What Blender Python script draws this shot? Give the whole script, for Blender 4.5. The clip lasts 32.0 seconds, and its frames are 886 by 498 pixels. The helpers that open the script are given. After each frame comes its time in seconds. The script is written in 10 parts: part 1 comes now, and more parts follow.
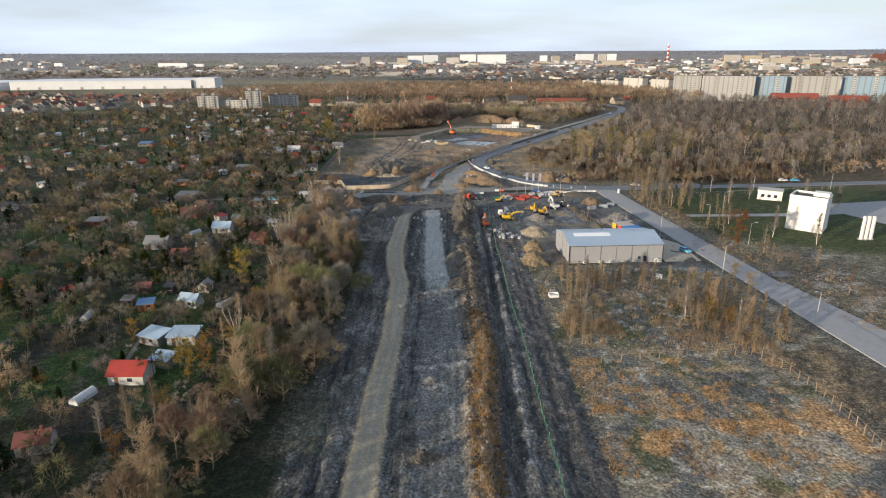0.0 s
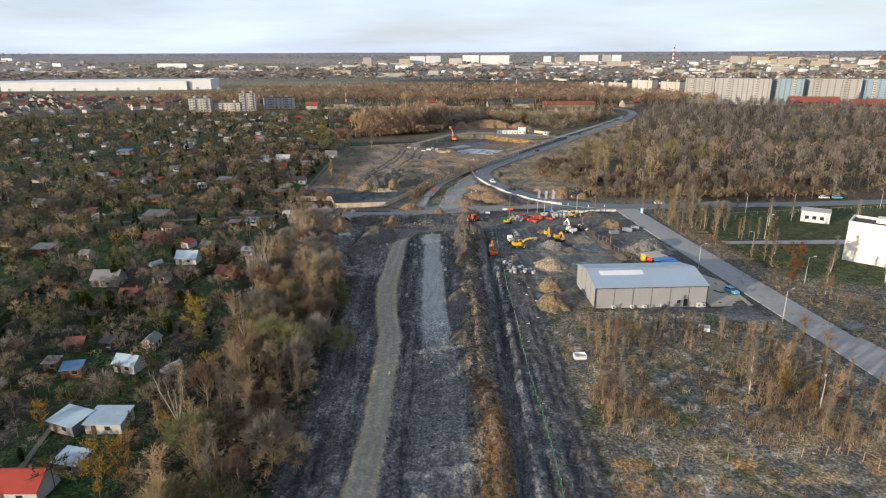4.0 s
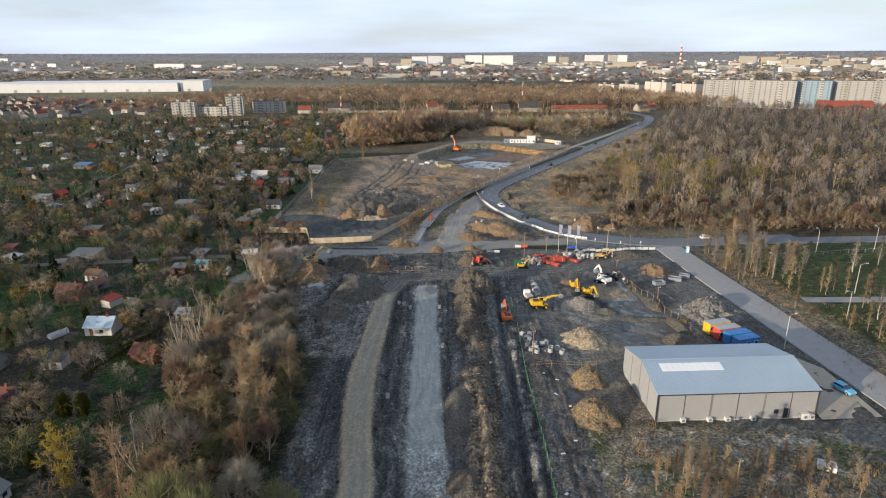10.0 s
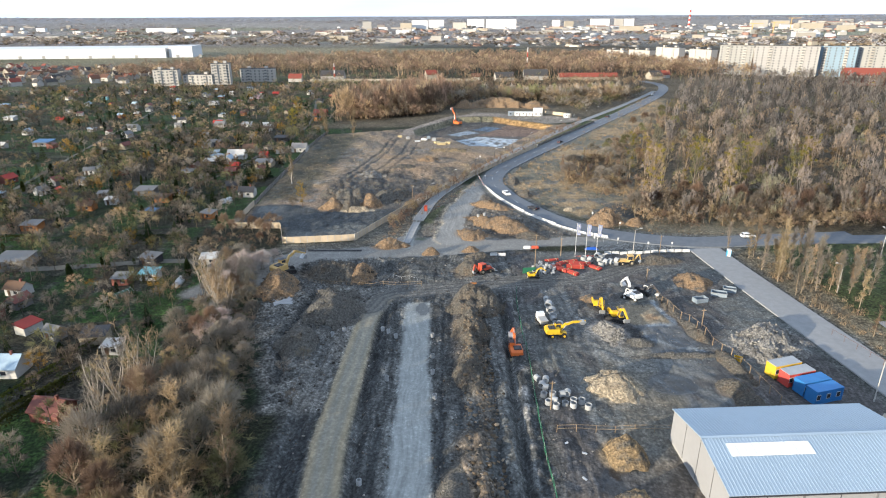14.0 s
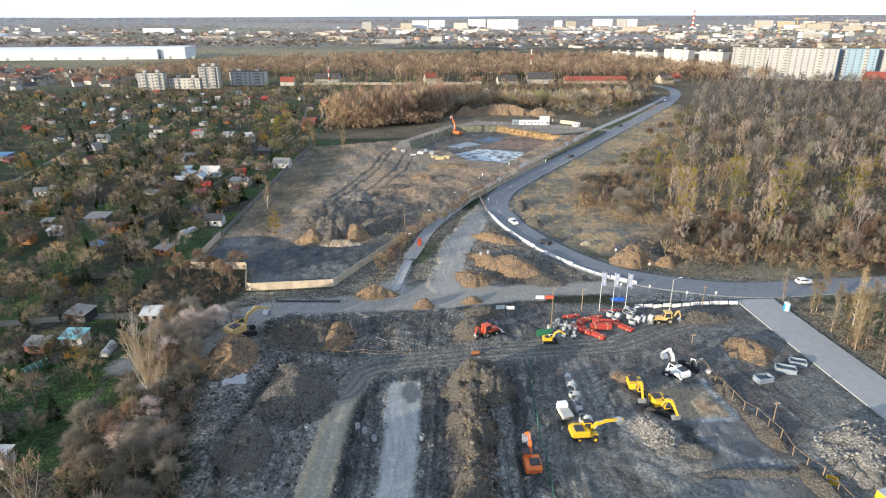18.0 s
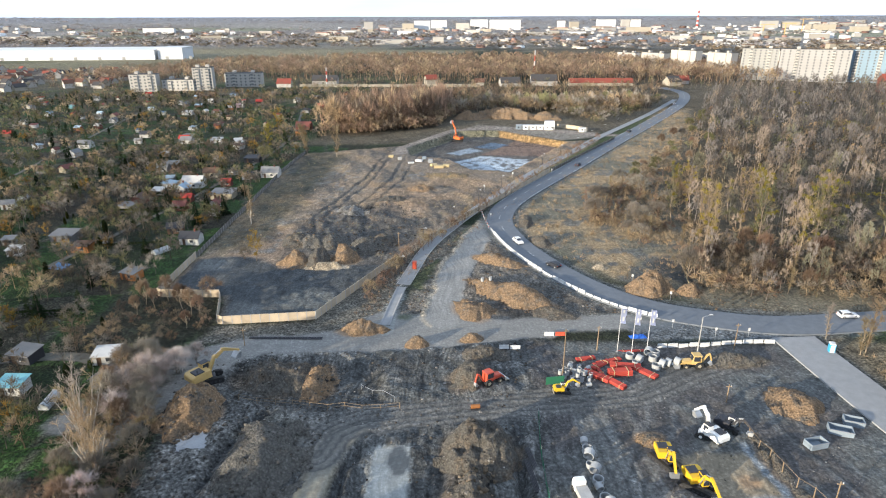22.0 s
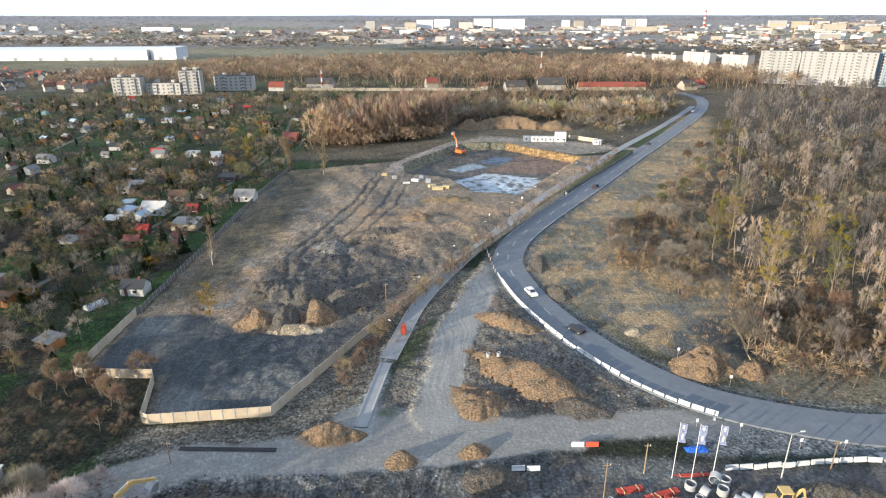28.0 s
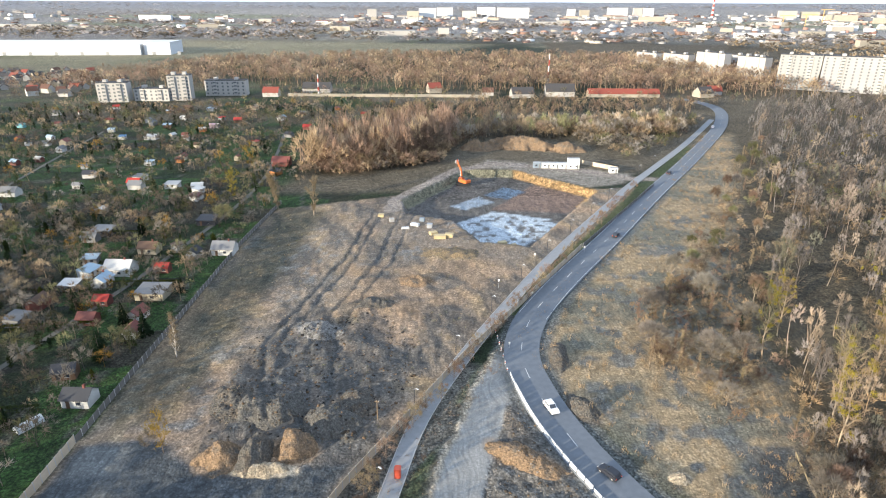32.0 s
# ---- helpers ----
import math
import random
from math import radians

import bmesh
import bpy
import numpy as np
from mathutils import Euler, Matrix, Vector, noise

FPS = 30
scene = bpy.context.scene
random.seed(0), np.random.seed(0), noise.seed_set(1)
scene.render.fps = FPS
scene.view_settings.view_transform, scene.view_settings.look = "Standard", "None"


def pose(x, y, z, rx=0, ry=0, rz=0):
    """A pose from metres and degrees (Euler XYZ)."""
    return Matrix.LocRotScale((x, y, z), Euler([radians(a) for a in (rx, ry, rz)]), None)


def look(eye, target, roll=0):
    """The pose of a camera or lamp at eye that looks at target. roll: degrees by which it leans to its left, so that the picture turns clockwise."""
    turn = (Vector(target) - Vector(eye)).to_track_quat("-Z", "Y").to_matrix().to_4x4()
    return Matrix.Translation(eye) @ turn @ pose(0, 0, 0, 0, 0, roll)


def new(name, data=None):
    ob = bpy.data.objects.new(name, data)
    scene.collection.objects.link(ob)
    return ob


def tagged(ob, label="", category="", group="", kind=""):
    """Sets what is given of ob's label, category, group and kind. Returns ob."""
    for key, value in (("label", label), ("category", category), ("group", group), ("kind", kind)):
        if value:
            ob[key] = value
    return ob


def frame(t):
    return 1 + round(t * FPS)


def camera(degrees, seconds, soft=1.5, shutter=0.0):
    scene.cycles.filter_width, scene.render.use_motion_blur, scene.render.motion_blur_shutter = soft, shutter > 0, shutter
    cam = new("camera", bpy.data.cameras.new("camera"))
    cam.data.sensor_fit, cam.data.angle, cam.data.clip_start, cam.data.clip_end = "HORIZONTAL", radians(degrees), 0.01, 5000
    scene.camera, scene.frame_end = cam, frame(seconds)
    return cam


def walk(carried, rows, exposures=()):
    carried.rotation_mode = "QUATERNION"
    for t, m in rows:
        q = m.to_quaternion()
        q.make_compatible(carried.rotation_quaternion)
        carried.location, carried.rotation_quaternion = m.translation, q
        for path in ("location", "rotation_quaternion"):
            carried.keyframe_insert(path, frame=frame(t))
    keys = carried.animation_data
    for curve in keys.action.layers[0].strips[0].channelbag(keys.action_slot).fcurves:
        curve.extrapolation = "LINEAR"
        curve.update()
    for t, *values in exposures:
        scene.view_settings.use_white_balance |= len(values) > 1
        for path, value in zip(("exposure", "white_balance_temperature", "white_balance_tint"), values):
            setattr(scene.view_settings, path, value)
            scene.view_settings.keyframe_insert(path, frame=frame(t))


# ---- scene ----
EXPO_A, EXPO_B = 0.25, 0.77
cam = camera(72.06, 32.0, soft=1.15)
# seconds, place, tilt, heading, lean
FLIGHT = [
    (0.0, 0.00, 0.00, 65.32, 72.044, 0.192, -0.295),
    (0.5, 0.14, 4.22, 65.27, 72.053, 0.236, -0.310),
    (1.0, 0.21, 8.44, 65.30, 72.080, 0.263, -0.325),
    (1.5, 0.23, 12.66, 65.37, 72.088, 0.285, -0.331),
    (2.0, 0.26, 16.91, 65.46, 72.084, 0.302, -0.299),
    (2.5, 0.28, 21.22, 65.57, 72.076, 0.312, -0.267),
    (3.0, 0.29, 25.60, 65.66, 72.060, 0.327, -0.262),
    (3.5, 0.32, 30.02, 65.75, 72.089, 0.369, -0.235),
    (5.5, 0.52, 47.66, 65.97, 72.089, 0.453, -0.204),
    (6.0, 0.52, 52.03, 65.98, 72.086, 0.456, -0.204),
    (6.5, 0.63, 56.47, 65.92, 72.124, 0.478, -0.205),
    (7.0, 0.76, 60.93, 65.90, 72.124, 0.509, -0.235),
    (7.5, 0.90, 65.33, 65.98, 72.121, 0.539, -0.250),
    (8.0, 0.97, 69.68, 66.07, 72.097, 0.546, -0.249),
    (8.5, 1.07, 73.97, 66.12, 72.095, 0.584, -0.245),
    (9.0, 1.15, 78.18, 66.19, 72.089, 0.595, -0.230),
    (9.5, 1.28, 82.40, 66.22, 72.081, 0.629, -0.220),
    (10.0, 1.45, 86.67, 66.15, 72.091, 0.661, -0.218),
    (10.5, 1.65, 91.04, 66.02, 71.951, 0.676, -0.213),
    (11.0, 1.82, 95.42, 65.89, 71.219, 0.712, -0.222),
    (11.5, 1.99, 99.81, 65.83, 70.487, 0.724, -0.236),
    (12.0, 2.10, 104.11, 65.74, 69.903, 0.713, -0.239),
    (12.5, 2.30, 108.47, 65.66, 69.408, 0.741, -0.234),
    (13.0, 2.44, 112.82, 65.63, 69.078, 0.764, -0.234),
    (13.5, 2.62, 117.08, 65.63, 69.065, 0.784, -0.253),
    (14.0, 2.77, 121.32, 65.68, 69.063, 0.806, -0.256),
    (14.5, 2.88, 125.56, 65.74, 69.053, 0.822, -0.253),
    (16.5, 3.38, 142.60, 65.88, 69.059, 0.877, -0.260),
    (17.0, 3.48, 146.86, 65.93, 69.074, 0.892, -0.242),
    (17.5, 3.56, 151.12, 65.98, 69.064, 0.878, -0.231),
    (18.0, 3.60, 155.33, 66.08, 69.069, 0.879, -0.205),
    (18.5, 3.69, 159.32, 66.20, 69.083, 0.919, -0.193),
    (19.0, 3.97, 162.04, 66.24, 69.092, 0.947, -0.197),
    (19.5, 4.18, 163.85, 66.21, 69.088, 0.998, -0.206),
    (20.0, 4.29, 165.47, 66.14, 69.062, 1.017, -0.203),
    (20.5, 4.40, 167.33, 66.07, 69.069, 1.043, -0.191),
    (21.0, 4.52, 169.40, 66.01, 69.068, 1.062, -0.189),
    (21.5, 4.57, 171.73, 65.92, 69.079, 1.071, -0.184),
    (22.0, 4.59, 174.46, 65.76, 69.093, 1.075, -0.158),
    (22.5, 4.67, 177.46, 65.65, 69.108, 1.099, -0.136),
    (23.0, 4.73, 180.77, 65.63, 69.081, 1.112, -0.154),
    (23.5, 4.79, 184.20, 65.67, 69.051, 1.122, -0.133),
    (24.0, 4.90, 187.61, 65.75, 69.053, 1.150, -0.113),
    (24.5, 5.01, 190.64, 65.83, 69.087, 1.184, -0.116),
    (26.5, 5.25, 200.57, 65.62, 69.090, 1.274, -0.171),
    (27.0, 5.29, 203.46, 65.66, 69.084, 1.292, -0.131),
    (27.5, 5.34, 206.75, 65.94, 69.026, 1.302, -0.087),
    (28.0, 5.33, 210.45, 66.73, 68.993, 1.329, -0.068),
    (28.5, 5.24, 214.51, 68.16, 68.995, 1.343, -0.059),
    (29.0, 5.06, 218.75, 69.96, 68.976, 1.356, -0.022),
    (29.5, 4.88, 223.08, 71.87, 68.545, 1.370, 0.027),
    (30.0, 4.67, 227.49, 73.84, 68.150, 1.398, 0.088),
    (30.5, 4.44, 231.82, 75.79, 67.985, 1.386, 0.143),
    (31.0, 4.28, 235.95, 77.67, 67.901, 1.428, 0.185),
    (31.5, 4.22, 239.86, 79.43, 67.731, 1.461, 0.209),
    (32.0, 4.11, 243.72, 81.10, 67.728, 1.479, 0.200),
]
walk(cam, [(t, pose(x, y, z, rx, 0, rz) @ pose(0, 0, 0, 0, 0, lean)) for t, x, y, z, rx, rz, lean in FLIGHT],
     [(0.0, EXPO_A, 6600, 9), (10.0, EXPO_A, 6600, 9), (13.0, EXPO_B + 0.03, 6200, 7), (28.0, EXPO_B + 0.06, 6200, 7), (32.0, EXPO_B + 0.3, 6150, 7)])

# ---- light: a low evening sun from behind and to the west, a pale sky ----
SUN_EL, SUN_AZ = 10.0, 232.0          # degrees; azimuth clockwise from north (+y)
world = bpy.data.worlds.new("sky")
scene.world = world
world.use_nodes = True
wn, wl = world.node_tree.nodes, world.node_tree.links
sky = wn.new("ShaderNodeTexSky")
sky.sky_type, sky.sun_disc = "NISHITA", False
sky.sun_elevation, sky.sun_rotation = radians(SUN_EL), radians(SUN_AZ)
sky.dust_density, sky.air_density, sky.ozone_density = 1.0, 1.0, 1.5
# thin high cloud veil
wtc = wn.new("ShaderNodeTexCoord")
wmap = wn.new("ShaderNodeMapping")
wmap.inputs["Scale"].default_value = (1.2, 1.2, 9.0)
wns = wn.new("ShaderNodeTexNoise")
wns.inputs["Scale"].default_value, wns.inputs["Detail"].default_value = 2.2, 6.0
wrm = wn.new("ShaderNodeMapRange")
wrm.inputs["From Min"].default_value, wrm.inputs["From Max"].default_value = 0.35, 0.7
wrm.inputs["To Min"].default_value, wrm.inputs["To Max"].default_value = 0.55, 0.95
wmx = wn.new("ShaderNodeMix")
wmx.data_type = "RGBA"
wmx.inputs["B"].default_value = (7.3, 8.5, 10.7, 1)
wl.new(wtc.outputs["Generated"], wmap.inputs["Vector"])
wl.new(wmap.outputs["Vector"], wns.inputs["Vector"])
wl.new(wns.outputs["Fac"], wrm.inputs["Value"])
wl.new(wrm.outputs["Result"], wmx.inputs["Factor"])
wl.new(sky.outputs["Color"], wmx.inputs["A"])
wbg = wn["Background"]
wbg.inputs["Strength"].default_value = 0.10
# the veil is brightest low over the horizon and thins out overhead
wsep = wn.new("ShaderNodeSeparateXYZ")
wlow = wn.new("ShaderNodeMapRange")
wlow.interpolation_type = "SMOOTHSTEP"
wlow.inputs["From Min"].default_value, wlow.inputs["From Max"].default_value = 0.0, 0.55
wlow.inputs["To Min"].default_value, wlow.inputs["To Max"].default_value = 1.04, 0.84
wsc = wn.new("ShaderNodeVectorMath")
wsc.operation = "SCALE"
wl.new(wtc.outputs["Generated"], wsep.inputs["Vector"])
wl.new(wsep.outputs["Z"], wlow.inputs["Value"])
wl.new(wmx.outputs["Result"], wsc.inputs[0])
wl.new(wlow.outputs["Result"], wsc.inputs["Scale"])
wl.new(wsc.outputs["Vector"], wbg.inputs["Color"])

lamp = bpy.data.lights.new("sun", "SUN")
lamp.energy, lamp.angle, lamp.color = 5.8, radians(0.6), (1.0, 0.84, 0.64)
sun = new("sun", lamp)
sa, se = radians(SUN_AZ), radians(SUN_EL)
SUN_DIR = Vector((math.sin(sa) * math.cos(se), math.cos(sa) * math.cos(se), math.sin(se)))
sun.matrix_world = look(SUN_DIR * 300, (0, 0, 0))

# ---- materials ----
def node_mat(name, rough=0.8, metal=0.0):
    m = bpy.data.materials.new(name)
    m.use_nodes = True
    b = m.node_tree.nodes["Principled BSDF"]
    b.inputs["Roughness"].default_value, b.inputs["Metallic"].default_value = rough, metal
    return m, m.node_tree.nodes, m.node_tree.links, b


def surf(name, col, rough=0.75, metal=0.0, grain=3.0, vary=0.22, stain=0.35, bump=0.25, rand=0.0, island=0.0, spec=0.4):
    """A weathered surface: base colour with fine grain, broad stains and relief; rand varies it from object to object."""
    m, n, l, b = node_mat(name, rough, metal)
    b.inputs["Specular IOR Level"].default_value = spec
    tc = n.new("ShaderNodeTexCoord")
    geo = n.new("ShaderNodeNewGeometry")
    fine, broad = n.new("ShaderNodeTexNoise"), n.new("ShaderNodeTexNoise")
    fine.inputs["Scale"].default_value, fine.inputs["Detail"].default_value = grain, 5
    broad.inputs["Scale"].default_value, broad.inputs["Detail"].default_value = grain * 0.13, 4
    for t in (fine, broad):
        l.new(geo.outputs["Position"], t.inputs["Vector"])
    add = n.new("ShaderNodeMath")
    add.operation = "MULTIPLY_ADD"
    add.inputs[1].default_value, add.inputs[2].default_value = vary * 2, 1 - vary
    l.new(fine.outputs["Fac"], add.inputs[0])
    add2 = n.new("ShaderNodeMath")
    add2.operation = "MULTIPLY_ADD"
    add2.inputs[1].default_value, add2.inputs[2].default_value = stain * 2, 1 - stain
    l.new(broad.outputs["Fac"], add2.inputs[0])
    mul = n.new("ShaderNodeMath")
    mul.operation = "MULTIPLY"
    l.new(add.outputs[0], mul.inputs[0])
    l.new(add2.outputs[0], mul.inputs[1])
    last = mul.outputs[0]
    if rand or island:
        src = n.new("ShaderNodeObjectInfo").outputs["Random"] if rand else geo.outputs["Random Per Island"]
        k = rand or island
        r = n.new("ShaderNodeMath")
        r.operation = "MULTIPLY_ADD"
        r.inputs[1].default_value, r.inputs[2].default_value = 2 * k, 1 - k
        l.new(src, r.inputs[0])
        m2 = n.new("ShaderNodeMath")
        m2.operation = "MULTIPLY"
        l.new(last, m2.inputs[0])
        l.new(r.outputs[0], m2.inputs[1])
        last = m2.outputs[0]
    vm = n.new("ShaderNodeVectorMath")
    vm.operation = "SCALE"
    vm.inputs[0].default_value = col[:3]
    l.new(last, vm.inputs["Scale"])
    l.new(vm.outputs["Vector"], b.inputs["Base Color"])
    if bump:
        bp = n.new("ShaderNodeBump")
        bp.inputs["Strength"].default_value, bp.inputs["Distance"].default_value = bump, 0.05
        l.new(fine.outputs["Fac"], bp.inputs["Height"])
        l.new(bp.outputs["Normal"], b.inputs["Normal"])
    return m


def ground_mat():
    """Soil: the plan's soil colours with clods, pebbles and tufts at three scales; alpha of the attribute is wetness."""
    m, n, l, b = node_mat("soil_and_grass", 0.95)
    b.inputs["Specular IOR Level"].default_value = 0.25
    at = n.new("ShaderNodeAttribute")
    at.attribute_name = "soil"
    geo = n.new("ShaderNodeNewGeometry")
    facs = []
    for sc, de, amp in ((1.7, 8, 1.0), (0.45, 6, 0.65), (0.06, 4, 0.25)):
        t = n.new("ShaderNodeTexNoise")
        t.inputs["Scale"].default_value, t.inputs["Detail"].default_value = sc, de
        t.inputs["Roughness"].default_value = 0.65
        l.new(geo.outputs["Position"], t.inputs["Vector"])
        a = n.new("ShaderNodeMapRange")
        a.inputs["From Min"].default_value, a.inputs["From Max"].default_value = 0.3, 0.7
        a.inputs["To Min"].default_value, a.inputs["To Max"].default_value = 1 - amp, 1 + amp
        l.new(t.outputs["Fac"], a.inputs["Value"])
        facs.append((t, a))
    last = facs[0][1].outputs[0]
    for _, a in facs[1:]:
        mm = n.new("ShaderNodeMath")
        mm.operation = "MULTIPLY"
        l.new(last, mm.inputs[0])
        l.new(a.outputs[0], mm.inputs[1])
        last = mm.outputs[0]
    # clods
    vo = n.new("ShaderNodeTexVoronoi")
    vo.inputs["Scale"].default_value, vo.inputs["Randomness"].default_value = 1.9, 1.0
    vw = n.new("ShaderNodeVectorMath")
    vw.operation = "MULTIPLY_ADD"
    vw.inputs[1].default_value = (0.9, 0.9, 0.9)
    l.new(facs[0][0].outputs["Color"], vw.inputs[0])
    l.new(geo.outputs["Position"], vw.inputs[2])
    l.new(vw.outputs["Vector"], vo.inputs["Vector"])
    vr = n.new("ShaderNodeMapRange")
    vr.inputs["From Min"].default_value, vr.inputs["From Max"].default_value = 0.05, 0.75
    vr.inputs["To Min"].default_value, vr.inputs["To Max"].default_value = 1.55, 0.62
    l.new(vo.outputs["Distance"], vr.inputs["Value"])
    vmul = n.new("ShaderNodeMath")
    vmul.operation = "MULTIPLY"
    l.new(last, vmul.inputs[0])
    l.new(vr.outputs[0], vmul.inputs[1])
    last = vmul.outputs[0]
    # drag marks and tyre tracks along the works; dark bands also paint ridge shade
    sa = n.new("ShaderNodeAttribute")
    sa.attribute_name = "streak"
    mp = n.new("ShaderNodeMapping")
    mp.inputs["Scale"].default_value = (1.5, 0.10, 0.6)
    wob = n.new("ShaderNodeTexNoise")
    wob.inputs["Scale"].default_value = 0.05
    wmul = n.new("ShaderNodeVectorMath")
    wmul.operation = "MULTIPLY_ADD"
    wmul.inputs[1].default_value = (9, 0, 0)
    l.new(geo.outputs["Position"], wob.inputs["Vector"])
    l.new(wob.outputs["Color"], wmul.inputs[0])
    l.new(geo.outputs["Position"], wmul.inputs[2])
    l.new(wmul.outputs["Vector"], mp.inputs["Vector"])
    st = n.new("ShaderNodeTexNoise")
    st.inputs["Scale"].default_value, st.inputs["Detail"].default_value, st.inputs["Roughness"].default_value = 1.0, 4, 0.6
    l.new(mp.outputs["Vector"], st.inputs["Vector"])
    sr = n.new("ShaderNodeMapRange")
    sr.inputs["From Min"].default_value, sr.inputs["From Max"].default_value = 0.34, 0.66
    sr.inputs["To Min"].default_value, sr.inputs["To Max"].default_value = 0.62, 1.38
    l.new(st.outputs["Fac"], sr.inputs["Value"])
    smix = n.new("ShaderNodeMix")
    smix.inputs["A"].default_value = 1.0
    l.new(sa.outputs["Fac"], smix.inputs["Factor"])
    l.new(sr.outputs[0], smix.inputs["B"])
    smul = n.new("ShaderNodeMath")
    smul.operation = "MULTIPLY"
    ev = n.new("ShaderNodeAttribute")
    ev.attribute_name = "even"
    emix = n.new("ShaderNodeMix")
    emix.inputs["B"].default_value = 1.0
    l.new(ev.outputs["Fac"], emix.inputs["Factor"])
    l.new(last, emix.inputs["A"])
    l.new(emix.outputs["Result"], smul.inputs[0])
    l.new(smix.outputs["Result"], smul.inputs[1])
    last = smul.outputs[0]
    vm = n.new("ShaderNodeVectorMath")
    vm.operation = "SCALE"
    l.new(at.outputs["Color"], vm.inputs[0])
    l.new(last, vm.inputs["Scale"])
    l.new(vm.outputs["Vector"], b.inputs["Base Color"])
    rr = n.new("ShaderNodeMapRange")
    rr.inputs["To Min"].default_value, rr.inputs["To Max"].default_value = 0.95, 0.12
    l.new(at.outputs["Alpha"], rr.inputs["Value"])
    l.new(rr.outputs[0], b.inputs["Roughness"])
    bp = n.new("ShaderNodeBump")
    bp.inputs["Distance"].default_value = 0.5
    dry = n.new("ShaderNodeMapRange")
    dry.inputs["To Min"].default_value, dry.inputs["To Max"].default_value = 0.8, 0.03
    l.new(at.outputs["Alpha"], dry.inputs["Value"])
    calm = n.new("ShaderNodeMath")
    calm.operation = "MULTIPLY"
    inv = n.new("ShaderNodeMath")
    inv.operation = "SUBTRACT"
    inv.inputs[0].default_value = 1.0
    l.new(ev.outputs["Fac"], inv.inputs[1])
    l.new(dry.outputs[0], calm.inputs[0])
    l.new(inv.outputs[0], calm.inputs[1])
    l.new(calm.outputs[0], bp.inputs["Strength"])
    hs = n.new("ShaderNodeMath")
    hs.operation = "MULTIPLY_ADD"
    l.new(st.outputs["Fac"], hs.inputs[0])
    l.new(sa.outputs["Fac"], hs.inputs[1])
    l.new(facs[0][0].outputs["Fac"], hs.inputs[2])
    hv = n.new("ShaderNodeMath")
    hv.operation = "MULTIPLY_ADD"
    hv.inputs[1].default_value = -0.5
    l.new(vo.outputs["Distance"], hv.inputs[0])
    l.new(hs.outputs[0], hv.inputs[2])
    l.new(hv.outputs[0], bp.inputs["Height"])
    l.new(bp.outputs["Normal"], b.inputs["Normal"])
    return m


def mound_mat(name, col, other, share_other=0.45):
    """Dug soil: two soils tumbled together in lumps, with clods and runnels."""
    m, n, l, b = node_mat(name, 0.95)
    b.inputs["Specular IOR Level"].default_value = 0.2
    geo = n.new("ShaderNodeNewGeometry")
    big, fine, vo = n.new("ShaderNodeTexNoise"), n.new("ShaderNodeTexNoise"), n.new("ShaderNodeTexVoronoi")
    big.inputs["Scale"].default_value, big.inputs["Detail"].default_value, big.inputs["Roughness"].default_value = 0.42, 7, 0.7
    fine.inputs["Scale"].default_value, fine.inputs["Detail"].default_value, fine.inputs["Roughness"].default_value = 2.4, 6, 0.7
    vo.inputs["Scale"].default_value = 2.3
    for t in (big, fine, vo):
        l.new(geo.outputs["Position"], t.inputs["Vector"])
    pick = n.new("ShaderNodeMapRange")
    pick.inputs["From Min"].default_value, pick.inputs["From Max"].default_value = 1.0 - share_other - 0.08, 1.0 - share_other + 0.08
    l.new(big.outputs["Fac"], pick.inputs["Value"])
    mx = n.new("ShaderNodeMix")
    mx.data_type = "RGBA"
    mx.inputs["A"].default_value, mx.inputs["B"].default_value = (*col, 1), (*other, 1)
    l.new(pick.outputs[0], mx.inputs["Factor"])
    f = n.new("ShaderNodeMapRange")
    f.inputs["From Min"].default_value, f.inputs["From Max"].default_value = 0.28, 0.72
    f.inputs["To Min"].default_value, f.inputs["To Max"].default_value = 0.5, 1.5
    l.new(fine.outputs["Fac"], f.inputs["Value"])
    v = n.new("ShaderNodeMapRange")
    v.inputs["From Max"].default_value = 0.7
    v.inputs["To Min"].default_value, v.inputs["To Max"].default_value = 1.4, 0.75
    l.new(vo.outputs["Distance"], v.inputs["Value"])
    mm = n.new("ShaderNodeMath")
    mm.operation = "MULTIPLY"
    l.new(f.outputs[0], mm.inputs[0])
    l.new(v.outputs[0], mm.inputs[1])
    sc = n.new("ShaderNodeVectorMath")
    sc.operation = "SCALE"
    l.new(mx.outputs["Result"], sc.inputs[0])
    l.new(mm.outputs[0], sc.inputs["Scale"])
    l.new(sc.outputs["Vector"], b.inputs["Base Color"])
    bp = n.new("ShaderNodeBump")
    bp.inputs["Strength"].default_value, bp.inputs["Distance"].default_value = 0.9, 0.5
    l.new(mm.outputs[0], bp.inputs["Height"])
    l.new(bp.outputs["Normal"], b.inputs["Normal"])
    return m


M = {}
M["ground"] = ground_mat()
M["asphalt"] = surf("asphalt", (0.125, 0.138, 0.155), 0.8, grain=6, vary=0.15, stain=0.25, bump=0.1)
M["slab"] = surf("concrete_slab", (0.238, 0.241, 0.243), 0.85, grain=5, vary=0.12, stain=0.2, bump=0.15, rand=0.08)
M["concrete"] = surf("concrete", (0.36, 0.35, 0.33), 0.85, grain=5, vary=0.15, stain=0.25, rand=0.08)
M["paving"] = surf("paving", (0.235, 0.24, 0.245), 0.85, grain=7, vary=0.15, stain=0.25)
M["fence"] = surf("precast_fence", (0.44, 0.36, 0.26), 0.85, grain=5, vary=0.12, stain=0.2, rand=0.12)
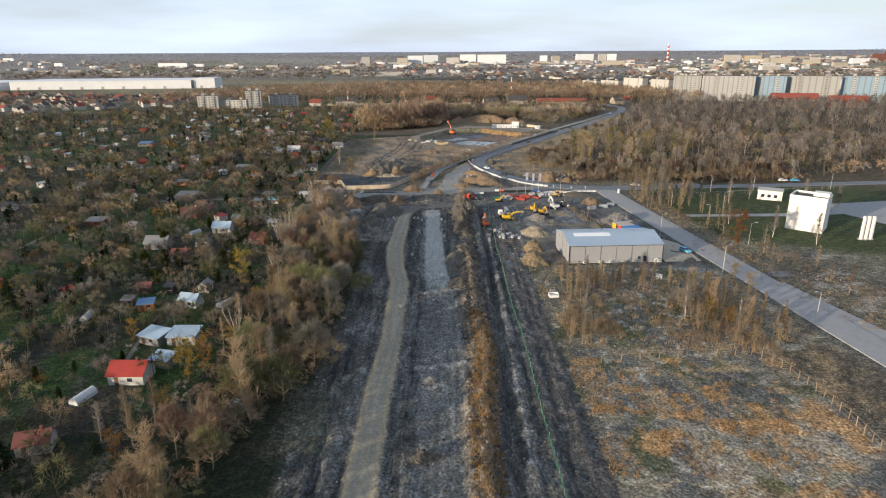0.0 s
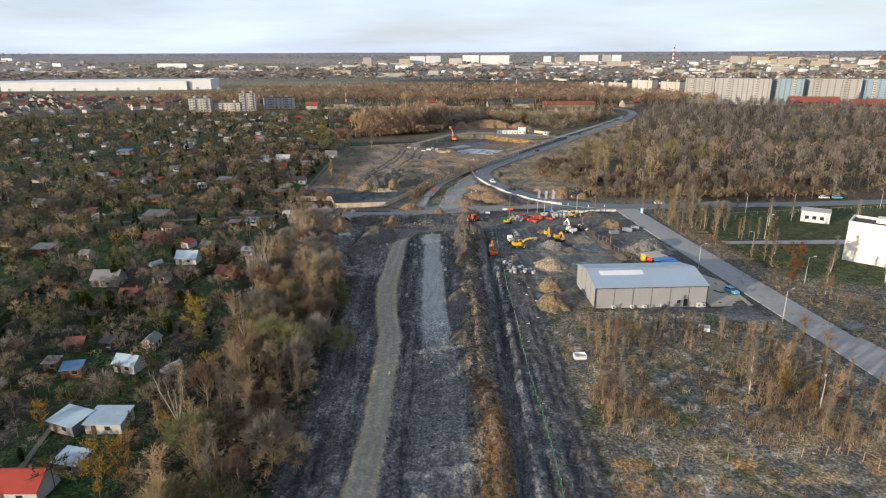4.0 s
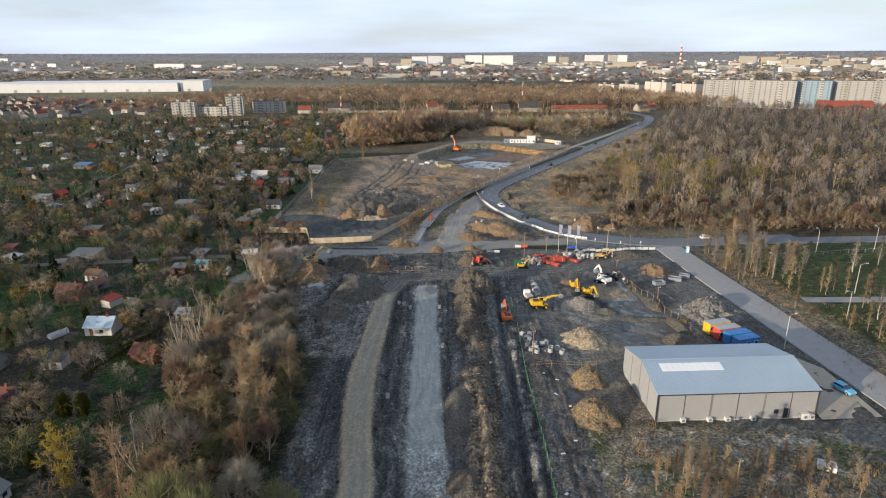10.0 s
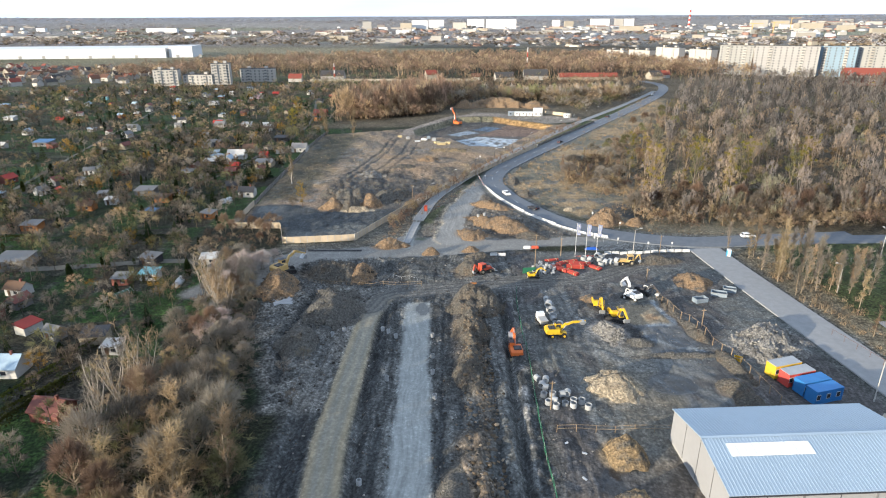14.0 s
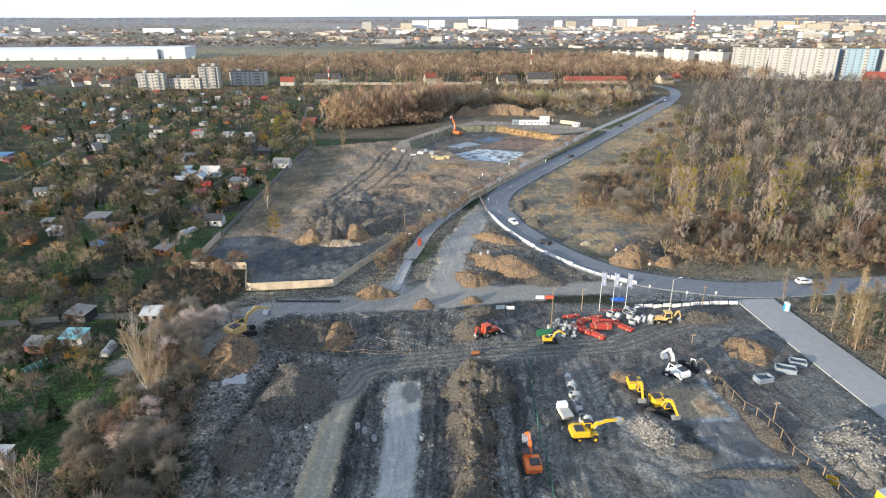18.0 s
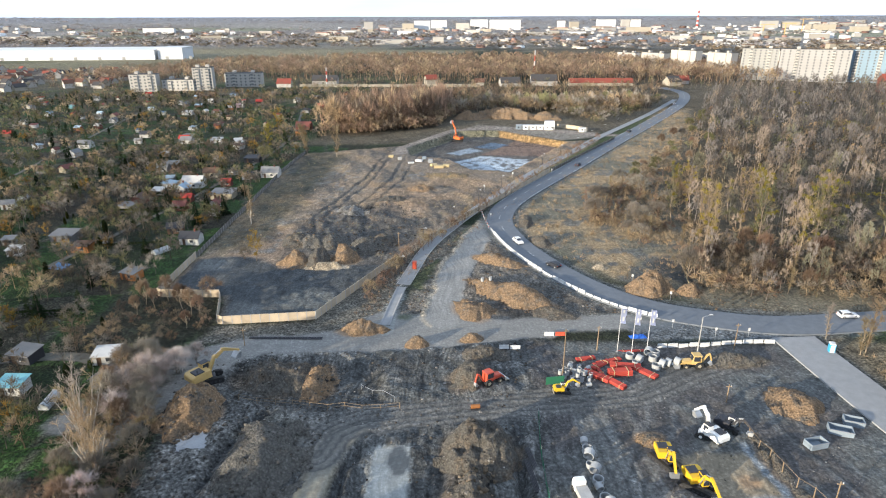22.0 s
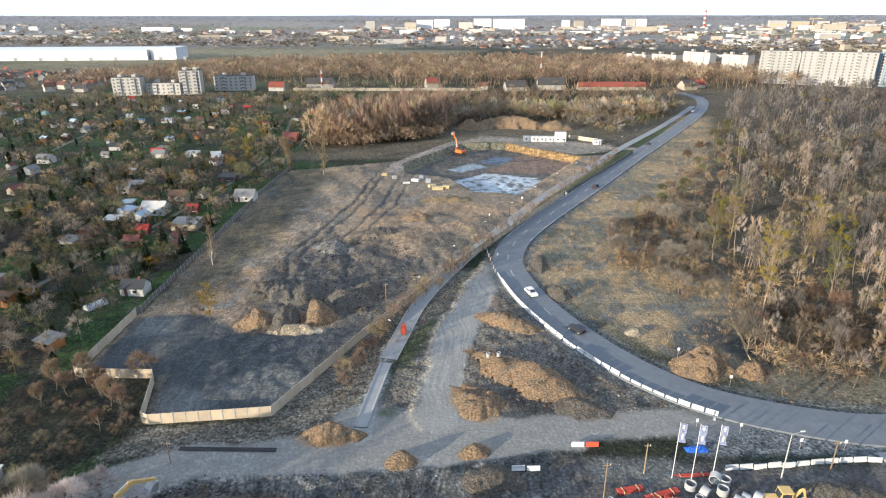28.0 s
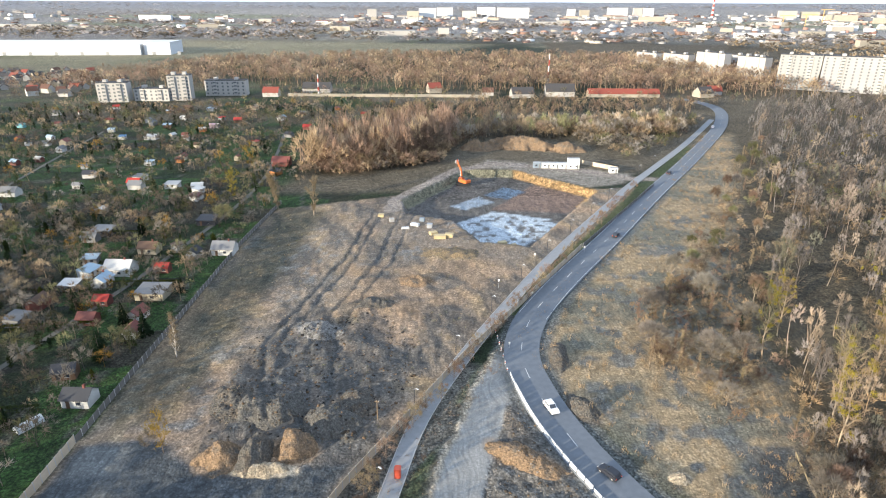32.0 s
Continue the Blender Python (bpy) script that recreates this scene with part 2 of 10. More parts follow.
M["white_paint"] = surf("white_paint", (0.52, 0.52, 0.51), 0.6, grain=3, vary=0.06, stain=0.12, bump=0.05)
M["white_wall"] = surf("white_render", (0.66, 0.63, 0.585), 0.85, grain=2, vary=0.05, stain=0.12, bump=0.1)
M["cladding"] = surf("grey_cladding", (0.275, 0.278, 0.285), 0.55, grain=1.2, vary=0.06, stain=0.08, bump=0.05, rand=0.03)
M["metal_roof"] = surf("sheet_roof", (0.330, 0.405, 0.480), 0.42, metal=0.25, grain=1.0, vary=0.05, stain=0.1, bump=0.03)
M["skylight"] = surf("skylight_sheet", (0.66, 0.68, 0.69), 0.4, grain=1.5, vary=0.05, stain=0.06, bump=0.03)
M["dark_metal"] = surf("dark_metal", (0.03, 0.03, 0.035), 0.5, grain=6, vary=0.2, stain=0.2)
M["steel"] = surf("galvanised_steel", (0.42, 0.43, 0.44), 0.45, metal=0.7, grain=6, vary=0.15, stain=0.2)
M["glass"] = surf("dark_glass", (0.03, 0.035, 0.045), 0.12, grain=2, vary=0.1, stain=0.2, bump=0.0, spec=0.7)
M["rubber"] = surf("rubber", (0.02, 0.02, 0.02), 0.85, grain=8, vary=0.2, stain=0.2)
M["trodden"] = surf("trodden_soil", (0.105, 0.100, 0.084), 0.9, grain=4, vary=0.25, stain=0.35)
M["wood"] = surf("weathered_timber", (0.22, 0.16, 0.10), 0.85, grain=6, vary=0.3, stain=0.3, rand=0.2)


def part(name, bm, mat, parent=None, label=""):
    """Links a bmesh as one mesh object, under a thing or a part if one is given."""
    me = bpy.data.meshes.new(name)
    bm.to_mesh(me)
    bm.free()
    me.materials.append(M[mat] if isinstance(mat, str) else mat)
    ob = new(name, me)
    if parent is not None:
        ob.parent = parent
    if label:
        ob["label"] = label
    return ob


def share(name, me, parent, m):
    """Another piece on mesh data that exists already."""
    ob = new(name, me)
    ob.parent = parent
    ob.matrix_local = m
    return ob


def empty(name, m, label, category, group="", kind=""):
    ob = new(name)
    ob.empty_display_size = 0.3
    ob.matrix_world = m
    return tagged(ob, label, category, group, kind)


def add_box(bm, x0, x1, y0, y1, z0, z1, m=None, bevel=0.0):
    r = bmesh.ops.create_cube(bm, size=1)
    vs = r["verts"]
    bmesh.ops.scale(bm, vec=(x1 - x0, y1 - y0, z1 - z0), verts=vs)
    bmesh.ops.translate(bm, vec=((x0 + x1) / 2, (y0 + y1) / 2, (z0 + z1) / 2), verts=vs)
    if bevel:
        es = list({e for v in vs for e in v.link_edges})
        rb = bmesh.ops.bevel(bm, geom=es, offset=bevel, segments=1, affect="EDGES")
        vs = list({v for f in rb["faces"] for v in f.verts} | {v for v in vs if v.is_valid})
    if m is not None:
        bmesh.ops.transform(bm, matrix=m, verts=vs)
    return vs


def box(x0, x1, y0, y1, z0, z1, m=None, bevel=0.0):
    bm = bmesh.new()
    add_box(bm, x0, x1, y0, y1, z0, z1, m, bevel)
    return bm


def add_rod(bm, a, b, r0, r1=None, n=8):
    a, b = Vector(a), Vector(b)
    d = b - a
    m = Matrix.Translation((a + b) / 2) @ d.to_track_quat("Z", "Y").to_matrix().to_4x4()
    return bmesh.ops.create_cone(bm, cap_ends=True, segments=n, radius1=r0, radius2=r0 if r1 is None else r1, depth=d.length, matrix=m)["verts"]


def rod(a, b, r0, r1=None, n=8):
    bm = bmesh.new()
    add_rod(bm, a, b, r0, r1, n)
    return bm


def add_prism(bm, profile, x0, x1, m=None):
    """A profile in (y, z) drawn out along x."""
    v0 = [bm.verts.new((x0, y, z)) for y, z in profile]
    v1 = [bm.verts.new((x1, y, z)) for y, z in profile]
    k = len(profile)
    for i in range(k):
        bm.faces.new((v0[i], v0[(i + 1) % k], v1[(i + 1) % k], v1[i]))
    bm.faces.new(v0[::-1])
    bm.faces.new(v1)
    bmesh.ops.recalc_face_normals(bm, faces=bm.faces)
    if m is not None:
        bmesh.ops.transform(bm, matrix=m, verts=v0 + v1)
    return v0 + v1


def prism(profile, x0, x1, m=None):
    bm = bmesh.new()
    add_prism(bm, profile, x0, x1, m)
    return bm


def raw(name, verts, faces, mat, parent=None, smooth=False):
    me = bpy.data.meshes.new(name)
    me.from_pydata(verts, [], faces)
    me.materials.append(M[mat] if isinstance(mat, str) else mat)
    if smooth:
        me.polygons.foreach_set("use_smooth", [True] * len(me.polygons))
    ob = new(name, me)
    if parent is not None:
        ob.parent = parent
    return ob

# ---- the ground: one sheet to the horizon, with its relief and soils ----
def lattice(ix, iy, seed):
    h = (ix.astype(np.int64) * 374761393 + iy.astype(np.int64) * 668265263 + seed * 1442695041) & 0xFFFFFFFF
    h = ((h ^ (h >> 13)) * 1274126177) & 0xFFFFFFFF
    return ((h ^ (h >> 16)) & 0xFFFF) / 65535.0


def vnoise(x, y, size, seed=1, octaves=3):
    """Smooth value noise, 0 to 1; size: metres from bump to bump."""
    x, y = np.asarray(x, float), np.asarray(y, float)
    out, amp, tot = 0.0, 1.0, 0.0
    for o in range(octaves):
        u, v = x / size * 2 ** o + 17.3 * o, y / size * 2 ** o - 9.1 * o
        iu, iv = np.floor(u), np.floor(v)
        fu, fv = u - iu, v - iv
        fu, fv = fu * fu * (3 - 2 * fu), fv * fv * (3 - 2 * fv)
        a, b = lattice(iu, iv, seed + o), lattice(iu + 1, iv, seed + o)
        c, d = lattice(iu, iv + 1, seed + o), lattice(iu + 1, iv + 1, seed + o)
        out = out + amp * ((a * (1 - fu) + b * fu) * (1 - fv) + (c * (1 - fu) + d * fu) * fv)
        tot += amp
        amp *= 0.5
    return out / tot


def sstep(a, b, v):
    t = np.clip((v - a) / (b - a), 0, 1)
    return t * t * (3 - 2 * t)


def strip(x, y, left, right, soft=0.6):
    """1 between two edges given as (x, y) rows that run up the plan."""
    ly, lx = [p[1] for p in left], [p[0] for p in left]
    ry, rx = [p[1] for p in right], [p[0] for p in right]
    xl, xr = np.interp(y, ly, lx), np.interp(y, ry, rx)
    y0, y1 = max(ly[0], ry[0]), min(ly[-1], ry[-1])
    return sstep(-soft, soft, x - xl) * sstep(-soft, soft, xr - x) * sstep(y0 - soft, y0 + soft, y) * (1 - sstep(y1 - soft, y1 + soft, y))


def line_dist(x, y, pts):
    """Distance to a polyline, and how far along it (0 to 1)."""
    best, along = np.full(np.shape(x), 1e9), np.zeros(np.shape(x))
    seg = [math.dist(a, b) for a, b in zip(pts, pts[1:])]
    total, run = sum(seg), 0.0
    for (ax, ay), (bx, by), s in zip(pts, pts[1:], seg):
        t = np.clip(((x - ax) * (bx - ax) + (y - ay) * (by - ay)) / (s * s), 0, 1)
        d = np.hypot(x - ax - t * (bx - ax), y - ay - t * (by - ay))
        near = d < best
        best, along = np.where(near, d, best), np.where(near, (run + t * s) / total, along)
        run += s
    return best, along


def inside(x, y, poly):
    r = np.zeros(np.shape(x), bool)
    for (ax, ay), (bx, by) in zip(poly, poly[1:] + poly[:1]):
        c = (ay > y) != (by > y)
        r ^= c & (x < (bx - ax) * (y - ay) / ((by - ay) or 1e-9) + ax)
    return r


def area(x, y, poly, soft=1.5):
    """1 inside an outline, falling off over soft metres."""
    d, _ = line_dist(x, y, poly + poly[:1])
    return sstep(-soft, soft, np.where(inside(x, y, poly), d, -d))


def blob(x, y, cx, cy, rx, ry, turn=0.0):
    c, s = math.cos(radians(turn)), math.sin(radians(turn))
    u, v = (x - cx) * c + (y - cy) * s, -(x - cx) * s + (y - cy) * c
    return np.hypot(u / rx, v / ry)


HAUL_L = [(-16.5, 40), (-16.5, 77), (-16.4, 111), (-15.4, 129), (-16.2, 168), (-18.8, 184), (-20.3, 203), (-19.6, 228), (-18.9, 246), (-17.8, 256), (-15, 262)]
HAUL_R = [(-10.8, 40), (-10.8, 77), (-10.9, 111), (-10.5, 129), (-10.7, 168), (-13.0, 184), (-14.4, 203), (-14.3, 228), (-14.2, 246), (-13.0, 254), (-9, 261)]
CONC_L = [(-4.7, 40), (-5.3, 106), (-5.3, 160), (-6.6, 185), (-7.2, 208), (-7.7, 230), (-8.5, 256)]
CONC_R = [(3.2, 40), (3.9, 106), (3.3, 150), (0.3, 185), (-0.6, 208), (-1.9, 230), (-2.3, 256)]
CROSS_S = [(-62, 262), (-52, 281), (-38, 288), (-13, 290), (5, 292.5), (25, 296)]
SIDE_C = [(110, 40), (99.3, 122), (94, 165), (86.5, 225), (80.5, 275), (78.5, 296)]     # concrete side road, middle
MAIN_C = [(130, 304), (102, 301), (80, 298.5), (64, 301.5), (50, 308), (38, 321), (28, 340), (22.5, 357), (20.3, 374), (25, 393), (36.5, 415), (60.5, 455.5), (91.5, 509.5), (137, 586), (187, 677), (212, 748), (205, 800)]
SIDEWALK_C = [(-8.6, 320), (-7.3, 327), (-3.6, 346), (3.2, 365), (15.5, 393), (37.5, 438), (70, 496), (88, 528), (140, 612), (190, 700)]
SPUR_C = [(2, 300), (4, 326), (12.5, 357), (17.5, 372)]                                # gravel link up to the bend
TROUGH_C = [(-11.0, 297.5), (-10.0, 308), (-8.7, 319.8)]
FENCE_SITE = [(-71.5, 483), (-73, 445), (-71.6, 393), (-71, 360), (-70.4, 338), (-70.1, 312), (-53.7, 312), (-49.4, 297.5), (-27.4, 300.4), (-15.4, 328.5), (5.8, 371), (48.5, 445), (70, 480)]
BELT = [(-42, 40), (-38, 84), (-34.5, 98), (-29, 112), (-26, 122), (-28, 150), (-30, 195), (-36, 222), (-43, 248), (-51, 270), (-56, 284), (-62, 285), (-60, 262), (-56, 220), (-50, 170), (-47, 130), (-45, 100), (-47, 40)]
FIELD = [(27, 40), (27, 120), (25, 182), (60, 186), (86, 180), (92, 130), (103, 40)]
YARD = [(20, 190), (20, 290), (74, 290), (80, 230), (84, 180)]
HEAPS = [  # middle, half-axes, turn, height, soil
    (19.5, 313.5, 13, 4.0, -40, 2.4, "sand"), (9, 305, 5.4, 4, -50, 1.1, "sand"), (17.5, 336, 7.5, 2.8, -28, 1.5, "sand"), (28, 304, 5, 3, -30, 0.9, "clay"),
    (-16, 295, 5.0, 1.9, 3, 1.9, "sand"), (-2.7, 289, 2.4, 1.7, 0, 1.4, "sand"), (11, 285, 4, 2.6, 0, 1.3, "clay"), (8.5, 291.5, 2.4, 1.4, 20, 0.9, "sand"),
    (8, 276, 4.6, 3.4, 30, 2.3, "clay"), (9, 254.5, 5.6, 5.4, 10, 3.1, "clay"), (7.6, 240, 3.6, 6.5, 0, 2.9, "clay"), (6.4, 225, 2.9, 5.6, 0, 2.3, "clay"),
    (55, 318, 5.4, 3.8, 8, 3.4, "sand"), (65, 316, 3.0, 2.4, 0, 1.7, "sand"), (45.2, 332, 1.7, 1.2, 0, 0.9, "pale"),
    (33.8, 219.6, 4.2, 4.2, 0, 1.9, "pale"), (28.8, 187.5, 3.5, 4.2, 0, 2.3, "straw"), (30.4, 201, 3.2, 3.2, 0, 2.2, "straw"),
    (55.2, 254, 1.5, 5, 4, 1.0, "clay"), (56.8, 242, 1.6, 5.4, 10, 1.1, "clay"), (59.2, 227, 1.6, 6, 10, 1.0, "clay"), (56, 219, 3, 3, 0, 1.2, "clay"), (38, 241, 3.6, 5.0, 25, 1.3, "rubble"), (43, 236.5, 3.2, 2.2, 0, 0.7, "dark"), (50, 231.3, 8, 0.9, 2, 0.5, "dark"), (57, 214, 2.4, 5, 10, 1.0, "clay"),
    (37, 258, 2.4, 1.5, 0, 0.9, "sand"), (66, 268, 4, 4.4, 20, 1.5, "sand"), (70, 236, 7.5, 6, 20, 2.2, "rubble"), (61, 283, 6, 2.6, 5, 1.3, "clay"),
    (-42.0, 264, 4.2, 6.0, 10, 3.2, "sand"), (-29, 276.5, 8.5, 5, 0, 2.2, "clay"), (-21.5, 276, 3.4, 5.4, 0, 2.3, "sand"), (-25.5, 252, 6.0, 9, 10, 2.8, "dark"), (-27.6, 247, 1.7, 1.5, 0, 0.8, "sand"), (-30, 236, 4, 5, 0, 1.9, "dark"),
    (-40, 334.5, 4.6, 3.6, 10, 2.6, "sand"), (-34, 335.5, 3.4, 4.6, -20, 2.6, "clay"), (-27, 337.5, 4.4, 4.2, 10, 2.9, "sand"), (-32, 332, 6, 1.6, 3, 1.0, "pale"), (-22, 345, 6, 5, 10, 2.3, "dark"), (-35, 350, 7, 5, 0, 2.2, "dark"), (-17, 352, 5, 4.5, 10, 1.4, "clay"), (-44, 352, 4, 6, 20, 1.2, "clay"),
    (-32, 384, 5, 4, 0, 0.9, "rubble"), (-9, 415, 5.5, 4, 0, 1.0, "sand"), (2, 438, 9, 5, 0, 0.6, "straw"), (-20, 400, 6, 3, 10, 0.8, "clay"),
    (40, 601, 24, 6, -8, 4.6, "sand"), (14, 597, 9, 5, 0, 3.6, "sand"), (66, 594, 10, 5, -10, 3.4, "sand"),
    (31.6, 352, 2.4, 4.4, 20, 1.4, "clay"), (29.2, 372, 2.2, 5.5, -5, 1.3, "clay"),
    (3, 187, 1.9, 12, 0, 1.0, "dark"), (3.5, 168, 2.2, 3, 0, 1.0, "clay"), (-4, 87, 2.4, 2, 0, 1.0, "clay"), (-3, 112, 1.8, 1.8, 0, 0.8, "rubble"),
]
SOILS = dict(grass=(0.014, 0.023, 0.009), lawn=(0.026, 0.054, 0.014), dry=(0.170, 0.155, 0.116), straw=(0.31, 0.225, 0.128), dark=(0.062, 0.064, 0.063), earth=(0.108, 0.113, 0.109),
             dust=(0.175, 0.178, 0.170), haul=(0.235, 0.212, 0.158), conc=(0.275, 0.288, 0.278), clay=(0.158, 0.126, 0.094), sand=(0.280, 0.192, 0.118), pale=(0.44, 0.37, 0.27),
             rubble=(0.26, 0.25, 0.235), purple=(0.080, 0.076, 0.074), wet=(0.028, 0.031, 0.034), ash=(0.056, 0.062, 0.066), forest=(0.028, 0.024, 0.016), litter=(0.085, 0.068, 0.044), field=(0.23, 0.20, 0.125),
             turf=(0.048, 0.064, 0.022))


def relief(x, y, colour=False):
    """Height of the ground and, if asked, its soil colour and wetness."""
    n1, n2, n3 = vnoise(x, y, 9, 3), vnoise(x, y, 2.6, 7, 2), vnoise(x, y, 40, 11)
    wx, wy = x + (n2 - 0.5) * 1.6 + (n1 - 0.5) * 2.0, y + (n1 - 0.5) * 3.0
    z = np.zeros(np.shape(x))
    far = np.hypot(x, y - 100)
    z += 64 * sstep(1900, 4700, far) + 5 * sstep(1000, 2000, far) * (vnoise(x, y, 700, 5) - 0.5)
    C = None
    corridor = sstep(-29, -25, wx) * (1 - sstep(25, 27, wx)) * (1 - sstep(288, 294, wy))
    yard = area(wx, wy, YARD, 2.0)
    site = area(wx, wy, FENCE_SITE + [(86, 520), (-18, 505)], 1.0)
    tri = area(wx, wy, [(-10, 302), (-3, 330), (14, 372), (20, 360), (30, 332), (50, 304)], 2.0)
    west = area(wx, wy, [(-50, 284), (-47, 264), (-40, 240), (-31, 212), (-20, 212), (-16, 290)], 2.0)
    pit = area(x, y, [(-19.8, 497.7), (7, 548.5), (32, 548), (66.5, 514.8), (30, 447), (13, 450), (2, 473), (-17, 481)], 1.0)
    rough = np.clip(np.maximum.reduce([corridor * 0.9, yard * 0.5, tri, west, site * 0.8]), 0, 1)
    haul = strip(wx * 0.12 + x * 0.88, y, HAUL_L, HAUL_R, 0.5)
    conc = strip(wx * 0.3 + x * 0.7, wy * 0.2 + y * 0.8, CONC_L, CONC_R, 0.6)
    cs, _ = line_dist(wx, wy, CROSS_S)
    cross = 1 - sstep(3.0, 4.6, cs)
    cn, _ = line_dist(wx, wy, [(-12, 300), (6, 297), (30, 299), (52, 300)])
    cross = np.maximum(cross, 1 - sstep(3.0, 5.0, cn))
    cw, _ = line_dist(wx, wy, [(-54, 255), (-51.7, 264), (-46, 276), (-40, 286), (-23, 291.5), (11, 295.5)])
    cross = np.maximum(cross, 1 - sstep(2.4, 4.0, cw))
    track, _ = line_dist(wx, wy, [(-17.2, 253), (-15.5, 259), (-11, 262.4), (-5, 264), (4, 265.4), (15.3, 267.6), (27, 269), (39, 271.3), (50, 278), (62, 284)])
    track = 1 - sstep(3.2, 5.2, track)
    sp, _ = line_dist(wx, wy, SPUR_C)
    spur = 1 - sstep(3.4, 4.6, sp)
    flat = np.clip(np.maximum.reduce([haul, conc * 0.9, cross, track, spur]), 0, 1)
    for line, w in ((SIDE_C, 6.0), (MAIN_C, 6.0), (SIDEWALK_C, 2.6), (TROUGH_C, 1.8)):
        d, _ = line_dist(x, y, line)
        flat = np.maximum(flat, 1 - sstep(w, w + 2.0, d))
    z += (1 - flat) * (rough * ((n2 - 0.45) * 0.75 + (n1 - 0.5) * 0.9) + (1 - rough) * (n2 - 0.5) * 0.22 * (far < 900))
    near = far < 1200
    # graded road bed, berms and ditches of the corridor
    along = sstep(50, 70, y) * (1 - sstep(252, 262, y))
    furrow = vnoise(x * 3.0, y * 0.22, 4.0, 61, 2)
    z += (furrow - 0.5) * 0.7 * corridor * (1 - flat) * (y < 262)
    z += ((vnoise(x, y, 1.5, 63, 2) - 0.5) * 0.6 + 0.35 * (0.5 - np.abs(2 * vnoise(x, y, 3.4, 64, 2) - 1))) * rough * (1 - flat) * (y > 60) * (y < 400)
    z += haul * 0.40
    z -= 0.9 * np.exp(-((wx - np.interp(y, [p[1] for p in HAUL_R], [p[0] for p in HAUL_R]) - 1.2) / 0.6) ** 2) * along * (y > 150)
    z -= 0.8 * np.exp(-((x - np.interp(y, [p[1] for p in HAUL_L], [p[0] for p in HAUL_L]) + 4.5 + 3 * (n3 - 0.5)) / 0.7) ** 2) * along
    ridge = np.interp(y, [60, 95, 124, 146, 185, 225, 250], [6.6, 6.9, 9.4, 8.2, 8.6, 7.2, 7.0])
    gate = along * (0.55 + 0.9 * n1) * sstep(0.30, 0.5, vnoise(x, y, 14, 21))
    z += 1.35 * np.exp(-((wx - ridge) / 1.3) ** 2) * gate + 0.75 * np.exp(-((wx - ridge + 2.6) / 1.1) ** 2) * gate
    tr = np.interp(y, [60, 78, 132, 190, 250], [12, 12.3, 14.2, 15.2, 16])
    z += (-1.5 * np.exp(-((x - tr + 0.9) / 0.75) ** 2) + 0.25 * np.exp(-((x - tr - 1.4) / 0.9) ** 2)) * along
    ruts = (np.sin((x - np.interp(y, [40, 110, 150, 185, 256], [0, 0, 0, -3.5, -5.5])) * 3.4 + n3 * 3) * 0.10) * strip(x, y, CONC_L, CONC_R, 1.0)
    z += ruts * (1 - sstep(165, 185, y))
    z -= 3.2 * pit
    basin = area(wx, wy, [(-38, 269), (-20, 266), (-8, 268.5), (-11, 281), (-30, 285), (-41, 279)], 1.6)
    z -= 1.3 * basin * (1 - flat)
    tren, _ = line_dist(wx, wy, [(-30, 264), (-33.5, 254), (-34, 240), (-31, 222)])
    z -= 1.1 * np.exp(-(tren / 1.1) ** 2) * (1 - flat)
    hole = np.maximum.reduce([np.exp(-blob(wx, wy, a, b, 1.1, 4.5) ** 4) for a, b in ((10.8, 240), (13.4, 239), (-9.8, 247), (-11.0, 232))])
    z -= 1.2 * hole * (1 - flat)
    churn = area(wx, wy, [(-46, 336), (-50, 374), (-28, 392), (-2, 376), (-12, 340)], 3)
    z += churn * (1.5 * (vnoise(x, y, 4.5, 121, 3) - 0.45) + 0.8 * (0.5 - np.abs(2 * vnoise(x, y, 7, 123, 2) - 1)))
    fs, _ = line_dist(x, y, FENCE_SITE)
    z *= np.where(near, sstep(0.3, 2.0, fs + 0.6), 1)
    soilmix = []
    for cx, cy, rx, ry, turn, hh, soil in HEAPS:
        soilmix.append((1 - sstep(0.9, 1.35, blob(wx, wy, cx, cy, rx, ry, turn) + 0.5 * (n2 - 0.5)), soil))
    if not colour:
        return z
    # soils
    C = np.empty(np.shape(x) + (3,))
    wet = np.zeros(np.shape(x))

    def lay(mask, soil, k=1.0):
        c = np.array(SOILS[soil] if isinstance(soil, str) else soil)
        mk = np.clip(mask * k, 0, 1)[..., None]
        C[:] = C * (1 - mk) + c * mk

    C[:] = np.array(SOILS["grass"])
    patch = sstep(0.42, 0.62, vnoise(x, y, 16, 31))
    lay(patch, "forest", 0.45)
    lay(sstep(0.5, 0.62, vnoise(x, y, 6, 32)) * (x < -50), (0.030, 0.031, 0.025), 0.7)
    lay(sstep(0.44, 0.58, vnoise(x, y, 20, 33)) * (x < -52), "lawn", 0.85)
    cu, cv = (x + 0.25 * y) / 12.0, (y - 0.12 * x) / 17.0
    plot = lattice(np.floor(cu), np.floor(cv), 151)
    own = (x < -56) * (y > 40) * (y < 720) * (far < 900)
    lay(own * (plot < 0.34), (0.030, 0.062, 0.015), 0.85)
    lay(own * (plot > 0.34) * (plot < 0.55), (0.017, 0.026, 0.010), 0.8)
    lay(own * (plot > 0.80), (0.044, 0.038, 0.029), 0.85)
    lay(own * (np.abs(cu - np.floor(cu) - 0.5) > 0.45), (0.080, 0.074, 0.060), 0.8)
    lay(sstep(700, 900, far) * sstep(0.4, 0.6, vnoise(x, y, 260, 35)), "field", 0.7)
    # haze put into the colour: distant ground paled, woods and fields showing through
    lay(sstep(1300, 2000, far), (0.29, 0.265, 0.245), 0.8)
